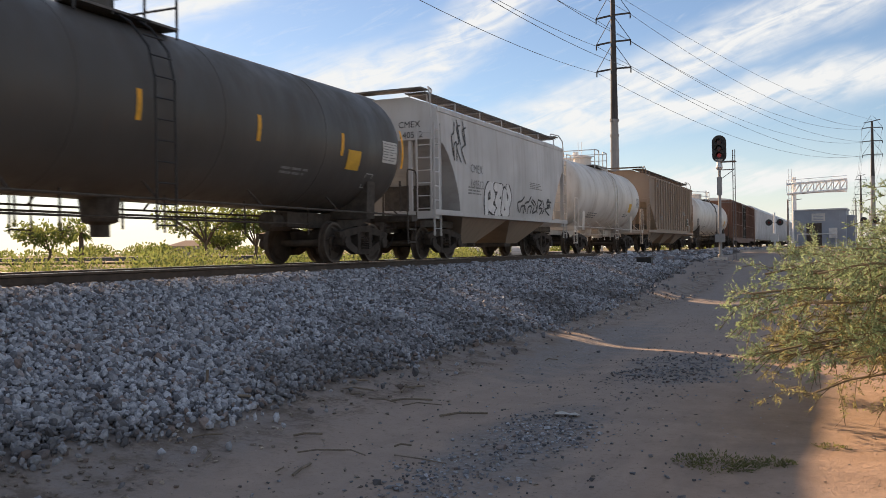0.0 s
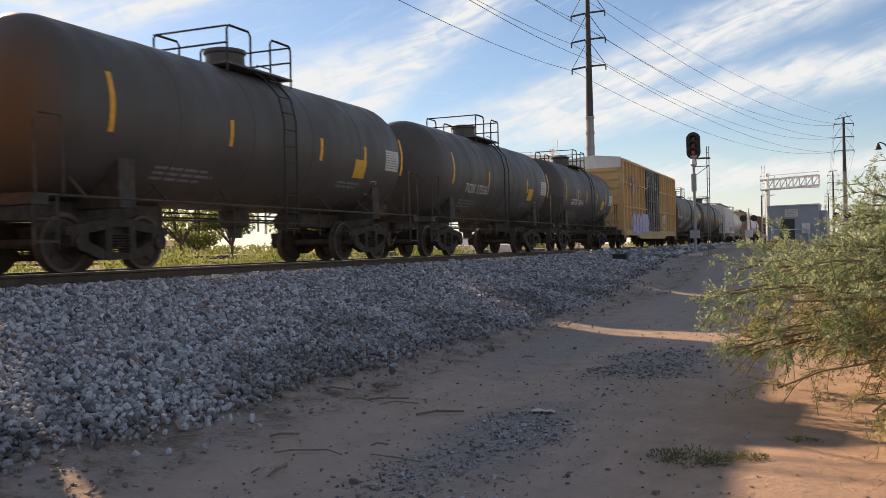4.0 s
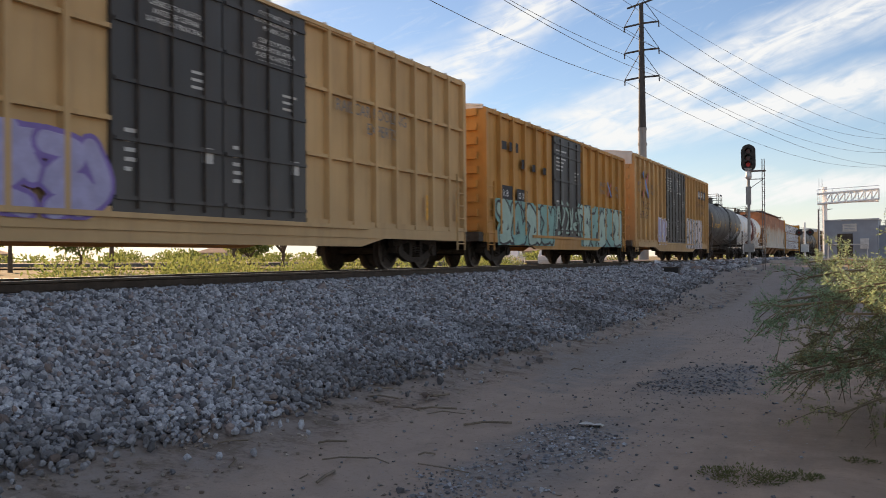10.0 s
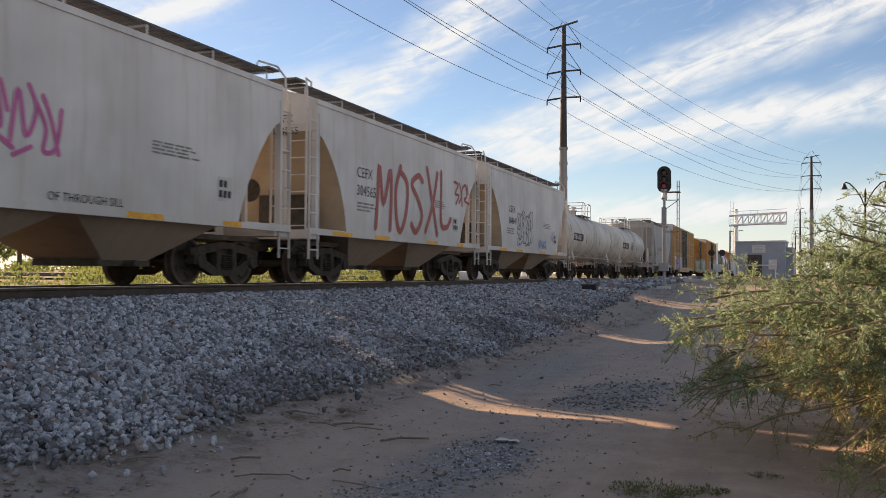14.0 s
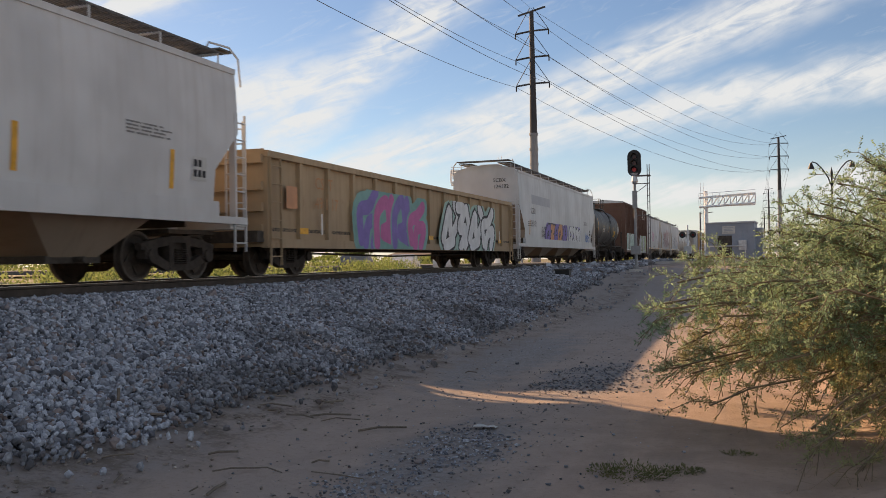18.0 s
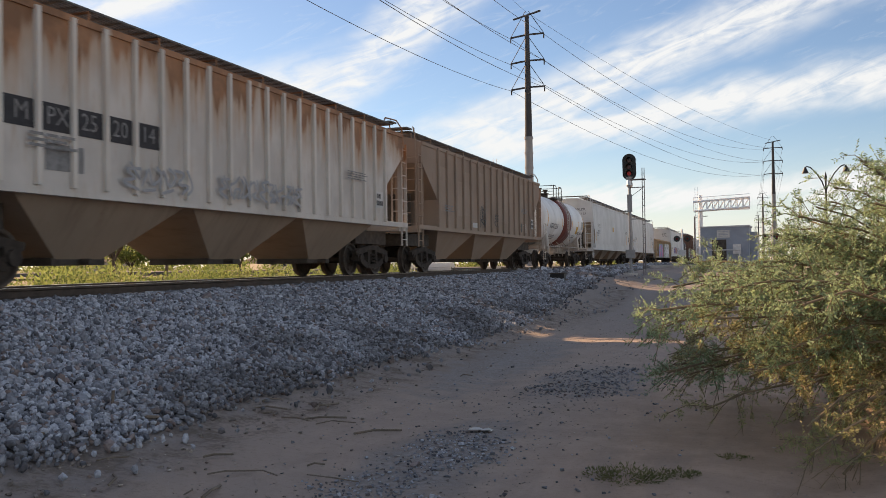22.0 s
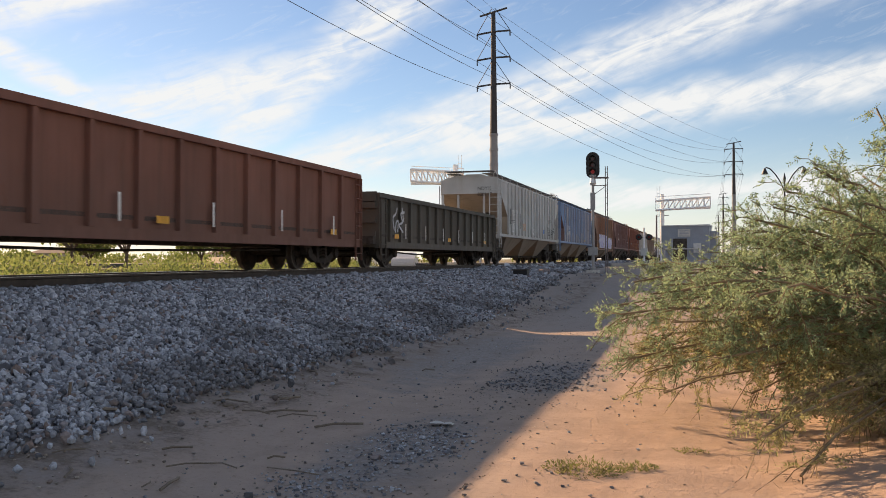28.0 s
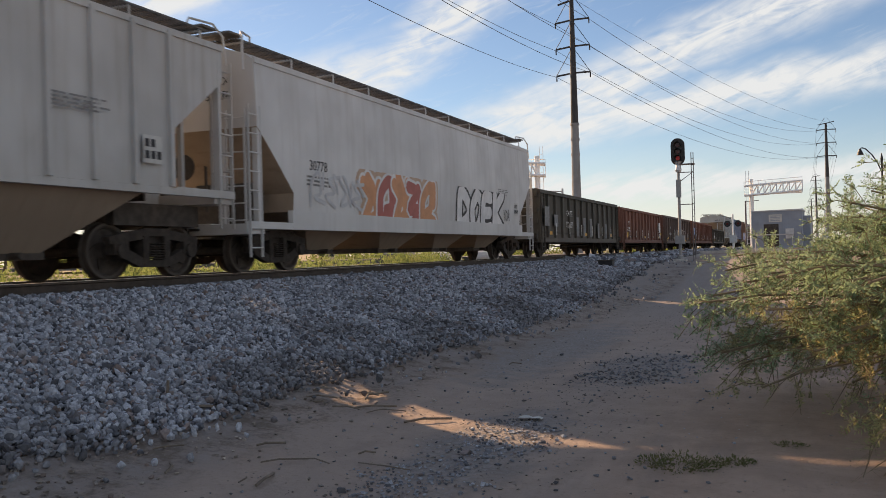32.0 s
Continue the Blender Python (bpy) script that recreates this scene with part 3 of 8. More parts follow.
def raw(name, verts, faces, mat, parent=None, label="", smooth=False):
    me = bpy.data.meshes.new(name)
    me.from_pydata(verts, [], faces)
    if smooth:
        me.shade_smooth()
    me.materials.append(mat)
    return share(name, me, parent, label)


# ---- the ground ----
TRACK = -11.3
RAIL_H = 0.18


def lerp(a, b, t):
    return a + (b - a) * min(1.0, max(0.0, t))


def smooth01(t):
    t = min(1.0, max(0.0, t))
    return t * t * (3 - 2 * t)


def low_ground(y):
    """Level soil beside the bank, with a ramp up to the crossing road."""
    return lerp(-1.43, -0.52, smooth01((y - 31.0) / 13.0)) + 0.26 * smooth01((y - 44.0) / 17.0)


def ground_z(x, y):
    """The land: a bank of ballast under the track, soil rising slowly to the crossing, flat land behind."""
    bed = -0.24
    n = noise.noise((x * 0.35, y * 0.35, 0.3)) * 0.05 + noise.noise((x * 1.3, y * 1.3, 2.0)) * 0.022
    fade = 1.0 if 0 < y < 60 else 0.4
    if x > TRACK:
        toe = -5.05 + 0.25 * noise.noise((0.0, y * 0.35, 5.0))
        top = TRACK + 1.95
        t = (x - top) / (toe - top)
        lo = low_ground(y) + n * fade
        if t >= 1.0:
            lo += 0.30 * smooth01((x - 0.35) / 2.0)
            lo -= 0.05 * math.exp(-((x + 3.6) / 0.9) ** 2) * fade
            return lo + 0.05 * math.exp(-((t - 1.0) / 0.15) ** 2)
        if t <= 0:
            return bed
        s = t * 0.85 + 0.15 * smooth01(t)
        return lerp(bed, lo + 0.05, s) + n * 0.4 * t
    t = (TRACK - 1.95 - x) / 2.2
    return lerp(bed, -0.72, smooth01(t)) + (n * fade if t > 0.5 else 0)


def grid_lines(cuts):
    """Grid lines from (start, step) pairs."""
    out = []
    for (a, s), (b, _) in zip(cuts, cuts[1:]):
        v = a
        while v < b - 1e-6:
            out.append(v)
            v += s
    out.append(cuts[-1][0])
    return out


gx = grid_lines([(-3000, 700), (-200, 40), (-40, 4), (-16, 0.8), (-9.6, 0.22), (3.5, 1.0), (16, 8), (64, 60), (304, 700), (3104, 1)])
gy = grid_lines([(-2000, 500), (-100, 20), (0, 1.0), (4, 0.2), (22, 0.5), (46, 2), (80, 20), (200, 150), (800, 800), (4000, 1)])
gv = [(x, y, ground_z(x, y)) for y in gy for x in gx]
W = len(gx)
gf = [(j * W + i, j * W + i + 1, (j + 1) * W + i + 1, (j + 1) * W + i) for j in range(len(gy) - 1) for i in range(W - 1)]
ground = raw("ground", gv, gf, M_soil, smooth=True)
tagged(ground, "reddish dry desert soil with gravel drifts beside the railway", "ground", kind="structure")

# ballast bed under the stones; its near-black colour stands for shade in the gaps
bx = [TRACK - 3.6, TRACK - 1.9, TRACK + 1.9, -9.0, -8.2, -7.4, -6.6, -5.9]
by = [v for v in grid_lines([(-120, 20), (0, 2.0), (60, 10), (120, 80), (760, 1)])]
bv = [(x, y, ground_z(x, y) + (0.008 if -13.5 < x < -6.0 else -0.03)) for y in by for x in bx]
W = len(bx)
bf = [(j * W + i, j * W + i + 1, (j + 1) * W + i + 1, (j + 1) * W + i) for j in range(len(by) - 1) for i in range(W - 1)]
bed = raw("ballast_bed_gap_shade", bv, bf, M_ballast_gaps)
tagged(bed, "bed under the ballast stones sloping from the track, coloured near black as shade in the gaps", "ballast", kind="structure")


def stones(name, n, area, size, seed, label, density=None, mat=None, lift=0.0, lumps=False, even=1.6, spread=0.26, flat=1.0):
    """Loose crushed stones lying on the land, in one sheet of small angular lumps."""
    rng = np.random.default_rng(seed)
    if lumps:      # twelve corners
        g_ = (1 + 5 ** 0.5) / 2
        ico = np.array([(-1, g_, 0), (1, g_, 0), (-1, -g_, 0), (1, -g_, 0), (0, -1, g_), (0, 1, g_), (0, -1, -g_), (0, 1, -g_), (g_, 0, -1), (g_, 0, 1), (-g_, 0, -1), (-g_, 0, 1)]) * 0.58
        tri = np.array([(0, 11, 5), (0, 5, 1), (0, 1, 7), (0, 7, 10), (0, 10, 11), (1, 5, 9), (5, 11, 4), (11, 10, 2), (10, 7, 6), (7, 1, 8),
                        (3, 9, 4), (3, 4, 2), (3, 2, 6), (3, 6, 8), (3, 8, 9), (4, 9, 5), (2, 4, 11), (6, 2, 10), (8, 6, 7), (9, 8, 1)])
    else:          # eight corners
        ico = np.array([(x, y, z) for x in (-1, 1) for y in (-1, 1) for z in (-1, 1)]) * 0.78
        tri = np.array([(0, 1, 3), (0, 3, 2), (4, 6, 7), (4, 7, 5), (0, 4, 5), (0, 5, 1), (2, 3, 7), (2, 7, 6), (0, 2, 6), (0, 6, 4), (1, 5, 7), (1, 7, 3)])
    nv = len(ico)
    x0, x1, y0, y1 = area
    u = rng.random(n)
    ys = y0 + (y1 - y0) * u ** even
    xs = x0 + (x1 - x0) * rng.random(n)
    if density is not None:
        keep = np.array([density(a, b) for a, b in zip(xs, ys)]) > rng.random(n)
        xs, ys = xs[keep], ys[keep]
    n = len(xs)
    zs = np.array([ground_z(a, b) for a, b in zip(xs, ys)])
    r = size * np.exp(rng.normal(0, spread, n)) * (1 + 0.012 * np.maximum(0, ys - 12))
    sc = rng.uniform(0.55, 1.25, (n, 1, 3)) * r[:, None, None]
    jit = 1 + rng.normal(0, 0.19 if lumps else 0.24, (n, nv, 3))
    a, b = rng.uniform(0, 6.283, n), rng.uniform(0, 6.283, n)
    ca, sa, cb, sb = np.cos(a), np.sin(a), np.cos(b), np.sin(b)
    rot = np.zeros((n, 3, 3))
    rot[:, 0, 0], rot[:, 0, 1], rot[:, 1, 0], rot[:, 1, 1], rot[:, 2, 2] = ca, -sa, sa, ca, 1
    rot2 = np.zeros((n, 3, 3))
    rot2[:, 0, 0], rot2[:, 1, 1], rot2[:, 1, 2], rot2[:, 2, 1], rot2[:, 2, 2] = 1, cb, -sb, sb, cb
    v = np.einsum("nij,nkj->nki", rot @ rot2, ico[None] * jit * sc)
    v[:, :, 2] *= flat
    v[:, :, 0] += xs[:, None]
    v[:, :, 1] += ys[:, None]
    v[:, :, 2] += (zs + 0.012 * flat + r * 0.35 * flat + size * lift * rng.random(n))[:, None]
    f = (tri[None] + nv * np.arange(n)[:, None, None]).reshape(-1, 3)
    me = bpy.data.meshes.new(name)
    me.from_pydata(v.reshape(-1, 3).tolist(), [], f.tolist())
    me.materials.append(mat or M_stone)
    ob = share(name, me)
    return tagged(ob, label, "stones", kind="stuff")


def bank_density(x, y):
    edge = -5.95 - 0.9 * smooth01((y - 20.0) / 14.0) + 0.3 * noise.noise((1.0, y * 0.5, 8.0))
    return 1.0 if x < edge else max(0.03, 1.0 - (x - edge) / 0.8) ** 1.4


stones("ballast_stones", 44000, (-10.0, -4.6, 3.5, 13.0), 0.0272, 4, "loose pale grey crushed ballast stones covering the bank", bank_density, lift=1.9, lumps=True, even=1.1)
stones("ballast_stones_mid", 78000, (-10.0, -4.6, 13.0, 46.0), 0.0272, 14, "pale grey crushed ballast stones further along the bank", bank_density, lift=1.9, even=1.45)
stones("ballast_stones_far", 9000, (-10.4, -6.6, 40.0, 110.0), 0.06, 5, "distant grey ballast stones beside the rails")
stones("pebbles", 22000, (-6.0, 4.0, 3.6, 30.0), 0.0054, 6, "small scattered pebbles on dry soil",
       lambda x, y: 1.0 if abs(x + 2.6 + 0.5 * noise.noise((x, y * 0.3, 3))) < 0.9 else (0.32 + 0.3 * (noise.noise((x * 0.8, y * 0.5, 7)) > 0.15)) * (1.0 if x < -1.7 else 0.3), M_pebble, spread=0.5, flat=0.36)
stones("foot_stones", 2200, (-5.6, -3.6, 3.6, 30.0), 0.016, 16, "ballast stones strayed onto the soil below the bank",
       lambda x, y: max(0.03, 0.9 - (x + 5.6) * 0.7), M_pebble, flat=0.6)


def drift_density(x, y):
    """Two patches of washed-out gravel on the way."""
    q = min(((x + 2.7) / 0.62) ** 2 + ((y - 7.5) / 1.9) ** 2, ((x + 2.2) / 0.85) ** 2 + ((y - 12.9) / 1.9) ** 2)
    return 0.025 + 0.78 * smooth01((1.5 - q) / 1.8 + 0.8 * noise.noise((x * 1.1, y * 0.8, 4.0)) + 0.35 * noise.noise((x * 4.0, y * 3.0, 1.0)))


stones("drift_gravel", 24000, (-4.2, -0.6, 4.2, 17.0), 0.0105, 26, "patches of fine grey gravel washed onto the soil", drift_density, spread=0.36, flat=0.6)

# rails and ties
for name, rx in (("rail_near", TRACK + 0.755), ("rail_far", TRACK - 0.755)):
    rail = tagged(new(name), "rusty steel rail with a polished running head", "rail", kind="structure")
    bm = BM()
    prism(bm, [(rx - 0.075, -0.18), (rx + 0.075, -0.18), (rx + 0.075, -0.165), (rx + 0.012, -0.145), (rx + 0.010, -0.05), (rx + 0.035, -0.04), (rx + 0.035, -0.005),
               (rx - 0.035, -0.005), (rx - 0.035, -0.04), (rx - 0.010, -0.05), (rx - 0.012, -0.145), (rx - 0.075, -0.165)], -100, 900)
    part("rail_web", bm, M_rail, rail)
    part("rail_head", box(BM(), rx - 0.033, rx + 0.033, -100, 900, -0.005, 0.0), M_railtop, rail, "polished running surface")
ties = tagged(new("ties"), "weathered timber ties under the rails", "ties", kind="structure")
tie = part("tie", box(BM(), TRACK - 1.3, TRACK + 1.3, -0.115, 0.115, -0.36, -0.19), M_tie, ties)
tie.matrix_basis = pose(0, 4, 0)
for i in range(1, 150):
    share("tie", tie.data, ties, m=pose(random.uniform(-0.03, 0.03), 4 + i * 0.52, 0, 0, 0, random.uniform(-0.6, 0.6)))

# crossing road and its concrete apron
road = link("road", box(BM(), -160, 90, 66, 82, -0.4, -0.045), M_asphalt)
tagged(road, "worn grey asphalt road crossing the railway", "road", kind="structure")
apron = link("pavement", box(BM(), -9.0, 6.0, 63.6, 65.8, -0.4, -0.05), M_concrete)
tagged(apron, "pale concrete strip beside the level crossing", "pavement", kind="structure")
side_road = link("side_road", box(BM(), -34.0, -21.0, -60, 300, -0.8, -0.62), M_asphalt)
tagged(side_road, "asphalt road running along behind the railway", "road", kind="structure")


# ---- the train ----
SPEED = 20.854
HALF = 1.535          # half the width of a car body


def truck_meshes():
    """Meshes that all trucks share: bolster, side frame, wheelset pieces."""
    d = {}

    def keep(key, bm, mat, smooth=False):
        me = bpy.data.meshes.new(key)
        bm.to_mesh(me)
        bm.free()
        if smooth:
            me.shade_smooth()
        me.materials.append(mat)
        d[key] = me

    bm = BM()
    box(bm, -1.0, 1.0, -0.2, 0.2, 0.42, 0.74)
    post(bm, [(0.74, 0.26), (0.86, 0.24)])
    beam(bm, (-0.75, -0.42, 0.42), (0.75, -0.42, 0.42), 0.12, 0.14)
    beam(bm, (-0.75, 0.42, 0.42), (0.75, 0.42, 0.42), 0.12, 0.14)
    keep("truck", bm, M_truck)
    bm = BM()
    for s in (-1, 1):
        slab(bm, [(s * 0.25, 0.66), (s * 0.70, 0.60), (s * 1.10, 0.56), (s * 1.12, 0.68), (s * 0.70, 0.76), (s * 0.25, 0.82)][::s], -0.07, 0.07)
        slab(bm, [(s * 0.30, 0.18), (s * 0.42, 0.19), (s * 0.98, 0.40), (s * 0.98, 0.54), (s * 0.74, 0.50), (s * 0.30, 0.32)][::s], -0.07, 0.07)
        box(bm, -0.08, 0.08, s * 0.26 - 0.07, s * 0.26 + 0.07, 0.30, 0.70)
        box(bm, -0.09, 0.09, s * 0.865 - 0.17, s * 0.865 + 0.17, 0.40, 0.62)
    box(bm, -0.07, 0.07, -0.30, 0.30, 0.70, 0.83)
    box(bm, -0.08, 0.08, -0.32, 0.32, 0.18, 0.30)
    keep("side_frame", bm, M_truck)
    bm = BM()
    for y in (-0.13, 0.0, 0.13):
        for x in (-0.04, 0.09):
            for i in range(7):
                z = 0.31 + i * 0.042
                post(bm, [(z, 0.052), (z + 0.012, 0.062), (z + 0.024, 0.052)], 8, x, y)
    keep("spring", bm, M_truck)
    bm = BM()
    r = 0.457
    for s in (-1, 1):
        pr = [(0.60, 0.10), (0.605, 0.36), (0.66, 0.38), (0.66, 0.485), (0.69, 0.485), (0.705, r + 0.004), (0.80, r), (0.80, 0.39), (0.75, 0.36), (0.745, 0.17), (0.82, 0.14), (0.82, 0.08)]
        b2 = BM()
        turned(b2, pr, 32)
        bmesh.ops.rotate(b2, verts=b2.verts, matrix=Matrix.Rotation(radians(-90 * s), 3, "Z"))
        tmp = bpy.data.meshes.new("t")
        b2.to_mesh(tmp)
        b2.free()
        bm.from_mesh(tmp)
        for k in range(5):
            a = k * 2 * math.pi / 5
            beam(bm, (s * 0.775, math.cos(a) * 0.2, math.sin(a) * 0.2), (s * 0.775, math.cos(a + 0.5) * 0.33, math.sin(a + 0.5) * 0.33), 0.03, 0.02)
    beam(bm, (-1.05, 0, 0), (1.05, 0, 0), 0.075, seg=12)
    keep("wheelset", bm, M_wheel)
    bm = BM()
    turned(bm, [(0.801, r - 0.006), (0.807, r - 0.006), (0.807, r - 0.045), (0.801, r - 0.045)], 32, caps=False)
    bmesh.ops.rotate(bm, verts=bm.verts, matrix=Matrix.Rotation(radians(-90), 3, "Z"))
    keep("wheel_rim", bm, M_tread)
    bm = BM()
    beam(bm, (0.0, 0, 0), (0.11, 0, 0), 0.13, seg=12)
    keep("bearing_cap", bm, M_truck)
    bm = BM()
    box(bm, -0.14, 0.14, -0.3, 0.45, 0.74, 0.98)
    slab(bm, [(0.45, 0.72), (0.66, 0.72), (0.70, 0.86), (0.66, 1.0), (0.45, 1.0)], -0.13, 0.05)
    beam(bm, (-0.4, 0.38, 0.86), (0.4, 0.38, 0.86), 0.05, 0.05)
    keep("coupler", bm, M_under)
    bm = BM()
    chain(bm, [(-0.15, 0.0, 0.62), (-0.18, 0.25, 0.40), (-0.18, 0.45, 0.33), (-0.16, 0.68, 0.42)], 0.022)
    keep("air_hose", bm, M_black)
    return d


TM = truck_meshes()
WHEELS = []


def running_gear(car, y_front, y_rear, inset=1.65):
    """Trucks, couplers and hoses of a car whose body ends lie at y_front and y_rear."""
    for end, s in ((y_front, 1), (y_rear, -1)):
        m = pose(0, end - s * inset, 0)
        t = share("truck", TM["truck"], car, m=m)
        for x in (-1.02, 1.02):
            sf = share("side_frame", TM["side_frame"], t, m=pose(x, 0, 0))
            share("spring_nest", TM["spring"], t, m=pose(x, 0, 0))
            for y in (-0.865, 0.865):
                share("bearing_cap", TM["bearing_cap"], t, m=pose(x * 1.03, y, 0.457, 0, 0, 0 if x > 0 else 180))
        for y in (-0.865, 0.865):
            w = share("wheelset", TM["wheelset"], t)
            w.matrix_parent_inverse = pose(0, y, 0.457)
            WHEELS.append(w)
            for turn in (0, 180):
                share("wheel_rim", TM["wheel_rim"], t, m=pose(0, y, 0.457, 0, 0, turn))
        share("coupler", TM["coupler"], car, m=pose(0, end, 0, 0, 0, 0 if s > 0 else 180))
        share("air_hose", TM["air_hose"], car, m=pose(0, end, 0, 0, 0, 0 if s > 0 else 180))


LETTERS = []          # (font object, parent, surface function, material)


def letter(car, text, y, z, size, mat, xf, squash=1.0):
    """Stencilled characters on the side that starts at y, baseline z."""
    cu = bpy.data.curves.new("lettering", "FONT")
    cu.body, cu.size = text, size / 0.7
    cu.resolution_u = 2
    ob = bpy.data.objects.new("lettering_source", cu)
    scene.collection.objects.link(ob)
    LETTERS.append((ob, car, xf, mat, y, z, squash))


def end_letter(car, text, x, y, z, size, mat):
    """Characters on the rear end wall at the plane y."""
    letter(car, text, x, z, size, mat, y)


def bars(car, y, z, w, n, mat, xf, h=0.045, gap=0.085, seed=0):
    """Lines of small stencilling that nobody could read, as plain bars."""
    rng = random.Random(seed + int(y * 10))
    bm = BM()
    for i in range(n):
        a, zz = y, z - i * gap
        end = y + w * rng.uniform(0.7, 1.0)
        while a < end:
            b = min(end, a + rng.uniform(0.12, 0.4))
            strip(bm, [(a, zz), (b, zz)], h, xf, 0.006)
            a = b + 0.05
    part("stencil_lines", bm, mat, car, "small stencilled data lines")


def strip(bm, pts, w, xf, off, closed=False):
    """A flat ribbon of width w along points (y, z), laid on the surface x = xf(z)."""
    P2 = [Vector(p) for p in pts]
    n = len(P2)
    L, R = [], []
    for i, p in enumerate(P2):
        d = (P2[min(i + 1, n - 1)] - P2[max(i - 1, 0)])
        d = d.normalized() if d.length > 1e-6 else Vector((1, 0))
        nrm = Vector((-d.y, d.x)) * w / 2
        for lst, q in ((L, p + nrm), (R, p - nrm)):
            lst.append(bm.verts.new((xf(q.y) + off, q.x, q.y)))
    for i in range(n - 1):
        bm.faces.new((R[i], R[i + 1], L[i + 1], L[i]))


def patch(bm, y0, y1, z0, z1, xf, off=0.006, rows=6):
    zs = [z0 + (z1 - z0) * i / rows for i in range(rows + 1)]
    a = [bm.verts.new((xf(z) + off, y0, z)) for z in zs]
    b = [bm.verts.new((xf(z) + off, y1, z)) for z in zs]
    for i in range(rows):
        bm.faces.new((a[i], b[i], b[i + 1], a[i + 1]))


def decal(car, name, y0, y1, z0, z1, mat, xf, label="", off=0.006):
    bm = BM()
    patch(bm, y0, y1, z0, z1, xf, off)
    return part(name, bm, mat, car, label)


GLYPH = [  # strokes of looping spray shapes in a unit square
    [[(0.05, 0.9), (0.5, 0.55), (0.2, 0.1), (0.9, 0.25), (1.1, 0.9)], [(0.3, 1.05), (0.75, 0.7), (1.0, 0.1)]],
    [[(0.0, 0.2), (0.35, 0.95), (0.6, 0.3), (1.1, 0.75), (0.75, 1.1)], [(0.15, 0.0), (0.8, 0.12)]],
    [[(1.05, 0.95), (0.25, 0.85), (0.7, 0.5), (0.05, 0.35), (0.9, 0.0)], [(0.5, 1.1), (1.0, 0.5)]],
    [[(0.1, 0.0), (0.0, 0.7), (0.55, 1.0), (0.75, 0.45), (0.35, 0.3), (1.15, 0.1)], [(0.85, 1.05), (0.95, 0.6)]],
    [[(0.0, 1.0), (0.6, 0.9), (0.15, 0.45), (0.75, 0.4), (0.3, 0.0)], [(0.8, 1.0), (1.05, 0.4), (0.7, 0.05)]],
    [[(0.2, 0.1), (0.05, 0.6), (0.6, 0.75), (1.0, 1.05)], [(0.45, 0.0), (0.6, 0.4), (1.1, 0.45), (0.95, 0.0)]],
]


def bend(pts, n=6):
    """Points along a rounded line through pts."""
    out = []
    P3 = [Vector(p) for p in pts]
    Q = [P3[0]] + P3 + [P3[-1]]
    for i in range(1, len(Q) - 2):
        for k in range(n):
            t = k / n
            a, b, c, d = Q[i - 1:i + 3]
            out.append(0.5 * ((2 * b) + (c - a) * t + (2 * a - 5 * b + 4 * c - d) * t * t + (3 * b - a - 3 * c + d) * t ** 3))
    return out + [P3[-1]]


ALPHABET = {  # strokes of sprayed capitals in a unit square
    "S": [[(0.9, 0.85), (0.5, 1.0), (0.15, 0.78), (0.5, 0.52), (0.85, 0.25), (0.5, 0.0), (0.1, 0.15)]],
    "I": [[(0.45, 0.0), (0.5, 0.5), (0.5, 0.98)]],
    "M": [[(0.05, 0.0), (0.15, 0.95), (0.5, 0.4), (0.85, 0.95), (0.95, 0.0)]],
    "R": [[(0.15, 0.0), (0.15, 0.95), (0.8, 0.85), (0.75, 0.5), (0.2, 0.45)], [(0.4, 0.45), (0.9, 0.0)]],
    "E": [[(0.9, 0.95), (0.2, 0.9), (0.15, 0.1), (0.9, 0.05)], [(0.2, 0.5), (0.75, 0.52)]],
    "O": [[(0.5, 1.0), (0.1, 0.65), (0.2, 0.2), (0.5, 0.0), (0.85, 0.3), (0.85, 0.75), (0.45, 0.98)]],
    "X": [[(0.1, 1.0), (0.5, 0.5), (0.95, 0.0)], [(0.85, 0.95), (0.5, 0.45), (0.05, 0.0)]],
    "L": [[(0.2, 1.0), (0.15, 0.2), (0.6, 0.1), (0.9, 0.3)]],
    "K": [[(0.15, 0.0), (0.15, 1.0)], [(0.9, 1.0), (0.25, 0.5), (0.95, 0.0)]],
    "D": [[(0.15, 0.0), (0.15, 1.0), (0.85, 0.7), (0.85, 0.3), (0.15, 0.02)]],
    "A": [[(0.05, 0.0), (0.45, 1.0), (0.95, 0.0)], [(0.25, 0.35), (0.75, 0.35)]],
    "H": [[(0.12, 0.0), (0.12, 1.0)], [(0.88, 0.0), (0.88, 1.0)], [(0.12, 0.5), (0.88, 0.5)]],
    "Y": [[(0.05, 1.0), (0.5, 0.5), (0.95, 1.0)], [(0.5, 0.5), (0.5, 0.0)]],
}
WORDS = {62: "SIMR", 111: "MOSXL", 233: "DOEK", 234: "YOA"}      # pieces whose letters can be told
BACKS = {62: "silver", 71: "teal", 73: "teal", 132: "white", 141: "purple", 142: "lilac", 151: "teal", 152: "mint", 131: "white", 232: "peach"}


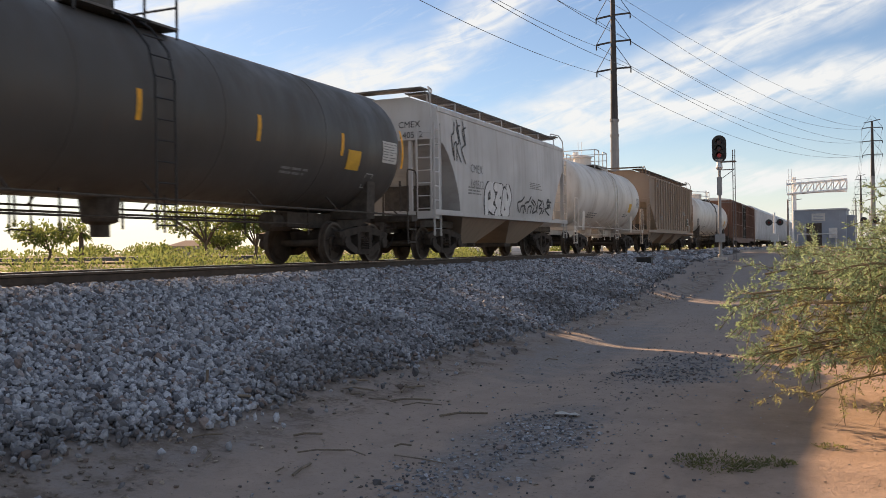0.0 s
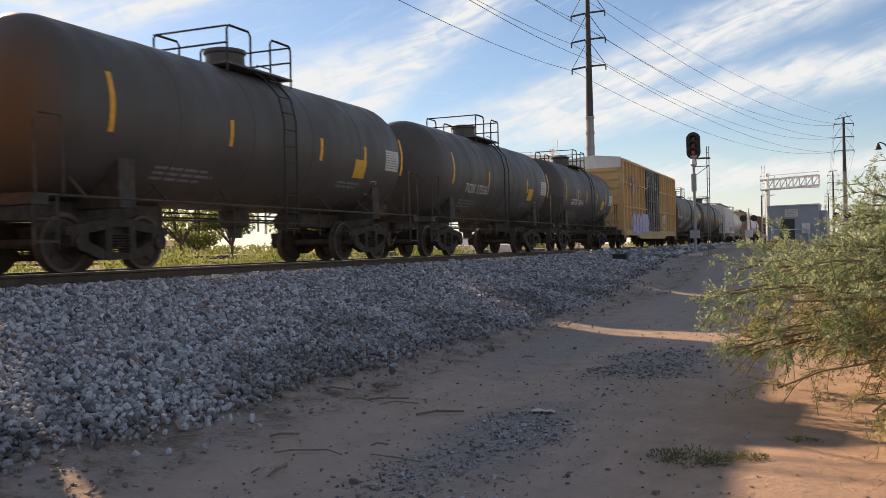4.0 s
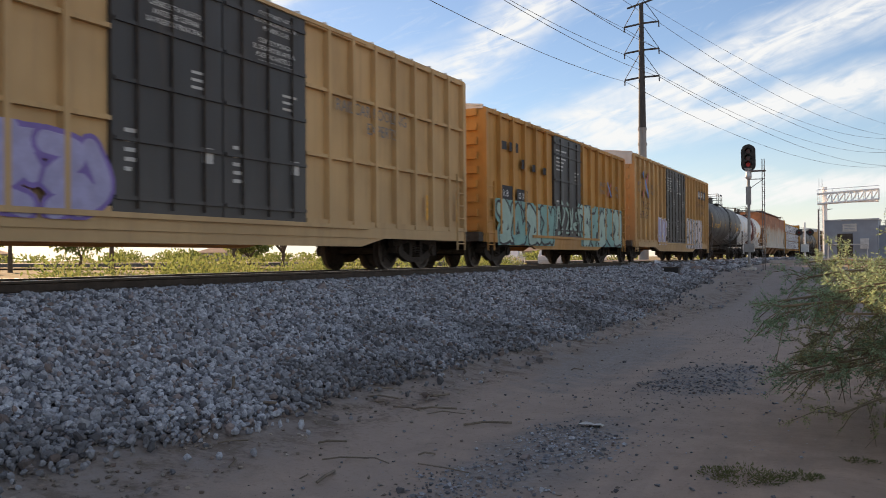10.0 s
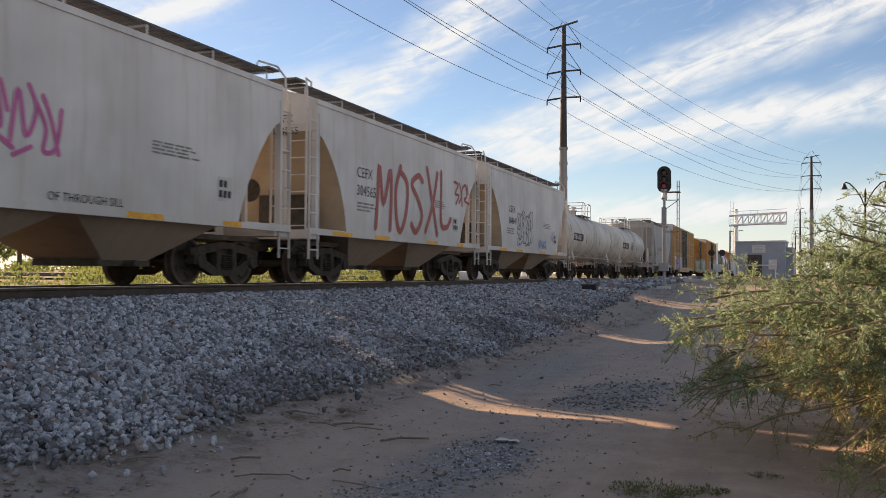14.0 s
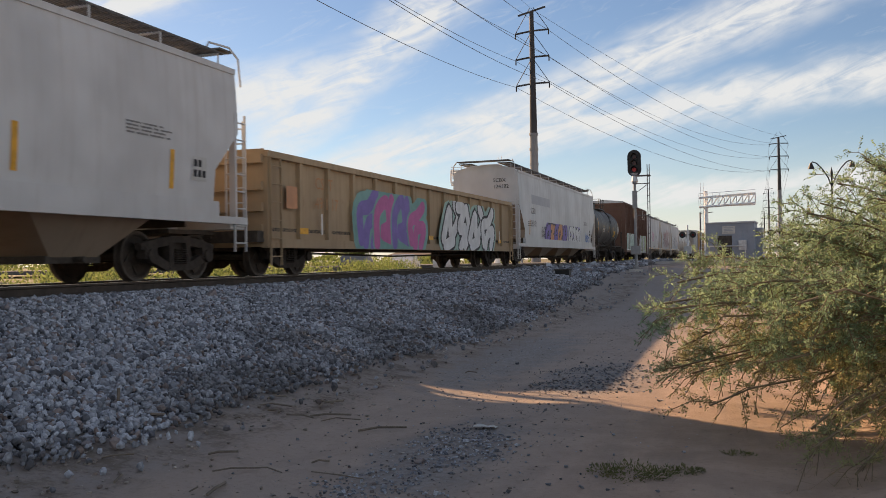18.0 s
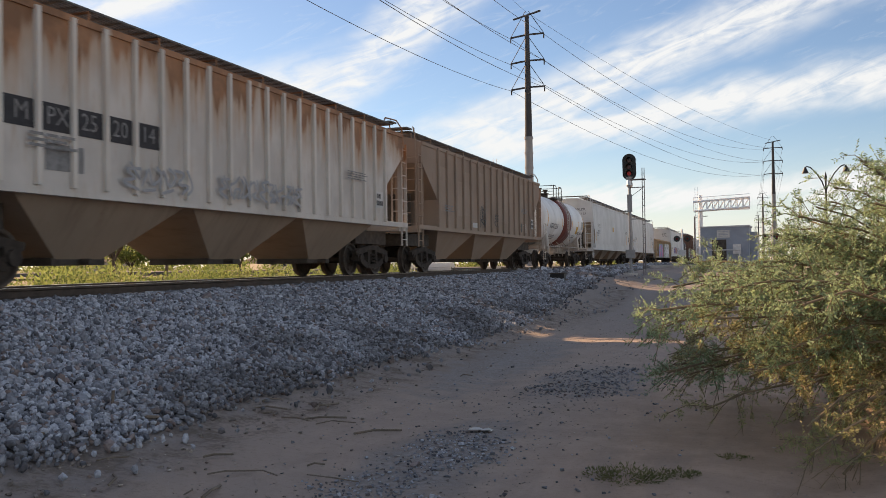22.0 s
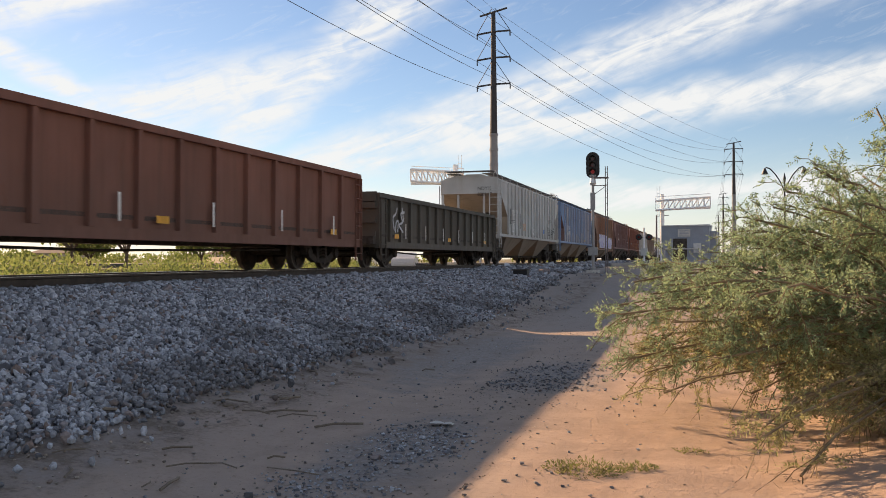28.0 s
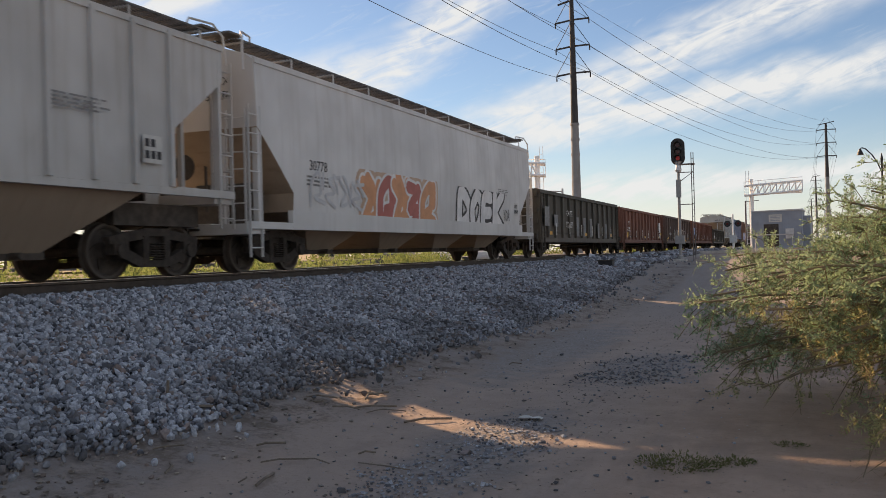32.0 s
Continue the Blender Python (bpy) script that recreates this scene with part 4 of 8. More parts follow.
def brush(bm, pts, w, xf, off, low=-9.0, high=9.0):
    """A sprayed stroke with round ends, cut off at the edges of the panel."""
    n = len(pts)
    left, right = [], []
    for i, p in enumerate(pts):
        d = Vector(pts[min(i + 1, n - 1)]) - Vector(pts[max(i - 1, 0)])
        d = d.normalized() if d.length > 1e-6 else Vector((1, 0))
        left.append((p[0] - d.y * w / 2, p[1] + d.x * w / 2))
        right.append((p[0] + d.y * w / 2, p[1] - d.x * w / 2))

    def put(q):
        zz = min(high, max(low, q[1]))
        return bm.verts.new((xf(zz) + off, q[0], zz))

    lv, rv = [put(q) for q in left], [put(q) for q in right]
    for i in range(n - 1):
        bm.faces.new((rv[i], rv[i + 1], lv[i + 1], lv[i]))
    for c, va, vb, qa in ((pts[0], lv[0], rv[0], left[0]), (pts[-1], rv[-1], lv[-1], right[-1])):
        a0 = math.atan2(qa[1] - c[1], qa[0] - c[0])
        arc = [put((c[0] + math.cos(a0 + t * math.pi / 6) * w / 2, c[1] + math.sin(a0 + t * math.pi / 6) * w / 2)) for t in range(1, 6)]
        bm.faces.new([va] + arc + [vb])


def graffiti(car, y, z, w, h, n, fill, line, xf, seed, fat=0.26, slim=False, label="sprayed graffiti piece with outlined bubble letters"):
    """A sprayed piece: letter after letter, each with a contour and a filled body that laps over the one before."""
    rng = random.Random(seed)
    word = WORDS.get(seed)
    n = len(word) if word else n
    shapes = []
    for i in range(n):
        y0 = y + w * i / n
        lean = rng.uniform(-0.08, 0.12) if word else rng.uniform(-0.15, 0.2)
        top = rng.uniform(0.88, 1.08)
        one = []
        for st in ALPHABET[word[i]] if word else rng.choice(GLYPH):
            pts = [(y0 + (px * 0.90 + lean * pz) * w / n + rng.uniform(-0.03, 0.03) * h, z + (pz * top * 0.84 + 0.08) * h + rng.uniform(-0.03, 0.03) * h) for px, pz in st]
            one.append(bend(pts))
        shapes.append(one)
    f = (0.30 if word and not slim else fat) * min(h, 1.4 * w / n)
    piece = None
    if seed in BACKS:
        bm = BM()
        for i, one in enumerate(shapes):
            for k, s in enumerate(one):
                brush(bm, s, f * 2.3, xf, 0.004 + 0.0004 * i + 0.0002 * k, z - 0.03, z + h * 1.04)
        piece = part("graffiti", bm, GRAF[BACKS[seed]], car, label)
    if slim or not fill:
        bm = BM()
        for i, one in enumerate(shapes):
            for k, s in enumerate(one):
                brush(bm, s, f * (0.42 if slim else 1.42), xf, 0.012 + 0.0004 * i + 0.0002 * k, z - 0.03, z + h * 1.04)
        part("graffiti" if piece is None else "graffiti_outline", bm, GRAF[line], piece or car, "" if piece else label)
        return
    bm = BM()
    for i, one in enumerate(shapes):
        for k, s in enumerate(one):
            brush(bm, s, f * 1.5, xf, 0.010 + 0.003 * i + 0.0002 * k, z - 0.03, z + h * 1.04)
    ob = part("graffiti" if piece is None else "graffiti_outline", bm, GRAF[line], piece or car, "" if piece else label)
    piece = piece or ob
    for i, one in enumerate(shapes):
        bm = BM()
        for k, s in enumerate(one):
            brush(bm, s, f * 1.02, xf, 0.0115 + 0.003 * i + 0.0002 * k, z - 0.03, z + h * 1.04)
        part("graffiti_fill", bm, GRAF[fill[i % 2] if isinstance(fill, tuple) else fill], piece)


def ladder(car, x, y0, y1, z0, z1, n, mat, r=0.016, name="ladder"):
    """Two stiles and n rungs in the plane x."""
    bm = BM()
    for y in (y0, y1):
        beam(bm, (x, y, z0), (x, y, z1), 0.05, 0.02)
    for i in range(n):
        z = z0 + (z1 - z0) * (i + 0.5) / n
        beam(bm, (x, y0, z), (x, y1, z), r, seg=6)
    part(name, bm, mat, car)


def end_ladder(car, y, x0, x1, z0, z1, n, mat):
    bm = BM()
    for x in (x0, x1):
        beam(bm, (x, y, z0), (x, y, z1), 0.05, 0.02)
    for i in range(n):
        z = z0 + (z1 - z0) * (i + 0.5) / n
        beam(bm, (x0, y, z), (x1, y, z), 0.016, seg=6)
    part("ladder", bm, mat, car)


def begin(name, label, category, F, R):
    """An empty car whose body runs from R to F along the track at 16 s; returns it with local ends."""
    mid = (F + R) / 2
    car = thing(name, label, category, group="freight cars of the train")
    car["mid"] = mid
    CARS.append((car, mid))
    return car, F - mid, R - mid


CARS = []


# -- tank car --
def tank_car(F, R, coat, label, rad=1.5, zc=2.60, band=None, marks=(), stripes=5, strip_mat=None, placards=True, art=(), frame_coat=None, top_box=True, strip_y=None, band_y=0.3, plate=None):
    car, f, r = begin("tank_car", label, "tank car", F, R)
    L = f - r
    fr = frame_coat or M_under
    bm = BM()
    prof = []
    for i in range(9):
        a = math.pi / 2 * i / 8
        prof.append((r + 0.72 * (1 - math.cos(a)), rad * math.sin(a) if i else 0.02))
    left = prof
    body = left + [(r + 0.72 + (L - 1.44) * i / 6, rad) for i in range(1, 6)] + [(f + r - y, q) for y, q in left[::-1]]
    turned(bm, body, 44, zc)
    part("tank", bm, P[coat], car, smooth=True)

    def xf(z):
        return math.sqrt(max(0.02, rad * rad - (z - zc) ** 2))

    # circumferential weld seams
    for i in range(1, 5):
        y = r + 0.62 + (L - 1.24) * i / 5
        bm = BM()
        turned(bm, [(y - 0.02, rad + 0.001), (y - 0.012, rad + 0.006), (y + 0.012, rad + 0.006), (y + 0.02, rad + 0.001)], 44, zc)
        part("weld_seam", bm, P[coat], car, smooth=True)
    if band:
        w = band
        bm = BM()
        turned(bm, [(band_y + q * w / 2, rad + h) for q, h in ((-1, 0.002), (-1, 0.009), (1, 0.009), (1, 0.002))], 44, zc)
        part("band", bm, P["band"], car, "oxide red band round the tank", True)
    # underframe: stub sills, bolsters, saddles
    for s, e in ((1, f), (-1, r)):
        bm = BM()
        box(bm, -0.28, 0.28, *sorted((e + s * 0.35, e - s * 3.6)), 0.80, 1.12)
        box(bm, -1.45, 1.45, *sorted((e + s * 0.42, e + s * 0.12)), 0.98, 1.14)
        part("stub_sill", bm, fr, car)
        bm = BM()
        y = e - s * 1.65
        a = [(-1.25, 1.0), (1.25, 1.0)] + [(math.sin(t) * (rad + 0.01), zc + math.cos(t) * (rad + 0.01)) for t in np.linspace(radians(122), radians(238), 13)]
        prism(bm, a, y - 0.18, y + 0.18)
        part("saddle", bm, fr, car)
        # end platform with steps and handrails
        for x in (-1.42, 1.42):
            for yy in (e + s * 0.36, e + s * 0.36 - s * 0.42):
                part("step_post", beam(BM(), (x, yy, 0.42), (x, yy, 1.1), 0.035, 0.035), fr, car)
            for z in (0.46, 0.78):
                part("end_step", box(BM(), x - 0.04, x + 0.04, *sorted((e + s * 0.34, e - s * 0.04)), z - 0.02, z + 0.02), fr, car)
        bm = BM()
        for x in (-1.46, 1.46):
            chain(bm, [(x, e + s * 0.36, 1.1), (x, e + s * 0.36, 2.15), (x, e + s * 0.30, 2.25), (x, e - s * 0.1, 2.25), (x, e - s * 0.14, 2.15), (x, e - s * 0.14, 1.1)], 0.02)
        part("handrail", bm, fr, car)
        bm = BM()
        beam(bm, (0.55, e + s * 0.3, 1.1), (0.55, e + s * 0.3, 1.75), 0.03, seg=6)
        turned(bm, [(e + s * 0.34, 0.24), (e + s * 0.36, 0.24)] if s > 0 else [(e + s * 0.36, 0.24), (e + s * 0.34, 0.24)], 14, 1.75)
        part("brake_wheel", bm, fr, car)
    # side running rails
    for x in (-1.42, 1.42):
        bm = BM()
        chain(bm, [(x, r - 0.2, 1.12), (x, f + 0.2, 1.12)], 0.022)
        for i in range(7):
            y = r + 0.6 + (L - 1.2) * i / 6
            beam(bm, (x, y, 1.12), (x * 0.78, y, 1.42), 0.03, 0.03)
        part("side_rail", bm, fr, car)
    # belly gear between the trucks
    bm = BM()
    post(bm, [(0.55, 0.16), (0.75, 0.16), (0.80, 0.30), (1.22, 0.34)], 14, 0, 0.2)
    part("bottom_outlet", bm, fr, car)
    bm = BM()
    chain(bm, [(0.55, r + 3.0, 0.86), (0.55, f - 3.0, 0.86)], 0.022)
    chain(bm, [(-0.4, r + 3.0, 0.96), (-0.4, f - 3.0, 0.96)], 0.022)
    for i in range(6):
        y = r + 3.2 + (L - 6.4) * i / 5
        beam(bm, (0.55, y, 0.62), (0.55, y, 1.3), 0.03, 0.03)
        beam(bm, (-0.4, y, 0.70), (-0.4, y, 1.3), 0.03, 0.03)
    part("brake_rigging", bm, fr, car)
    bm = BM()
    b2 = [(0.2, 0.05), (0.21, 0.2), (1.0, 0.2), (1.01, 0.05)]
    turned(bm, [(f - 4.2 + y, q) for y, q in b2], 14, 0.92)
    part("air_reservoir", bm, fr, car)
    # top works: manway dome, platform, railing, side ladder
    top = zc + rad
    bm = BM()
    if top_box:
        post(bm, [(top - 0.08, 0.42), (top + 0.32, 0.40), (top + 0.36, 0.44), (top + 0.42, 0.44), (top + 0.46, 0.30)], 22)
        part("manway_dome", bm, P[coat] if not band else M_black, car)
    else:
        post(bm, [(top - 0.05, 0.30), (top + 0.18, 0.30), (top + 0.22, 0.36), (top + 0.27, 0.36)], 20)
        post(bm, [(top + 0.1, 0.10), (top + 0.42, 0.09), (top + 0.44, 0.15), (top + 0.50, 0.15)], 12, 0.1, 0.25)
        post(bm, [(top + 0.1, 0.09), (top + 0.50, 0.08), (top + 0.52, 0.13), (top + 0.58, 0.13)], 12, -0.1, -0.30)
        part("valve_cluster", bm, M_under if band else P[coat], car)
    for x in (-0.7, 0.7):
        bm = BM()
        box(bm, x - 0.2, x + 0.2, -1.15, 1.15, top - 0.10, top - 0.06)
        part("platform", bm, M_grate, car)
    rail_mat = M_black if coat == "tank_black" or band else M_galv
    for x in (-0.88, 0.88):
        for q in (-1, 1):
            part("railing", chain(BM(), [(x, q * 1.12, top - 0.25), (x, q * 1.12, top + 0.56), (x, q * 1.05, top + 0.64), (x, q * 0.42, top + 0.64), (x, q * 0.35, top + 0.56), (x, q * 0.35, top - 0.15)], 0.024), rail_mat, car)
    for y in (-1.12, 1.12):
        for z in (0.62, 0.3):
            part("railing", chain(BM(), [(-0.88, y, top + z), (0.88, y, top + z)], 0.02), rail_mat, car)
    for sx in (1, -1):
        bm = BM()
        for y in (-0.22, 0.22):
            chain(bm, [(sx * (rad + 0.10), y, 0.62), (sx * (rad + 0.10), y, zc + 0.3)] + [(sx * (rad + 0.10) * math.cos(a), y, zc + 0.3 + (rad - 0.2) * math.sin(a)) for a in (0.4, 0.8, 1.1)], 0.02)
        for i in range(11):
            z = 0.7 + i * 0.33
            x = rad + 0.10 if z < zc + 0.3 else (rad + 0.10) * math.cos(min(1.1, (z - zc - 0.3) / (rad - 0.2)))
            beam(bm, (sx * x, -0.22, z), (sx * x, 0.22, z), 0.014, seg=6)
        part("ladder", bm, fr if coat != "tank_black" else M_black, car)
    running_gear(car, f, r, 1.65)
    # reflective strips, placards, stencils
    sm = strip_mat or M_reflect
    ys = strip_y or [r + 0.95 + (L - 1.9) * i / max(1, stripes - 1) for i in range(stripes)]
    stripes = len(ys)
    for i, y in enumerate(ys):
        decal(car, "reflective_strip", y - 0.055, y + 0.055, zc - (0.42 if i in (0, stripes - 1) else 0.36), zc + (0.50 if i in (0, stripes - 1) else 0.12), sm, xf, "yellow reflective strip")
    if placards:
        decal(car, "placard", f - 3.0, f - 2.45, zc - 0.62, zc - 0.2, M_placard, xf, "yellow notice panel")
        decal(car, "data_panel", f - 1.45, f - 0.75, zc - 0.35, zc + 0.15, M_pwhite, xf, "white data panel", 0.003)
        bars(car, f - 1.42, zc + 0.09, 0.66, 7, M_letterG, xf, 0.022, 0.062)
    if plate:
        decal(car, "number_panel", *plate, M_letterK, xf, "black number panel", 0.004)
    for text, y, z, size, mat in marks:
        letter(car, text, y, z, size, mat, xf)
    bars(car, -L * 0.30, zc - 0.85, 1.6, 3, M_letterG if coat != "tank_black" else M_letterG, xf)
    bm = BM()
    for k in range(4):
        strip(bm, [(f - 2.0 + (0.3 if k in (1, 2) else 0), zc - 0.95 + (0.3 if k > 1 else 0)), (f - 2.0 + (0.3 if k in (0, 1) else 0), zc - 0.95 + (0.3 if k in (1, 2) else 0))], 0.02, xf, 0.006)
    part("placard_frame", bm, M_pwhite, car, "thin white placard frame")
    bars(car, L * 0.20, zc - 0.75, 1.1, 2, M_letterG, xf)
    for a in art:
        graffiti(car, *a[:-2], xf=xf, seed=a[-2], slim=a[-1])
    return car


# -- covered hoppers --
def hopper_car(F, R, coat, label, bays=3, ribs=0, eave=4.1, crown=4.45, sill=1.25, bay_coat=None, marks=(), art=(), bulge=0.0, cut=2.0, cut_z=2.7,
               patches=(), sill_h=0.2, strips=(), sill_mat=None, round_cut=False, rib_w=0.09, step=None, end_marks=(), end_coat="tan", first_rib=1.5, rib_coat=None, fades=(), inset=False):
    car, f, r = begin("covered_hopper", label, "hopper car", F, R)
    L = f - r
    body_mat = P[coat]

    def xf(z):
        if not bulge:
            return HALF
        t = (z - sill) / (eave - sill)
        return HALF - bulge + bulge * math.sin(math.pi * min(1, max(0, 0.12 + 0.80 * t))) ** 0.7 if t < 1.2 else HALF - bulge

    # body: strips along the car whose lower edge rises towards the ends
    ends = [0.0, cut * 0.2, cut * 0.4, cut * 0.6, cut * 0.75, cut * 0.87, cut * 0.95, cut - 0.012, cut]
    ys = [r + d for d in ends] + [r + cut + (L - 2 * cut) * i / 8 for i in range(1, 8)] + [f - d for d in ends[::-1]]

    def low(y):
        d = min(y - r, f - y)
        if d >= cut - 0.005:
            return sill
        t = d / cut
        if round_cut:
            return sill + (cut_z - sill) * (1 - t ** 1.5) ** 0.75
        return cut_z + ((step or sill) - cut_z) * t

    bm = BM()
    rings = []
    nz = 9
    for y in ys:
        z0 = low(y)
        zs = [z0 + (eave - z0) * i / nz for i in range(nz + 1)]
        ring = [bm.verts.new((xf(z), y, z)) for z in zs] + [bm.verts.new((x, y, z)) for x, z in ((xf(eave) * 0.86, eave + (crown - eave) * 0.45), (0.62, crown), (-0.62, crown), (-xf(eave) * 0.86, eave + (crown - eave) * 0.45))]
        ring += [bm.verts.new((-xf(z), y, z)) for z in zs[::-1]]
        rings.append(ring)
    n = len(rings[0])
    for a, b in zip(rings, rings[1:]):
        for i in range(n - 1):
            bm.faces.new((a[i], b[i], b[i + 1], a[i + 1]))
    bm.faces.new(rings[0])
    bm.faces.new(rings[-1][::-1])
    body = part("body", bm, body_mat, car)
    body.data.shade_smooth()
    body.data.set_sharp_from_angle(angle=radians(28))
    # slope sheets under the overhanging ends, and the floor between them
    for s in (1, -1):
        bm = BM()
        e = f if s > 0 else r
        rows = [[bm.verts.new((x, e - s * d, low(e - s * d) + 0.002)) for x in (-xf(low(e - s * d)) + 0.004, xf(low(e - s * d)) - 0.004)] for d in ends]
        for a, b in zip(rows, rows[1:]):
            bm.faces.new((a[0], a[1], b[1], b[0]))
        part("slope_sheet", bm, P[end_coat], car, "dusty slope sheet under the end")
        yw = e - s * cut * 0.78      # web plate over the truck that closes the end
        part("bolster_web", box(BM(), -0.7, 0.7, yw - 0.03, yw + 0.03, sill - sill_h - 0.05, low(yw) - 0.02), M_under, car)
    part("floor_sheet", box(BM(), -HALF + 0.16, HALF - 0.16, r + cut, f - cut, sill - 0.02, sill + 0.01), P[end_coat], car)
    # eave angle and side sill
    for s in (1, -1):
        bm = BM()
        prism(bm, [(s * xf(eave) - 0.02, eave - 0.06), (s * xf(eave) + 0.03 * s, eave - 0.06), (s * xf(eave) + 0.03 * s, eave + 0.05), (s * xf(eave) - 0.02, eave + 0.05)], r, f)
        part("top_chord", bm, body_mat, car)
        bm = BM()
        xs = sorted((s * (HALF - 0.10), s * (HALF + 0.015)))
        box(bm, *xs, r + cut * 0.9, f - cut * 0.9, sill - sill_h, sill - 0.003)
        for ya, yb in ((r - 0.3, r + cut * 0.9 - 0.002), (f - cut * 0.9 + 0.002, f + 0.3)):
            box(bm, *xs, ya, yb, sill - sill_h, sill - sill_h + 0.14)
        part("side_sill", bm, sill_mat or body_mat, car)
    # ribs
    if ribs:
        me = None
        for s in (1, -1):
            for i in range(ribs):
                y = r + first_rib + (L - 2 * first_rib) * i / (ribs - 1)
                z0 = low(y) + 0.01
                bm = BM()
                xs = sorted((s * HALF, s * (HALF + rib_w * 0.85)))
                box(bm, *xs, y - rib_w / 2, y + rib_w / 2, z0, eave)
                part("rib", bm, P[rib_coat] if rib_coat else body_mat, car)
    # end frames: posts, slope braces, end sill, ladders
    base = sill - sill_h
    for s, e in ((1, f), (-1, r)):
        bm = BM()
        for x in (-HALF + 0.08, HALF - 0.08):
            beam(bm, (x, e - s * 0.07, base), (x, e - s * 0.07, cut_z + 0.2), 0.12, 0.10)
            beam(bm, (x * 0.45, e - s * 0.1, base), (x * 0.45, e - s * 0.1, cut_z), 0.09, 0.09)
        box(bm, -HALF + 0.05, HALF - 0.05, *sorted((e + s * 0.34, e - s * 0.25)), base - 0.1, base + 0.1)
        beam(bm, (0, e - s * 0.2, base), (0, e - s * (cut - 0.2), base), 0.5, 0.3)
        part("end_frame", bm, body_mat, car)
        for x in (HALF - 0.02, -HALF + 0.02):
            ladder(car, x, *sorted((e + s * 0.28, e - s * 0.12)), base - 0.55, cut_z + 0.4, 8, body_mat)
        end_ladder(car, e + s * 0.32, HALF - 0.5, HALF - 0.08, base, cut_z + 0.3, 7, body_mat)
    for s, e in ((1, f), (-1, r)):      # draft sill and shear plate over the trucks
        part("draft_sill", box(BM(), -0.95, 0.95, *sorted((e - s * 0.02, e - s * (cut + 0.7))), 0.88, base - 0.12), M_under, car)
    # bays
    bay_mat = P[bay_coat] if bay_coat else body_mat
    lip = max(cut, 2.0)
    span = (L - 2 * lip * 0.92) / bays
    for i in range(bays):
        y0 = r + lip * 0.92 + span * i
        c = y0 + span / 2
        bm = BM()
        hw = HALF - 0.12
        top = [bm.verts.new(p) for p in ((hw, y0, sill - 0.02), (hw, y0 + span, sill - 0.02), (-hw, y0 + span, sill - 0.02), (-hw, y0, sill - 0.02))]
        g0 = min(0.55, span * 0.16)
        bot = [bm.verts.new(p) for p in ((0.72, c - g0, 0.44), (0.72, c + g0, 0.44), (-0.72, c + g0, 0.44), (-0.72, c - g0, 0.44))]
        for k in range(4):
            bm.faces.new((top[k], top[(k + 1) % 4], bot[(k + 1) % 4], bot[k]))
        bm.faces.new(top[::-1])
        bm.faces.new(bot)
        bay = part("hopper_bay", bm, bay_mat, car)
        bm = BM()
        box(bm, -0.72, 0.72, c - g0 - 0.08, c + g0 + 0.08, 0.34, 0.46)
        beam(bm, (-0.95, c, 0.40), (0.95, c, 0.40), 0.05, seg=8)
        part("outlet_gate", bm, M_under, bay)
    # roof: hatch covers and running boards on posts
    nh = max(4, int(L / 1.6))
    for i in range(nh):
        y = r + 0.5 + (L - 1.0) * (i + 0.5) / nh
        part("hatch_cover", box(BM(), -0.42, 0.42, y - (L / nh) * 0.42, y + (L / nh) * 0.42, crown, crown + 0.10), body_mat, car)
    for s in (1, -1):
        bm = BM()
        xs = sorted((s * 0.62, s * 1.18))
        zt = crown + 0.08
        for k in range(8):
            x = xs[0] + (xs[1] - xs[0]) * k / 7
            beam(bm, (x, r - 0.1, zt), (x, f + 0.1, zt), 0.025, 0.035)
        for i in range(int(L / 0.35)):
            y = r + i * 0.35
            box(bm, *xs, y, y + 0.07, zt - 0.012, zt + 0.012)
        part("running_board", bm, M_grate, car)
        for i in range(int(L / 1.8) + 1):
            y = r + 0.1 + (L - 0.2) * i / int(L / 1.8)
            part("bracket", chain(BM(), [(s * 1.16, y, eave), (s * 1.16, y, zt - 0.03), (s * 0.64, y, zt - 0.03), (s * 0.64, y, crown - 0.02)], 0.028, 4), body_mat, car)
    for s, e in ((1, f), (-1, r)):
        for x in (-HALF + 0.1, HALF - 0.1):
            part("roof_handrail", chain(BM(), [(x, e + s * 0.28, eave - 0.25), (x * 0.98, e + s * 0.24, crown - 0.02), (x * 0.9, e + s * 0.1, crown + 0.20), (x * 0.8, e - s * 0.40, crown + 0.22), (x * 0.78, e - s * 0.45, crown + 0.10)], 0.022), body_mat, car)
        bm = BM()
        box(bm, -1.2, 1.2, *sorted((e + s * 0.36, e - s * 0.1)), crown + 0.14, crown + 0.18)
        part("end_running_board", bm, M_grate, car)
    bm = BM()
    beam(bm, (0.5, r - 0.25, 1.2), (0.5, r - 0.25, 2.1), 0.03, seg=6)
    turned(bm, [(r - 0.30, 0.26), (r - 0.27, 0.26)], 16, 2.1)
    turned(bm, [(f + 0.05, 0.05), (f + 0.06, 0.18), (f + 0.55, 0.18), (f + 0.56, 0.05)], 12, 1.45)
    part("brake_gear", bm, M_under, car)
    running_gear(car, f, r, 1.35)
    for k, text in enumerate(end_marks):
        end_letter(car, text, 0.35, r - 0.012, eave - 0.45 - 0.28 * k, 0.17, M_letterW if coat in ("ribblue", "ribpurple", "ribred", "ribrust", "ribbrown") else M_letterK)
    for text, y, z, size, mat in marks:
        letter(car, text, y, z, size, mat, xf if not ribs else (lambda q: HALF + (0.012 if inset else rib_w * 0.85)))
    surf = xf if not ribs else (lambda q: HALF + rib_w * 0.85)
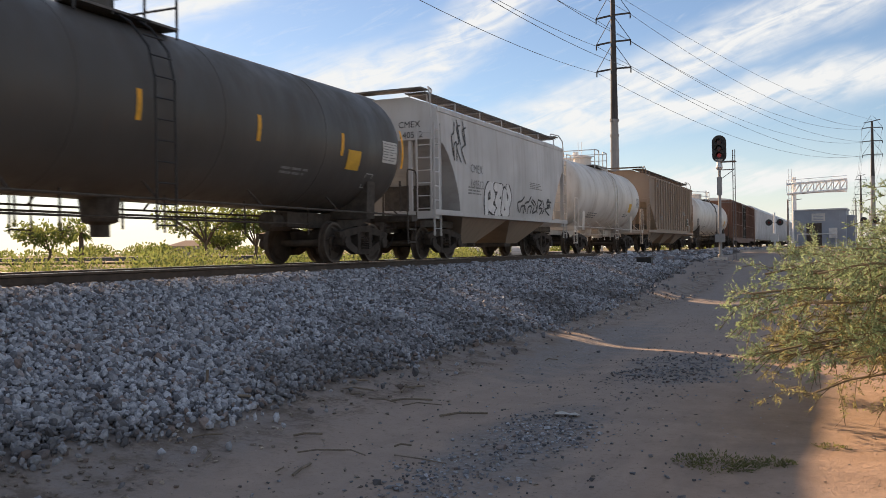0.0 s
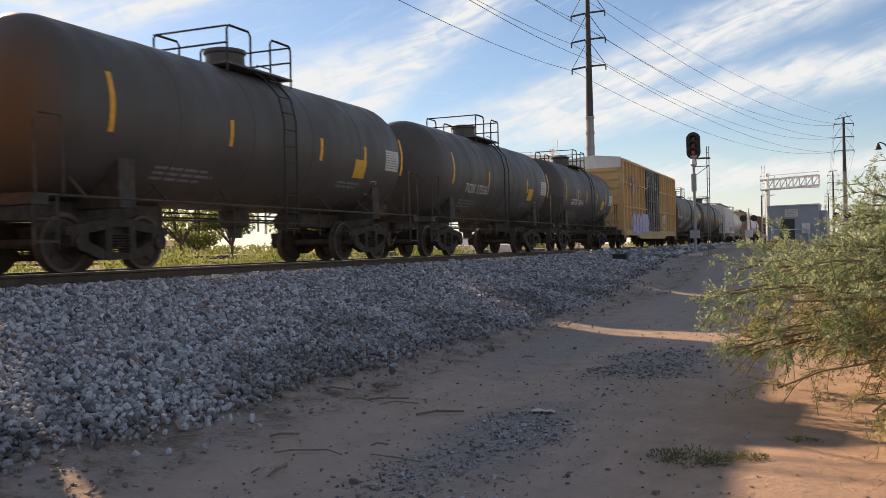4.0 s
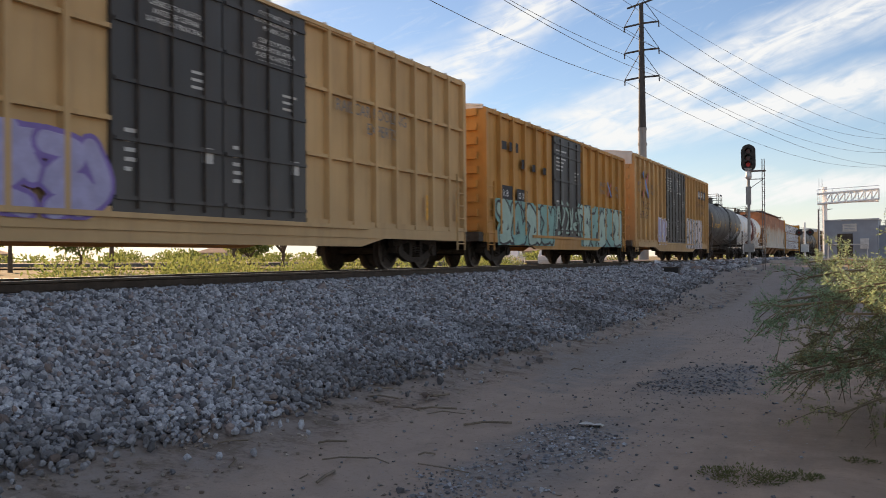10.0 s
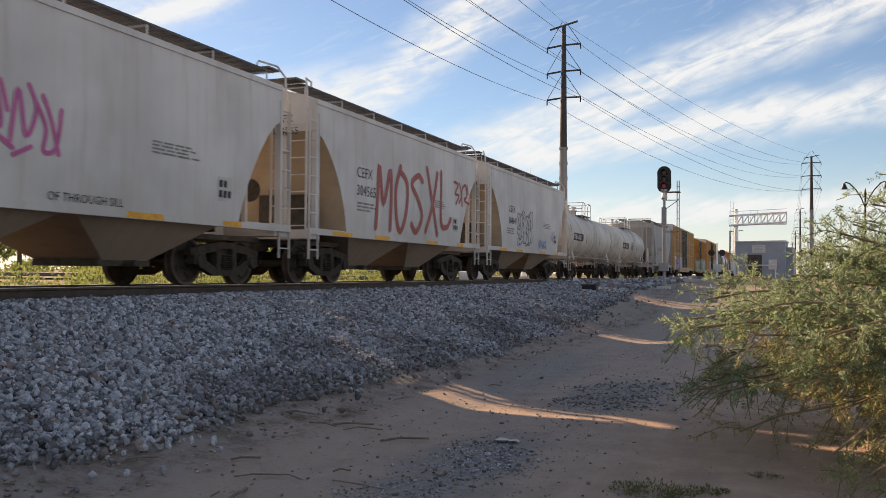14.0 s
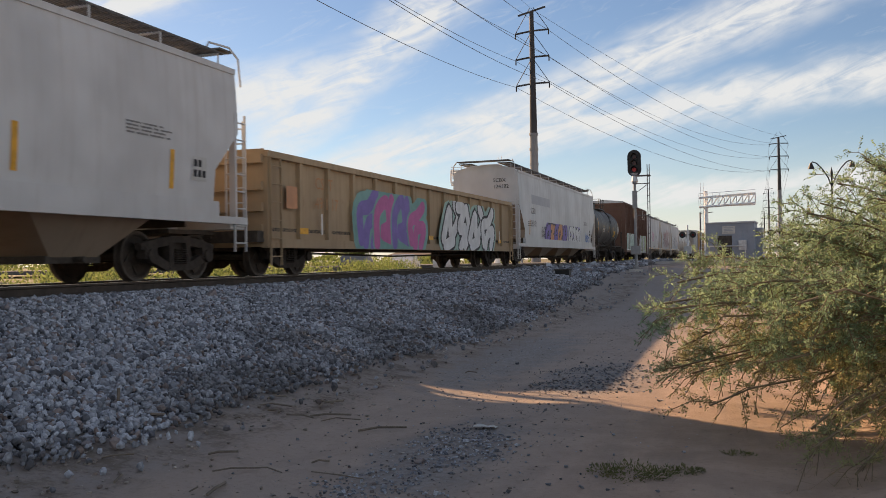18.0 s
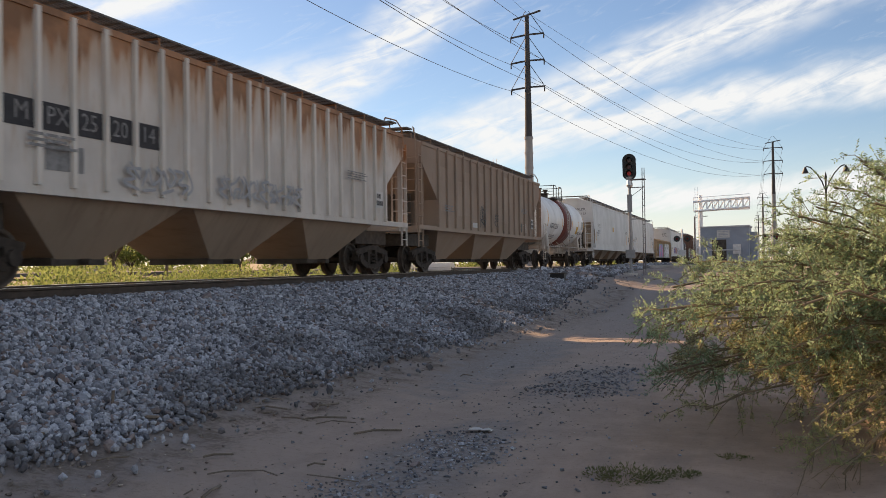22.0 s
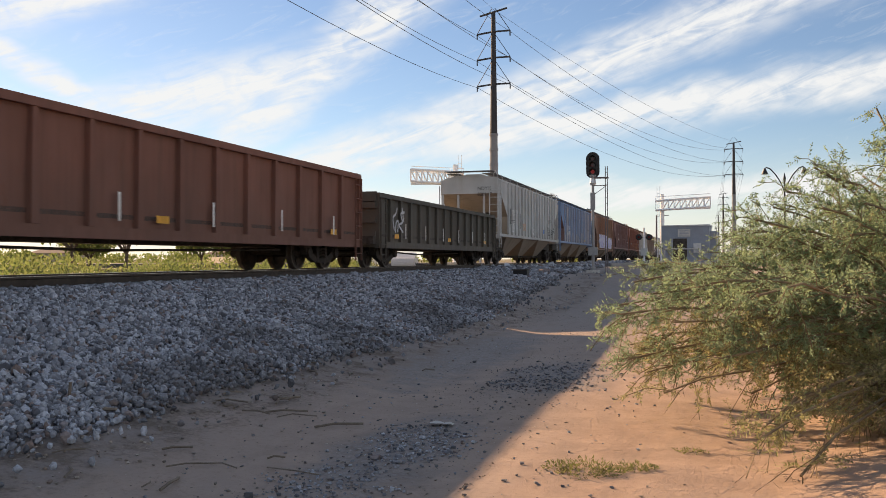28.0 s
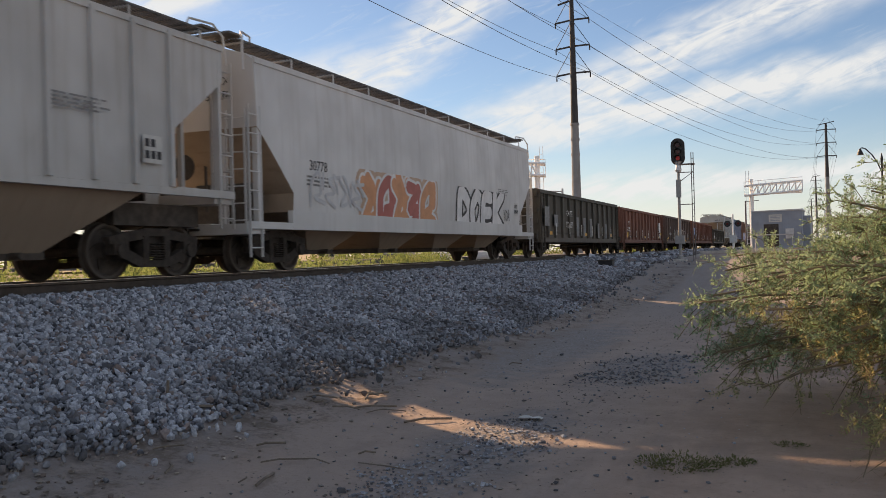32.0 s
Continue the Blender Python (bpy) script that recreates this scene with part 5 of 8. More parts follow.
    for y0, y1, z0, z1, mat, lab in patches:
        decal(car, "panel", y0, y1, z0, z1, mat, xf, lab, 0.008)
    for y0, y1, z0, z1, mat in fades:      # panels between the ribs that have weathered to another colour
        decal(car, "side_sheet", y0, y1, z0, z1, P[mat], xf, "", 0.004)
    for y in strips:
        decal(car, "reflective_strip", y - 0.06, y + 0.06, sill + 0.15, sill + 0.85, M_reflect, surf, "orange reflective strip", 0.009)
    if coat == "cement":      # yellow bars along the sill
        for ya, yb in ((-4.8, -3.8), (-2.5, -1.6), (1.0, 1.9), (3.6, 4.2)):
            decal(car, "sill_strip", ya, yb, sill - sill_h + 0.01, sill - 0.01, M_reflect, lambda q: HALF + 0.018, "yellow reflective strip", 0.002)
    decal(car, "data_panel", f - cut - 0.75, f - cut - 0.3, sill + 0.35, sill + 0.8, M_pwhite, surf, "white data panel with small dark squares", 0.010)
    dp = BM()
    for k in range(5):
        yy, zz = f - cut - 0.71 + 0.14 * (k % 3), sill + 0.42 + 0.19 * (k // 3)
        patch(dp, yy, yy + 0.10, zz, zz + 0.13, surf, 0.016, 1)
    part("panel_square", dp, M_letterK, car)
    bars(car, r + cut + 0.5, sill + 0.75, 1.1, 3, M_letterG, surf)
    bars(car, f - cut - 2.6, sill + 1.2, 1.3, 4, M_letterG, surf, 0.03, 0.06)
    for a in art:
        graffiti(car, *a[:-2], xf=surf, seed=a[-2], slim=a[-1])
    return car


# -- boxcars --
def boxcar(F, R, coat, label, height=5.05, posts=18, door=(-1.6, 1.6), door_coat="door", double=True, rails=True, marks=(), art=(), roof_coat=None, patches=(), cross=(), notices=()):
    car, f, r = begin("boxcar", label, "boxcar", F, R)
    L = f - r
    mat = P[coat]
    floor = 0.92
    eave = height - 0.22
    hw = HALF - 0.04

    def xf(z):
        return HALF + 0.035

    bm = BM()
    prism(bm, [(hw, floor), (hw, eave), (-hw, eave), (-hw, floor)], r, f)
    part("body", bm, mat, car)
    # roof with cross ribs
    bm = BM()
    prism(bm, [(hw + 0.02, eave), (hw + 0.02, eave + 0.07), (0.0, height), (-hw - 0.02, eave + 0.07), (-hw - 0.02, eave)], r - 0.02, f + 0.02)
    part("roof", bm, P[roof_coat] if roof_coat else M_galv, car)
    k = int(L / 0.9)
    for i in range(k + 1):
        y = r + L * i / k
        bm = BM()
        for s in (1, -1):
            beam(bm, (s * (hw + 0.02), y, eave + 0.09), (0, y, height + 0.03), 0.07, 0.05)
        part("roof_rib", bm, P[roof_coat] if roof_coat else M_galv, car)
    # side posts and rails
    for s in (1, -1):
        for i in range(posts):
            y = r + 0.06 + (L - 0.12) * i / (posts - 1)
            if door[0] - 0.05 < y < door[1] + 0.05:
                continue
            bm = BM()
            xs = sorted((s * hw, s * (HALF + 0.085)))
            w = 0.16 if i in (0, posts - 1) else 0.10
            box(bm, *xs, y - w / 2, y + w / 2, floor + 0.02, eave)
            part("side_post", bm, mat, car)
        xs = sorted((s * hw, s * (HALF + 0.055)))
        for z in ((eave - 0.06, floor + 0.02) + ((floor + 1.35, floor + 2.65) if rails else ())):
            for a, b in ((r, door[0]), (door[1], f)):
                hh = 0.10 if z in (eave - 0.06, floor + 0.02) else 0.05
                part("side_rail", box(BM(), *xs, a, b, z - 0.02, z + hh), mat, car)
        bm = BM()
        box(bm, *xs, r, f, floor - 0.22, floor - 0.002)
        slab(bm, [(r + L * 0.22, floor - 0.22), (r + L * 0.27, floor - 0.40), (f - L * 0.27, floor - 0.40), (f - L * 0.22, floor - 0.22)], s * (hw - 0.02), s * (HALF + 0.03))
        part("side_sill", bm, mat, car)
        # doors
        cuts = (door[0], (door[0] + door[1]) / 2, door[1]) if double else door
        for a, b in zip(cuts, cuts[1:]):
            bm = BM()
            xs = sorted((s * hw, s * (HALF + 0.045)))
            box(bm, *xs, a + 0.02, b - 0.02, floor + 0.03, eave - 0.05)
            dr = part("door", bm, P[door_coat], car, "dark plug door with lock rods")
            x = s * (HALF + 0.075)
            for q in (0.2, 0.5, 0.8):
                y = a + (b - a) * q
                part("lock_rod", beam(BM(), (x, y, floor + 0.1), (x, y, eave - 0.12), 0.022, seg=6), M_truck if door_coat == "door" else P[door_coat], dr)
            for z in (floor + 0.25, floor + 1.1, floor + 1.95, floor + 2.8, eave - 0.3):
                part("door_bar", beam(BM(), (s * (HALF + 0.06), a + 0.05, z), (s * (HALF + 0.06), b - 0.05, z), 0.05, 0.06), P[door_coat], dr)
            if s > 0:
                bm = BM()
                for k2 in range(5):
                    zz = floor + 1.2 - 0.14 * k2
                    patch(bm, a + 0.25, a + 0.25 + random.uniform(0.12, 0.3), zz, zz + 0.06, lambda q: HALF + 0.05, 0.0, 1)
                patch(bm, b - 0.5, b - 0.25, floor + 0.9, floor + 1.15, lambda q: HALF + 0.05, 0.0, 1)
                for k2 in range(0 if notices else 6):      # faded stencil lines high on the door
                    zz = eave - 0.55 - 0.13 * k2
                    patch(bm, a + 0.22, a + 0.22 + random.uniform(0.5, 1.1), zz, zz + 0.05, lambda q: HALF + 0.05, 0.0, 1)
                for k2 in range(3):
                    zz = floor + 2.3 - 0.12 * k2
                    patch(bm, b - 0.75, b - 0.75 + random.uniform(0.2, 0.5), zz, zz + 0.045, lambda q: HALF + 0.05, 0.0, 1)
                part("door_labels", bm, M_pwhite, dr)
        bm = BM()
        beam(bm, (s * (HALF + 0.08), door[0] - 2.2, floor + 0.0), (s * (HALF + 0.08), door[1] + 2.2, floor + 0.0), 0.06, 0.08)
        beam(bm, (s * (HALF + 0.06), door[0] - 2.2, eave - 0.02), (s * (HALF + 0.06), door[1] + 2.2, eave - 0.02), 0.05, 0.06)
        part("door_track", bm, mat, car)
    # ends: horizontal corrugations
    for s, e in ((1, f), (-1, r)):
        bm = BM()
        nc = 9
        for i in range(nc):
            z = floor + 0.2 + (eave - floor - 0.3) * i / (nc - 1)
            prism_y = sorted((e, e + s * 0.09))
            box(bm, -hw + 0.15, hw - 0.15, *prism_y, z - 0.1, z + 0.1)
        part("end_corrugations", bm, mat, car)
        bm = BM()
        box(bm, -hw, hw, *sorted((e, e + s * 0.3)), 0.72, 0.98)
        part("end_sill", bm, M_under, car)
        for x in (HALF + 0.07, -HALF - 0.07):
            ladder(car, x, *sorted((e - s * 0.08, e - s * 0.52)), floor - 0.45, floor + 1.5, 6, mat)
        if roof_coat:
            decal_y = e + s * 0.1
            bm = BM()
            box(bm, -hw, hw, *sorted((e, decal_y)), eave - 0.45, eave)
            part("end_panel", bm, P[roof_coat], car, "white band across the top of the end")
    bm = BM()
    box(bm, -0.3, 0.3, r + 0.3, f - 0.3, 0.78, 1.02)
    for i in range(8):
        y = r + 2.6 + (L - 5.2) * i / 7
        box(bm, -1.3, 1.3, y - 0.05, y + 0.05, 0.86, 1.0)
    turned(bm, [(1.2, 0.05), (1.21, 0.2), (2.2, 0.2), (2.21, 0.05)], 12, 0.75)
    chain(bm, [(0.6, r + 3.5, 0.62), (0.6, f - 3.5, 0.62)], 0.02)
    part("underframe", bm, M_under, car)
    running_gear(car, f, r, 1.85)
    for text, y, z, size, m2 in marks:
        letter(car, text, y, z, size, m2, lambda q: HALF + 0.056)
    for text, y, z, size in notices:      # warnings on the doors
        letter(car, text, y, z, size, M_letterW, lambda q: HALF + 0.05)
    for y0, y1, z0, z1, m2, lab in patches:
        decal(car, "panel", y0, y1, z0, z1, m2, lambda q: HALF + 0.056, lab, 0.0)
    for cy, cz, cs in cross:
        for a, b, m2 in (((cy - cs, cz - cs), (cy + cs, cz + cs), GRAF["red"]), ((cy - cs, cz + cs), (cy + cs, cz - cs), GRAF["blue"])):
            bm = BM()
            strip(bm, [a, b], cs * 0.42, lambda q: HALF + 0.056, 0.003 if m2 is GRAF["red"] else 0.006)
            part("crossed_bars_mark", bm, m2, car, "crossed coloured bars")
    for y in (r + 2.2, r + 4.6, f - 2.2, f - 0.5):
        decal(car, "reflective_strip", y - 0.05, y + 0.05, floor + 0.25, floor + 0.85, M_reflect, lambda q: HALF + 0.056, "yellow reflective strip", 0.0)
    for a in art:
        graffiti(car, *a[:-2], xf=lambda q: HALF + 0.056, seed=a[-2], slim=a[-1])
    return car


# -- gondolas --
def gondola(F, R, coat, label, height=2.7, posts=16, load=True, marks=(), art=(), patches=(), sill=0.74):
    car, f, r = begin("gondola", label, "gondola", F, R)
    L = f - r
    mat = P[coat]
    hw = HALF - 0.08
    for s in (1, -1):
        bm = BM()
        xs = sorted((s * hw, s * (hw - 0.03)))
        box(bm, *xs, r, f, sill + 0.06, height - 0.062)
        wall = part("side_wall", bm, mat, car)
        bm = BM()
        xs = sorted((s * (hw - 0.08), s * (HALF + 0.03)))
        box(bm, *xs, r, f, height - 0.06, height + 0.08)
        part("top_chord", bm, mat, car)
        bm = BM()
        xs = sorted((s * (hw - 0.05), s * (HALF + 0.01)))
        box(bm, *xs, r + 0.004, f - 0.004, sill - 0.12, sill + 0.08)
        part("side_sill", bm, mat, car)
        for i in range(posts):
            y = r + 0.07 + (L - 0.14) * i / (posts - 1)
            bm = BM()
            x0, x1 = s * hw, s * (HALF + 0.02)
            slab(bm, [(y - 0.09, sill + 0.083), (y + 0.09, sill + 0.083), (y + 0.06, height - 0.063), (y - 0.06, height - 0.063)], *sorted((x0, x1)))
            part("side_post", bm, mat, car)
    for s, e in ((1, f), (-1, r)):
        bm = BM()
        box(bm, -hw, hw, *sorted((e, e - s * 0.06)), sill - 0.1, height + 0.12)
        wall_end = part("end_wall", bm, mat, car)
        for z in (sill + 0.3, sill + 0.75, sill + 1.2, height - 0.1):
            part("end_rib", box(BM(), -hw, hw, *sorted((e, e + s * 0.10)), z - 0.09, z + 0.09), mat, wall_end)
        bm = BM()
        box(bm, -hw, hw, *sorted((e, e + s * 0.28)), 0.74, 0.98)
        part("end_sill", bm, M_under, car)
        for x in (HALF + 0.05, -HALF - 0.05):
            ladder(car, x, *sorted((e - s * 0.06, e - s * 0.5)), sill - 0.5, height - 0.05, 6, mat)
    part("floor", box(BM(), -hw, hw, r, f, 0.98, 1.06), M_under, car)
    bm = BM()
    box(bm, -0.3, 0.3, r + 0.3, f - 0.3, 0.58, 0.98)
    chain(bm, [(0.7, r + 3.5, 0.52), (0.2, 0, 0.45), (0.7, f - 3.5, 0.52)], 0.03)
    part("underframe", bm, M_under, car)
    if load:
        rng = random.Random(int(F * 7))
        bm = BM()
        nx, ny = 7, 60
        vv = [[bm.verts.new((-hw + 0.05 + (2 * hw - 0.1) * i / (nx - 1), r + 0.3 + (L - 0.6) * j / (ny - 1),
                             height - 0.10 + (0.22 * math.sin(math.pi * i / (nx - 1)) + rng.uniform(-0.08, 0.12)) * (1 if 0 < j < ny - 1 else 0))) for i in range(nx)] for j in range(ny)]
        for j in range(ny - 1):
            for i in range(nx - 1):
                bm.faces.new((vv[j][i], vv[j][i + 1], vv[j + 1][i + 1], vv[j + 1][i]))
        part("load", bm, M_load, car, "dark heap of scrap or broken ties")
    running_gear(car, f, r, 1.75)
    for text, y, z, size, m2 in marks:
        letter(car, text, y, z, size, m2, lambda q: HALF + 0.022)
    for y0, y1, z0, z1, m2, lab in patches:
        decal(car, "panel", y0, y1, z0, z1, m2, lambda q: HALF + 0.022, lab, 0.0)
    for y in (r + 1.6, 0.0, f - 2.0):
        decal(car, "reflective_strip", y - 0.2, y + 0.2, sill + 0.2, sill + 0.34, M_reflect, lambda q: HALF + 0.022, "yellow reflective strip", 0.002)
    for i in range(6):
        y = r + 2.5 + (L - 4.5) * i / 5
        decal(car, "reflective_strip", y - 0.04, y + 0.04, sill + 0.2, sill + 0.7, M_reflectw, lambda q: HALF + 0.022, "white reflective strip", 0.003)
    for a in art:
        graffiti(car, *a[:-2], xf=lambda q: HALF + 0.022, seed=a[-2], slim=a[-1])
    return car


def centerbeam(F, R, label):
    car, f, r = begin("centerbeam_flatcar", label, "flatcar", F, R)
    L = f - r
    y_ = P["beamyellow"]
    top = 4.30
    bm = BM()
    box(bm, -1.42, 1.42, r, f, 0.86, 0.99)
    for i in range(26):
        y = r + 0.5 + (L - 1.0) * i / 25
        for s in (1, -1):
            box(bm, *sorted((s * 1.40, s * 1.52)), y - 0.09, y + 0.09, 0.84, 0.97)
    slab(bm, [(r + 1.0, 0.9), (r + 4.0, 0.52), (f - 4.0, 0.52), (f - 1.0, 0.9)], -0.35, 0.35)
    part("deck", bm, y_, car)
    bm = BM()
    box(bm, -0.06, 0.06, r + 0.1, f - 0.1, 1.16, top - 0.2)
    part("center_web", bm, y_, car)
    bm = BM()
    prism(bm, [(-0.62, top - 0.22), (0.62, top - 0.22), (0.70, top - 0.10), (0.62, top), (-0.62, top), (-0.70, top - 0.10)], r + 0.1, f - 0.1)
    for i in range(30):
        y = r + 0.6 + (L - 1.2) * i / 29
        box(bm, -0.66, 0.66, y - 0.05, y + 0.05, top - 0.02, top + 0.05)
    part("top_chord", bm, y_, car)
    for s, e in ((1, f), (-1, r)):
        bm = BM()
        box(bm, -1.42, 1.42, *sorted((e - s * 0.02, e - s * 0.14)), 1.0, top + 0.05)
        for x in (-1.3, -0.65, 0.0, 0.65, 1.3):
            part("bulkhead_post", box(BM(), x - 0.06, x + 0.06, *sorted((e - s * 0.018, e + s * 0.12)), 1.0, top + 0.05), y_, car)
        for x in (-1.42, 1.42):
            box(bm, *sorted((x, x * 1.05)), *sorted((e - s * 0.45, e + s * 0.14)), 1.0, top + 0.05)
        part("bulkhead", bm, y_, car, "yellow end bulkhead")
        ladder(car, 1.53, *sorted((e - s * 0.1, e - s * 0.5)), 0.5, 3.0, 8, y_)
    # wrapped lumber packs, three tiers on both sides
    rng = random.Random(12)
    packs = 11
    for s in (1, -1):
        for t in range(3):
            z0 = 1.03 + t * 0.985
            for i in range(packs):
                a = r + 0.55 + (L - 1.1) * i / packs
                b = r + 0.55 + (L - 1.1) * (i + 1) / packs
                bm = BM()
                box(bm, *sorted((s * 0.14, s * (1.40 + rng.uniform(0, 0.025)))), a + 0.012, b - 0.012, z0 + 0.04, z0 + 0.95)
                bmesh.ops.bevel(bm, geom=bm.edges[:], offset=0.03, segments=2, affect="EDGES")
                pk = part("lumber_pack", bm, M_wrap, car, "lumber pack in printed white wrap")
                if s > 0:
                    bm = BM()
                    for k in range(4):
                        for q in range(3):
                            y = a + 0.15 + (b - a - 0.3) * (q + 0.5) / 3 + rng.uniform(-0.05, 0.05)
                            z = z0 + 0.2 + 0.22 * k + (0.1 if q % 2 else 0)
                            patch(bm, y - 0.10, y + 0.10, z - 0.025, z + 0.03, lambda v: 1.43, 0.0, 1)
                    part("wrap_print", bm, M_wrapink, pk, "faint blue printed marks")
                    bm = BM()
                    for y in (a + (b - a) * 0.3, a + (b - a) * 0.7):
                        box(bm, 1.41, 1.43, y - 0.012, y + 0.012, z0 + 0.03, z0 + 0.96)
                    part("wrap_band", bm, M_black, pk)
            bm = BM()
            for i in range(packs * 2):
                y = r + 0.55 + (L - 1.1) * (i + 0.5) / (packs * 2)
                box(bm, *sorted((s * 0.14, s * 1.40)), y - 0.05, y + 0.05, z0 - 0.035, z0 + 0.04)
            part("spacer_sticks", bm, M_lumber, car, "brown timber spacers between the packs")
    running_gear(car, f, r, 1.9)
    return car


def rack_car(F, R, label):
    """A long enclosed car with a ribbed pale side."""
    car, f, r = begin("autorack", label, "autorack", F, R)
    bm = BM()
    prism(bm, [(HALF - 0.05, 0.95), (HALF - 0.05, 4.5), (0.9, 5.0), (-0.9, 5.0), (-HALF + 0.05, 4.5), (-HALF + 0.05, 0.95)], r, f)
    part("body", bm, P["rackwhite"], car)
    for s in (1, -1):
        bm = BM()
        for i in range(20):
            y = r + 0.1 + (f - r - 0.2) * i / 19
            box(bm, *sorted((s * (HALF - 0.05), s * (HALF + 0.03))), y - 0.06, y + 0.06, 0.95, 4.5)
        part("side_posts", bm, P["rackwhite"], car)
    running_gear(car, f, r, 2.2)
    return car


# ---- the cars in their order, from the head end ----
rack_car(530.0, 505.0, "long pale enclosed autorack car far along the train")
rack_car(503.6, 477.0, "long pale enclosed autorack car far along the train")
rack_car(475.6, 446.0, "long pale enclosed autorack car far along the train")
boxcar(443.5, 420.5, "brown", "dull brown ribbed boxcar far along the train", height=4.7)
tank_car(419.0, 401.0, "tank_white", "white tank car with dusty sides", stripes=0)
hopper_car(397.6, 382.8, "ribbrown", "dusty brown ribbed covered hopper", ribs=16, bay_coat="ribbrown", marks=(("CNFX", -6.0, 3.6, 0.25, M_letterG),))
tank_car(381.0, 368.6, "tank_white", "short white tank car with dusty sides", stripes=0, frame_coat=P["tank_white"])
random.seed(21)
BLUE_FADES = [(-6.8 + 0.9 * i, -6.05 + 0.9 * i, 1.52, 3.95, "fadedlilac") for i in (1, 12, 13, 14)] + [(-6.8 + 0.9 * i, -6.05 + 0.9 * i, 1.52, 1.9 + 0.5 * random.random(), "fadedlilac") for i in (0, 2, 4, 6, 7, 9, 10)]
BROWN_FADES = [(-6.6 + 0.92 * i, -5.85 + 0.92 * i, 1.9 + 0.3 * random.random(), 3.2 + 0.7 * random.random(), "fadedbrown") for i in (0, 2, 3, 5, 8, 9, 12)]
RUST_FADES = [(-5.9 + 0.9 * i, -5.15 + 0.9 * i, 1.9, 3.9, random.choice(("greenish", "ribbright", "ribrust"))) for i in range(13)]
RIB = dict(sill=1.5, sill_h=0.12, cut=1.5, cut_z=3.5, step=2.4, eave=4.12, crown=4.42, bays=3)
hopper_car(366.6, 355.1, "grey", "light grey two-bay covered hopper with blue and white graffiti", bays=2, bulge=0.10, cut=1.5, cut_z=3.2, sill=1.28, sill_h=0.1, eave=3.98, crown=4.35,
           round_cut=True, marks=(("CMEX", -3.6, 2.46, 0.24, M_letterG), ("140512", -3.6, 2.02, 0.24, M_letterG)), end_marks=("CMEX", "140512"), bay_coat="tan", end_coat="greydark",
           art=((-2.35, 1.25, 2.1, 1.0, 3, "white", "black", 11, False), (0.4, 1.4, 3.6, 0.6, 5, None, "black", 12, True), (-4.9, 2.6, 1.0, 1.2, 3, None, "black", 13, True)))
tank_car(353.5, 335.8, "tank_black", "long black tank car with yellow strips and notices", zc=2.66, strip_y=(-8.2, -6.5, -3.5, -0.46, 2.6, 5.58, 8.4))
tank_car(334.1, 319.3, "tank_black", "black tank car with white graffiti tags", marks=(("PRX 663245", -6.15, 2.04, 0.28, M_letterW),), strip_y=(-6.9, -3.56, -0.55, 2.5, 5.46, 6.9),
         art=((-4.05, 1.35, 2.4, 0.9, 3, None, "silver", 21, True), (-1.6, 1.85, 1.3, 0.45, 4, None, "silver", 22, True), (1.45, 1.16, 2.9, 1.1, 4, None, "silver", 23, True)))
boxcar(317.6, 298.6, "yellowpale", "tall faded yellow boxcar with dark double doors and blue graffiti", roof_coat="roofwhite", posts=22, door=(-2.3, 2.5),
       marks=(("TB OX", -7.35, 2.46, 0.34, M_letterG), ("67 22 88", -7.35, 2.0, 0.32, M_letterG), ("next", -8.3, 3.75, 0.26, M_letterG), ("load", -8.3, 3.45, 0.26, M_letterG), ("any", -5.7, 3.75, 0.26, M_letterG), ("road", -5.7, 3.45, 0.26, M_letterG)),
       cross=((-6.6, 3.6, 0.5),), art=((-6.9, 0.8, 4.9, 1.15, 5, "lilac", "blue", 31, False), (3.4, 1.0, 1.4, 1.3, 2, None, "silver", 32, True)))
tank_car(297.1, 286.4, "tank_black", "short black tank car with yellow and white strips", marks=(("GATX 74014", -3.39, 2.0, 0.26, M_letterW),), rad=1.45, zc=2.55, strip_y=(-4.37, -2.35, -0.78, 1.25, 3.18, 4.8))
tank_car(285.0, 273.3, "tank_black", "short black tank car with an upright railing", marks=(("TCIX 175361", -3.45, 1.94, 0.27, M_letterW),), rad=1.45, zc=2.55, strip_y=(-4.5, -1.45, 2.67, 5.38))
tank_car(271.6, 259.7, "tank_black", "black tank car with yellow notices and stencils", rad=1.45, zc=2.55, strip_y=(-4.8, -1.8, 1.4, 3.4, 5.4))
centerbeam(258.0, 236.9, "yellow centerbeam flatcar loaded with white-wrapped lumber")
hopper_car(235.7, 216.4, "rusty", "long grey covered hopper streaked with orange rust from the roof", bays=4, bulge=0.10, eave=4.2, crown=4.5, cut=1.3, cut_z=2.9, sill=1.5, sill_h=0.45, bay_coat="rustbay", step=1.9, end_coat="rustbay",
           marks=(("TILX", -8.15, 2.65, 0.26, M_letterK), ("620601", -8.15, 2.24, 0.27, M_letterK)), strips=(-8.75, -6.3, -3.1, 0.2, 3.0, 6.2),
           art=((-1.6, 1.1, 1.3, 0.35, 5, None, "black", 41, True), (3.0, 1.1, 2.2, 0.32, 6, None, "black", 42, True)))
tank_car(214.8, 201.5, "tank_clean", "clean white tank car with a broad oxide red band", band=2.8, band_y=0.65, rad=1.37, zc=2.54, top_box=False, frame_coat=P["tank_clean"],
         marks=(("GATX 61365", -4.9, 1.84, 0.28, M_letterK),), strip_y=(-5.4, -2.4, 2.5, 4.4, 5.9), placards=True)
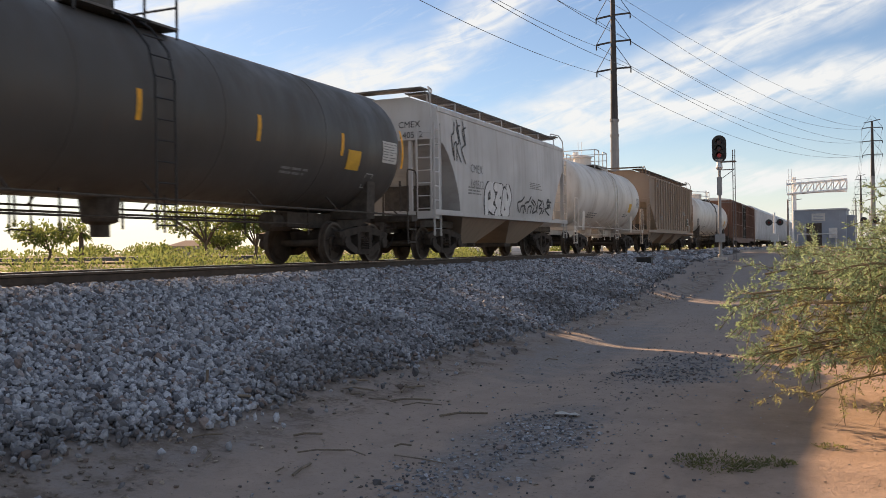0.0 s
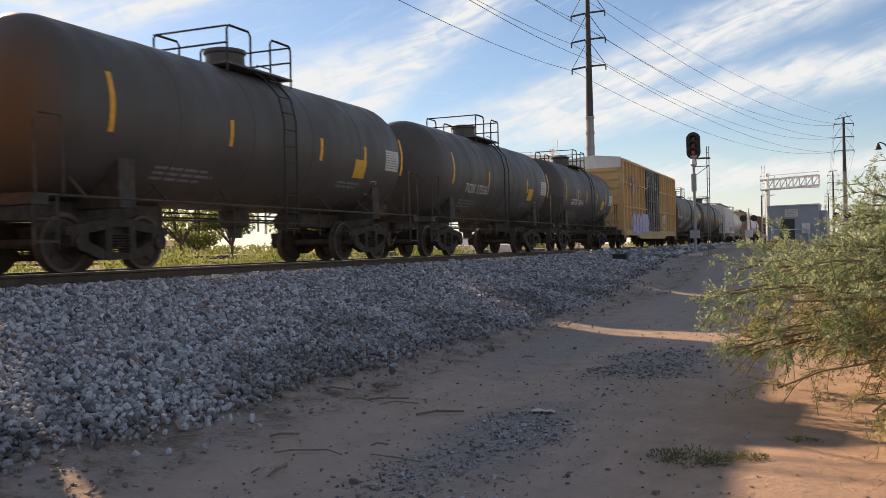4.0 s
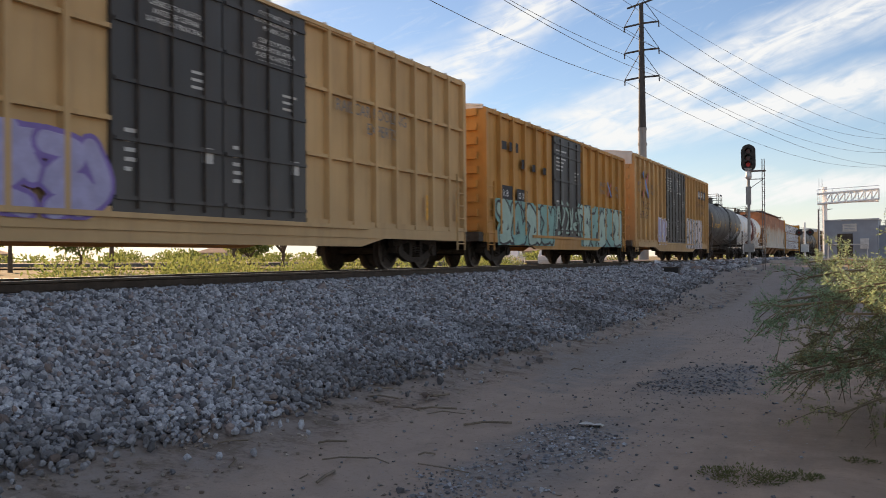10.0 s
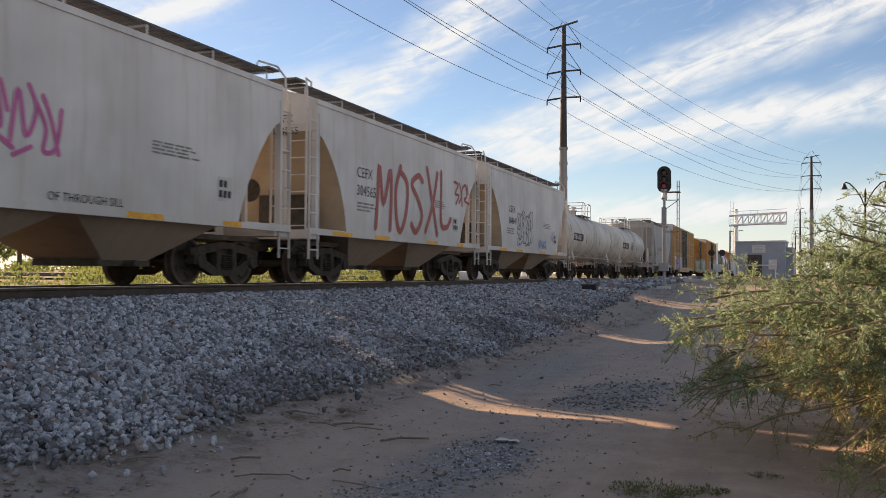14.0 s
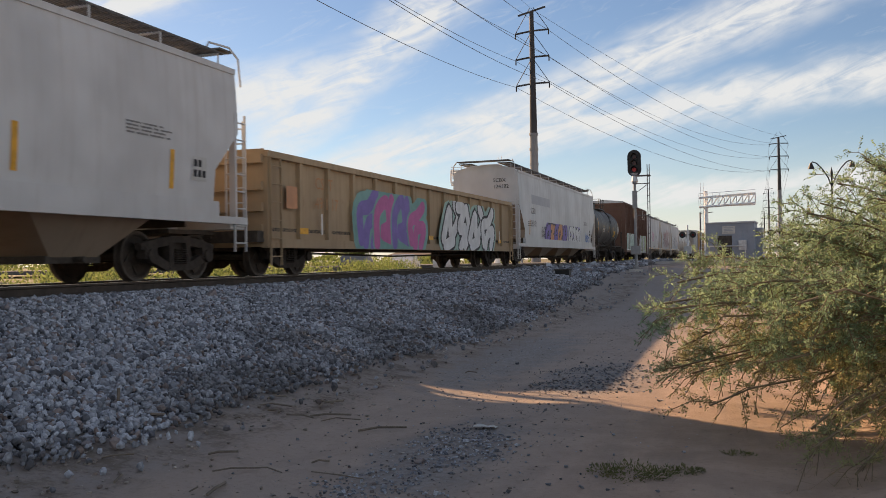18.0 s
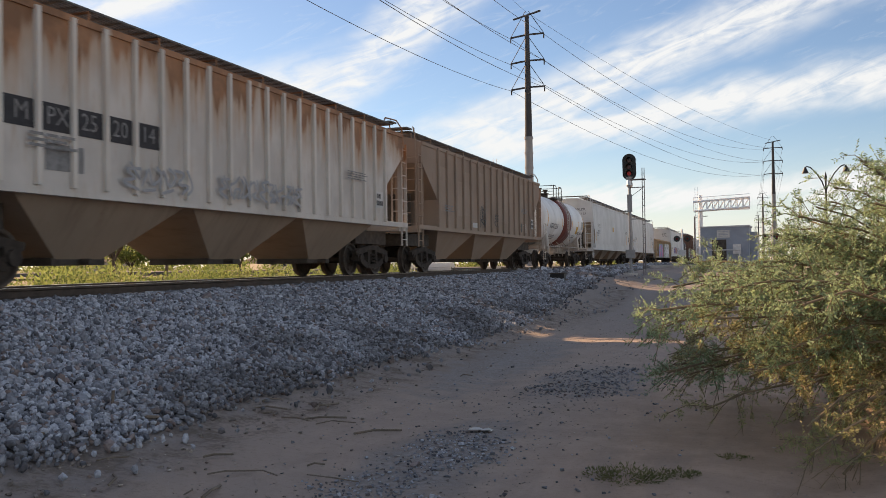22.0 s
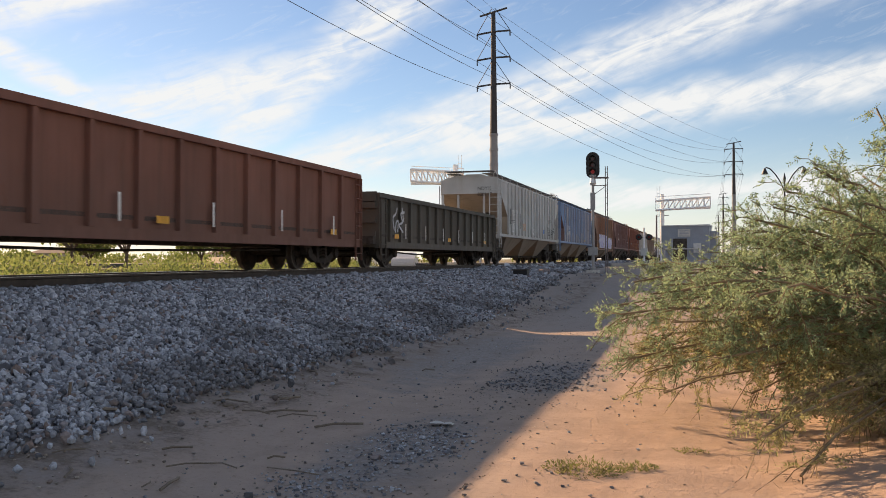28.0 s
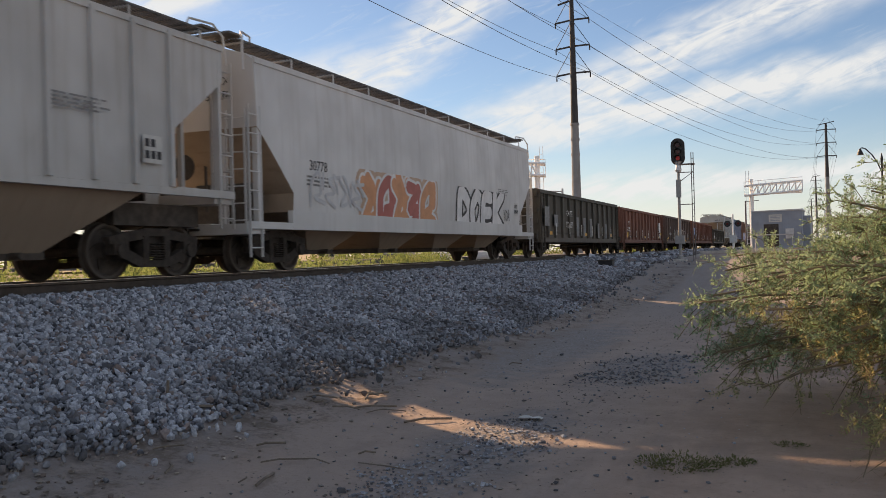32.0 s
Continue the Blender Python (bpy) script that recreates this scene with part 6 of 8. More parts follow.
tank_car(200.3, 185.4, "tank_black", "black tank car with yellow lettering and pale tags", marks=(("UTLX 668538", -5.95, 2.16, 0.28, M_letterY),), strip_y=(-6.85, -3.55, -1.25, 1.15, 3.65, 6.84),
         art=((1.0, 1.4, 1.8, 0.6, 4, None, "silver", 51, True), (4.0, 1.4, 1.6, 0.8, 3, None, "silver", 52, True)))
boxcar(183.6, 164.5, "yellow", "tall yellow boxcar with dark double doors and white graffiti", roof_coat="roofwhite", posts=22, door=(-2.7, 2.1), rails=False,
       marks=(("TB OX", -8.0, 2.46, 0.34, M_letterK), ("6 70 66 7", -8.5, 2.02, 0.34, M_letterK), ("next", -8.95, 3.5, 0.24, M_letterG), ("load", -8.95, 3.2, 0.24, M_letterG), ("any", -6.3, 3.5, 0.24, M_letterG), ("road", -6.3, 3.2, 0.24, M_letterG),
              ("Railcar Pooling", 5.55, 3.2, 0.30, M_letterK), ("Experts", 6.6, 2.75, 0.30, M_letterK)),
       patches=((5.9, 8.5, 3.7, 4.2, M_letterK, "black name panel"), (6.15, 6.7, 3.8, 4.1, M_pwhite, "pale mark"), (6.9, 7.4, 3.8, 4.1, M_pwhite, "pale mark"), (7.6, 8.2, 3.8, 4.1, M_pwhite, "pale mark")),
       cross=((-7.36, 3.6, 0.55),), art=((-5.0, 0.85, 2.0, 1.3, 3, "lilac", "white", 61, False), (2.6, 0.72, 4.4, 1.62, 4, "palelilac", "black", 62, False)))
boxcar(162.8, 147.8, "orange", "orange-yellow boxcar with a dark sliding door and teal graffiti", height=4.62, posts=16, door=(-1.7, 1.3), double=False, rails=False,
       marks=(("R B", -6.28, 2.04, 0.2, M_letterW), ("3 6", -6.22, 1.70, 0.2, M_letterW), ("O X", -5.05, 2.02, 0.2, M_letterW), ("794", -5.0, 1.68, 0.2, M_letterW), ("next", 3.75, 3.02, 0.24, M_letterG), ("load", 3.75, 2.72, 0.24, M_letterG), ("any", 6.0, 2.98, 0.24, M_letterG), ("road", 6.0, 2.68, 0.24, M_letterG)), cross=((5.1, 2.95, 0.28),),
       patches=((-6.4, -5.45, 1.6, 2.36, M_letterK, "black number panel"), (-5.16, -4.3, 1.6, 2.32, M_letterK, "black number panel"))
       + tuple((a, b, c, d, M_letterK, "dark painted block") for a, b, c, d in ((-6.4, -5.95, 3.4, 3.64), (-5.73, -5.52, 3.4, 3.66), (-5.22, -5.02, 3.4, 3.68), (-4.74, -4.35, 2.95, 3.24), (-3.81, -3.42, 2.95, 3.16), (-2.81, -2.42, 2.94, 3.16))),
       art=((-6.6, 0.66, 4.6, 1.25, 4, ("mint", "teal"), "black", 71, False), (-1.5, 0.95, 2.6, 1.2, 3, None, "mint", 72, True), (1.35, 0.68, 5.4, 1.45, 5, ("mint", "teal"), "black", 73, False)))
NOTICES = [(w, y, z, 0.085) for w, y, z in (("CIERRE ESTA PUERTA", -1.68, 4.09), ("ANTES DE CERRAR", -1.6, 3.96), ("LA PUERTA PRINCIPAL", -1.72, 3.83), ("CLOSE AND LOCK", 0.95, 4.56), ("BOTH DOORS BEFORE", 0.84, 4.43),
           ("MOVING CAR", 1.08, 4.30), ("CIERRE Y PONGA", 0.95, 4.08), ("EL SEGURO EN AMBAS", 0.80, 3.95), ("PUERTAS ANTES DE", 0.88, 3.82), ("MOVER EL CARRO", 0.95, 3.69))]
boxcar(146.4, 127.2, "yellowpale", "tall faded yellow boxcar with dark doors and purple graffiti", roof_coat="roofwhite", posts=22, door=(-2.4, 2.4),
       marks=(("RAILCAR POOLING", 3.4, 3.25, 0.24, M_letterG), ("EXPERTS", 4.6, 2.9, 0.24, M_letterG)), cross=((-6.4, 3.6, 0.5),), notices=NOTICES,
       art=((-9.0, 0.85, 6.4, 1.15, 6, "lilac", "purple", 81, False),))
hopper_car(125.8, 113.9, "greydark", "mid grey two-bay covered hopper with dust and stains", bays=2, bulge=0.14, cut=1.7, cut_z=4.0, step=1.7, eave=4.2, crown=4.5, sill=1.3, sill_h=0.35,
           marks=(("NAHX  320104", -3.3, 2.23, 0.28, M_letterK),), end_coat="greydark", strips=(-4.1,))
tank_car(111.4, 99.0, "tank_grimy", "grimy white tank car with rust-brown streaks", frame_coat=P["tank_grimy"], top_box=False, zc=2.25, rad=1.30, stripes=4, placards=False, strip_mat=M_rust,
         plate=(-4.15, -1.85, 1.98, 2.36), marks=(("TCBX 260316", -4.06, 2.06, 0.22, M_letterW),), art=((-0.9, 1.9, 0.9, 0.6, 3, None, "black", 91, True), (2.2, 1.9, 2.4, 0.6, 5, None, "silver", 92, True)))
tank_car(97.7, 85.0, "tank_grimy", "grimy white tank car with a railed platform", frame_coat=P["tank_grimy"], top_box=False, zc=2.25, rad=1.30, stripes=4, placards=False, strip_mat=M_rust,
         plate=(-4.95, -2.65, 1.98, 2.36), marks=(("TCBX 260003", -4.86, 2.06, 0.22, M_letterW),))
CEM = dict(bays=2, bulge=0.08, cut=1.55, cut_z=3.43, eave=4.1, crown=4.4, sill=1.22, sill_h=0.12, round_cut=True, bay_coat="tan", end_coat="dust")
hopper_car(83.5, 71.9, "cement", "dusty white cement hopper with black graffiti", marks=(("CEFX", -3.55, 2.6, 0.26, M_letterK), ("304641", -3.55, 2.16, 0.26, M_letterK)), end_marks=("CEFX", "304641"),
           art=((-2.35, 1.35, 2.1, 1.4, 5, "silver", "black", 101, False), (0.9, 1.3, 1.3, 0.4, 3, None, "blue", 102, True), (2.9, 1.7, 0.7, 0.5, 3, None, "lilac", 103, True)), **CEM)
hopper_car(70.4, 59.3, "cement", "dusty white cement hopper with large red tag letters", marks=(("CEFX", -3.55, 2.6, 0.26, M_letterK), ("304565", -3.55, 2.16, 0.26, M_letterK)), end_marks=("CEFX", "304565"),
           art=((-2.5, 1.25, 5.7, 2.15, 6, None, "tagred", 111, True), (3.3, 2.4, 1.4, 0.8, 2, None, "tagred", 112, True)), **CEM)
hopper_car(57.9, 46.4, "cement", "dusty white cement hopper with small red scribbles", marks=(("CEFX", -3.55, 2.6, 0.26, M_letterK), ("304632", -3.55, 2.16, 0.26, M_letterK), ("OF THROUGH SILL", -0.6, 1.27, 0.13, M_letterK)), end_marks=("CEFX", "304632"),
           art=((-1.75, 1.75, 1.4, 1.1, 3, None, "pink", 121, True), (-4.0, 1.8, 0.6, 0.5, 2, None, "black", 122, True)), **CEM)
boxcar(45.0, 30.0, "brown", "tall brown boxcar with pale squares and green-white graffiti", height=4.85, posts=20, door=(-1.5, 1.5), door_coat="brown", rails=False,
       patches=((4.2, 4.9, 3.7, 4.5, M_letterW, "blank pale square"), (5.7, 6.2, 3.7, 4.35, M_letterW, "blank pale square")),
       marks=(("LAST", 5.75, 1.05, 0.13, M_letterK), ("BREATH", 5.72, 0.86, 0.13, M_letterK)),
       art=((-6.5, 0.9, 4.6, 1.3, 5, "mint", "white", 131, False), (2.0, 0.72, 4.4, 1.45, 4, ("silver", "green"), "smoke", 132, False)))
tank_car(28.6, 17.6, "tank_black", "short black tank car with a yellow strip and pale stencils", marks=(("TILX", -2.6, 2.1, 0.24, M_letterW),), rad=1.40, zc=2.45)
hopper_car(15.9, -3.4, "pellet", "long pale grey covered hopper with purple and orange graffiti", bays=4, bulge=0.10, eave=4.18, crown=4.5, cut=1.1, cut_z=2.7, step=1.6, sill=1.25, sill_h=0.4, bay_coat="tan", end_marks=("SCBX", "124182"),
           marks=(("WE CANT", -5.2, 1.72, 0.13, M_letterK), ("EVEN USE", -5.2, 1.54, 0.13, M_letterK), ("OUR HAMMER", -5.2, 1.36, 0.13, M_letterK), ("SCBX", -7.55, 2.39, 0.28, M_letterG), ("124182", -7.6, 1.82, 0.28, M_letterG)),
           strips=(-7.68,), patches=((-7.33, -3.44, 2.86, 3.28, M_ghost, "faded painted-over panel"),),
           art=((-4.2, 0.9, 4.9, 1.15, 5, ("purple", "orange"), "black", 141, False), (1.6, 0.9, 3.0, 1.15, 3, "white", "black", 142, False), (6.4, 0.95, 1.6, 0.85, 3, None, "blue", 143, True)))
gondola(-4.8, -25.0, "gontan", "tan rusty gondola with purple, teal and white graffiti", posts=15, height=2.62, load=False,
        marks=(("CS  T", -7.95, 2.02, 0.28, M_tagorange), ("49 1 17", -7.95, 1.55, 0.28, M_tagorange)), patches=((-9.3, -8.8, 1.5, 2.0, GRAF["orange"], "small orange placard"),),
        art=((-5.6, 0.66, 4.8, 1.5, 4, ("purple", "pink"), "teal", 151, False), (1.15, 0.66, 5.8, 1.6, 4, "white", "black", 152, False)))
PEL = dict(bays=4, bulge=0.12, eave=4.15, crown=4.48, cut=0.8, cut_z=2.9, step=2.1, sill=1.5, sill_h=0.42, bay_coat="tan")
hopper_car(-26.1, -44.8, "pellet", "long pale grey covered hopper, clean with orange strips", marks=(("921475", -7.35, 2.21, 0.25, M_letterK),), strips=(-8.2, -5.8, 3.6, 7.2), end_marks=("WLPX", "921475"), **PEL)
hopper_car(-46.2, -65.7, "pellet", "long pale grey covered hopper with black arrow tag", marks=(("WLPX", -7.9, 2.62, 0.25, M_letterG), ("921121", -7.9, 2.2, 0.25, M_letterK)), strips=(-8.4, 7.2), end_marks=("WLPX", "921121"),
           patches=((-1.0, -0.4, 2.5, 2.85, M_placard, "small yellow label"),), art=((-2.6, 1.15, 2.4, 0.24, 5, None, "black", 161, True),), **PEL)
tank_car(-68.1, -80.2, "tank_clean", "white acid tank car with an oxide red band", band=2.3, rad=1.40, zc=2.60, top_box=False, frame_coat=P["tank_grimy"], strip_y=(-5.0, -1.2, 1.7, 3.6, 5.4),
         marks=(("RCRX 2243", -4.3, 2.1, 0.28, M_letterK), ("HYDROCHLORIC ACID", 3.3, 1.95, 0.17, M_letterK)))
hopper_car(-81.8, -98.6, "ribbrown", "dusty brown ribbed covered hopper with faded bands", ribs=16, fades=BROWN_FADES, bay_coat="ribbrown", end_coat="ribbrown", **RIB,
           art=((-2.2, 1.6, 0.8, 0.9, 2, None, "black", 171, True), (-0.2, 1.7, 0.6, 0.6, 2, None, "black", 172, True)), patches=((-3.0, -2.3, 1.62, 1.8, M_pwhite, "white label"), (5.0, 5.5, 1.65, 2.05, M_pwhite, "white data panel"), (4.3, 4.7, 1.65, 2.05, M_black, "black data panel")))
hopper_car(-100.2, -117.0, "ribwhite", "white ribbed covered hopper with heavy rust streaks", ribs=20, inset=True, bay_coat="tan", rib_coat="ribpale", **RIB,
           patches=((-6.8, -3.15, 2.33, 2.75, M_letterK, "black number panel"), (-6.0, -5.2, 1.75, 2.15, M_letterG, "grey data panel")),
           marks=tuple((w, -6.72 + 0.726 * i + (0.1 if i == 0 else 0.0), 2.43, 0.27, M_letterG) for i, w in enumerate(("M", "PX", "25", "20", "14"))), art=((-4.4, 1.55, 2.0, 0.5, 4, None, "smoke", 182, True), (-1.6, 1.6, 3.4, 0.5, 9, None, "smoke", 181, True)))
hopper_car(-118.6, -134.6, "ribred", "oxide red ribbed covered hopper with white strips", ribs=15, bay_coat="darkbay", end_coat="gondark", **RIB,
           patches=((-4.4, -3.9, 2.4, 2.75, M_pwhite, "white label"), (-6.2, -5.5, 1.85, 2.0, M_placard, "yellow label"), (-5.2, -4.7, 1.7, 2.0, M_letterG, "grey data panel"), (-4.1, -3.5, 1.6, 2.0, M_letterG, "grey data panel"), (6.0, 6.3, 1.8, 2.4, M_pwhite, "white sheet")),
           strips=(-4.57, -2.68, 0.89, 2.6, 4.3))
hopper_car(-136.4, -153.0, "ribpurple", "faded maroon ribbed covered hopper with white lettering", ribs=16, bay_coat="darkbay", end_coat="darkbay", **RIB, end_marks=("ITFX", "366242"),
           marks=(("IT FX", -5.0, 2.75, 0.30, M_letterW), ("366242", -5.05, 2.31, 0.30, M_letterW)), patches=((-6.6, -6.05, 1.9, 2.15, M_placard, "yellow label"),))
hopper_car(-154.6, -170.2, "ribrust", "rusty brown ribbed covered hopper with lilac graffiti", ribs=15, fades=RUST_FADES, bay_coat="tan", end_coat="gondark", sill=1.2, sill_h=0.1, cut=1.5, cut_z=3.6, step=2.4, eave=4.25, crown=4.5,
           art=((-5.0, 1.3, 6.0, 1.2, 6, "lilac", "white", 191, False), (1.9, 1.3, 3.6, 1.0, 4, "lilac", "white", 192, False)), patches=((-6.0, -5.4, 1.3, 1.6, M_placard, "yellow label"), (6.4, 6.9, 1.5, 1.8, M_placard, "yellow label")), end_marks=("LAHX", "23248"))
hopper_car(-171.8, -189.2, "ribblue", "faded blue ribbed covered hopper with white lettering", ribs=17, bay_coat="tan", end_coat="ribpurple", rib_coat="riblilac", fades=BLUE_FADES, **RIB, end_marks=("DFOX", "475198"),
           marks=(("DF OX", -6.34, 2.36, 0.28, M_letterW), ("47 51 98", -6.33, 1.98, 0.28, M_letterW)), patches=((3.4, 4.0, 1.65, 1.8, M_placard, "yellow label"), (6.4, 6.8, 1.6, 1.85, M_placard, "yellow label"), (-7.0, -6.7, 1.7, 1.95, M_placard, "yellow label"), (4.6, 5.1, 1.65, 2.0, M_letterG, "grey data panel")))
hopper_car(-190.5, -207.5, "ribgrey", "grey ribbed covered hopper with small graffiti crowns", ribs=17, bay_coat="tan", end_coat="tan", **RIB, end_marks=("NDYX", "820117"),
           marks=(("ND", -6.3, 2.5, 0.30, M_letterW), ("YX", -5.5, 2.52, 0.30, M_letterW)), patches=((-6.5, -5.9, 2.05, 2.85, M_letterG, "grey number panel"), (-4.5, -3.8, 1.9, 2.7, M_letterG, "grey number panel"), (3.0, 3.6, 1.8, 2.05, GRAF["blue"], "blue sprayed patch")),
           art=((-6.4, 1.6, 0.7, 0.6, 2, None, "white", 201, True), (-3.6, 1.75, 0.8, 0.5, 3, None, "orange", 204, True), (-1.0, 1.6, 0.7, 0.5, 2, None, "white", 202, True), (4.2, 1.65, 0.7, 0.6, 2, None, "black", 203, True), (5.4, 1.6, 0.7, 0.5, 2, None, "black", 205, True)))
gondola(-208.9, -224.4, "gonblack", "low black gondola with dark load", height=2.25, posts=16, load=True, art=((-6.5, 1.1, 1.0, 0.9, 2, None, "silver", 206, True),))
gondola(-225.9, -245.7, "gonred", "red oxide gondola with a blue number panel", height=2.66, posts=16, load=True,
        patches=((-8.2, -6.9, 1.45, 2.1, GRAF["blue"], "faded blue number panel"),), marks=(("MP", -7.9, 1.83, 0.2, M_letterW), ("651033", -8.15, 1.5, 0.2, M_letterW)),
        art=((-9.6, 1.4, 1.0, 0.8, 3, None, "silver", 211, True), (-6.4, 1.0, 0.5, 1.0, 2, None, "silver", 212, True)))
gondola(-247.2, -263.8, "gondark", "dark brown gondola heaped with scrap, pale block graffiti", height=2.66, posts=14, load=True,
        marks=(("MP", -5.6, 1.72, 0.2, M_letterW), ("641474", -5.84, 1.24, 0.22, M_letterW)),
        art=((-1.4, 0.64, 5.7, 1.15, 6, None, "chalk", 221, True), (-3.6, 0.9, 1.9, 0.9, 2, None, "chalk", 222, True)),
        patches=((-7.6, -7.17, 0.78, 0.98, M_placard, "yellow label"), (1.44, 1.93, 0.8, 0.95, M_placard, "yellow label"), (4.4, 4.9, 0.76, 0.9, M_placard, "yellow label"), (6.06, 6.54, 1.18, 1.52, M_pwhite, "white data panel"), (6.12, 6.28, 1.24, 1.46, M_letterK, "dark square"), (6.33, 6.48, 1.24, 1.46, M_letterK, "dark square")))
gondola(-265.2, -281.4, "gonred", "maroon gondola with white lettering", height=2.62, posts=14, load=True,
        marks=(("MP", -6.15, 1.7, 0.26, M_letterW), ("640902", -6.58, 1.33, 0.26, M_letterW)), patches=((-6.6, -6.1, 1.02, 1.25, M_placard, "yellow label"), (5.92, 6.33, 1.49, 2.05, M_letterG, "pale sprayed patch"), (6.40, 7.0, 1.37, 2.09, M_letterW, "white shield-shaped mark"), (7.02, 7.45, 1.16, 1.36, M_placard, "yellow label"), (6.46, 6.94, 0.97, 1.26, M_pwhite, "white data panel"), (6.5, 6.68, 1.02, 1.21, M_letterK, "dark square"), (6.73, 6.9, 1.02, 1.21, M_letterK, "dark square")))
gondola(-282.7, -298.9, "gonblack", "black gondola with white lettering and worn grey patches", height=2.68, posts=14, load=True,
        marks=(("CH TT", -3.8, 1.79, 0.26, M_letterW), ("722 637", -3.92, 1.29, 0.26, M_letterW)),
        patches=((-7.6, -6.7, 1.3, 2.1, M_letterG, "worn grey patch"), (-5.9, -5.3, 1.3, 1.8, M_letterG, "worn grey patch"), (-1.9, -1.4, 0.9, 1.8, M_letterG, "worn grey patch"), (-0.5, 0.0, 0.9, 1.8, M_letterG, "worn grey patch"), (0.9, 1.4, 0.9, 1.8, M_letterG, "worn grey patch"), (2.7, 3.1, 0.85, 1.6, M_letterG, "worn grey patch"), (4.6, 5.0, 0.85, 1.6, M_letterG, "worn grey patch")))
hopper_car(-300.2, -318.9, "pellet", "long pale grey covered hopper with orange and black graffiti", bays=4, bulge=0.10, eave=4.15, crown=4.48, cut=1.35, cut_z=2.84, step=1.6, sill=1.25, sill_h=0.4, bay_coat="tan", end_marks=("SHPX", "30778"),
           marks=(("30778", -7.4, 2.14, 0.22, M_letterK),), sill_mat=P["pellet"],
           art=((-7.4, 1.3, 2.6, 0.8, 4, None, "silver", 231, True), (-4.85, 0.95, 4.4, 1.35, 5, ("orange", "red"), "white", 232, False), (1.5, 0.92, 4.5, 1.35, 5, "white", "black", 233, False), (6.0, 1.35, 0.7, 0.42, 3, None, "black", 234, True)))
hopper_car(-320.0, -337.0, "ribgrey", "grey ribbed covered hopper with dusty bays", ribs=17, bay_coat="tan", **RIB)


def finish_letters():
    """Turn the stencilled characters into flat meshes laid on the car sides."""
    dg = bpy.context.evaluated_depsgraph_get()
    for ob, car, xf, mat, y, z, squash in LETTERS:
        me = bpy.data.meshes.new_from_object(ob.evaluated_get(dg))
        for v in me.vertices:
            a, b = v.co.x * squash, v.co.y
            v.co = (y + a, xf, z + b) if isinstance(xf, float) else (xf(z + b) + 0.008, y + a, z + b)
        me.materials.clear()
        me.materials.append(mat)
        cu = ob.data
        bpy.data.objects.remove(ob)
        bpy.data.curves.remove(cu)
        share("lettering", me, car, "stencilled car lettering")


finish_letters()


# ---- beside the track ----
def leaves(rng, centres, axes, length, width):
    """Small leaf blades at the centres, each turned along its axis with a random roll: vertices and faces."""
    n = len(centres)
    ax = axes / (np.linalg.norm(axes, axis=1, keepdims=True) + 1e-9)
    rnd = rng.normal(size=(n, 3))
    sd = np.cross(ax, rnd)
    sd /= np.linalg.norm(sd, axis=1, keepdims=True) + 1e-9
    ln = (length * rng.uniform(0.6, 1.3, n))[:, None]
    wd = (width * rng.uniform(0.6, 1.3, n))[:, None]
    v = np.stack([centres - sd * wd * 0.3, centres + ax * ln * 0.5 - sd * wd, centres + ax * ln, centres + ax * ln * 0.5 + sd * wd], 1).reshape(-1, 3)
    f = np.arange(4 * n).reshape(-1, 4)
    return v, f


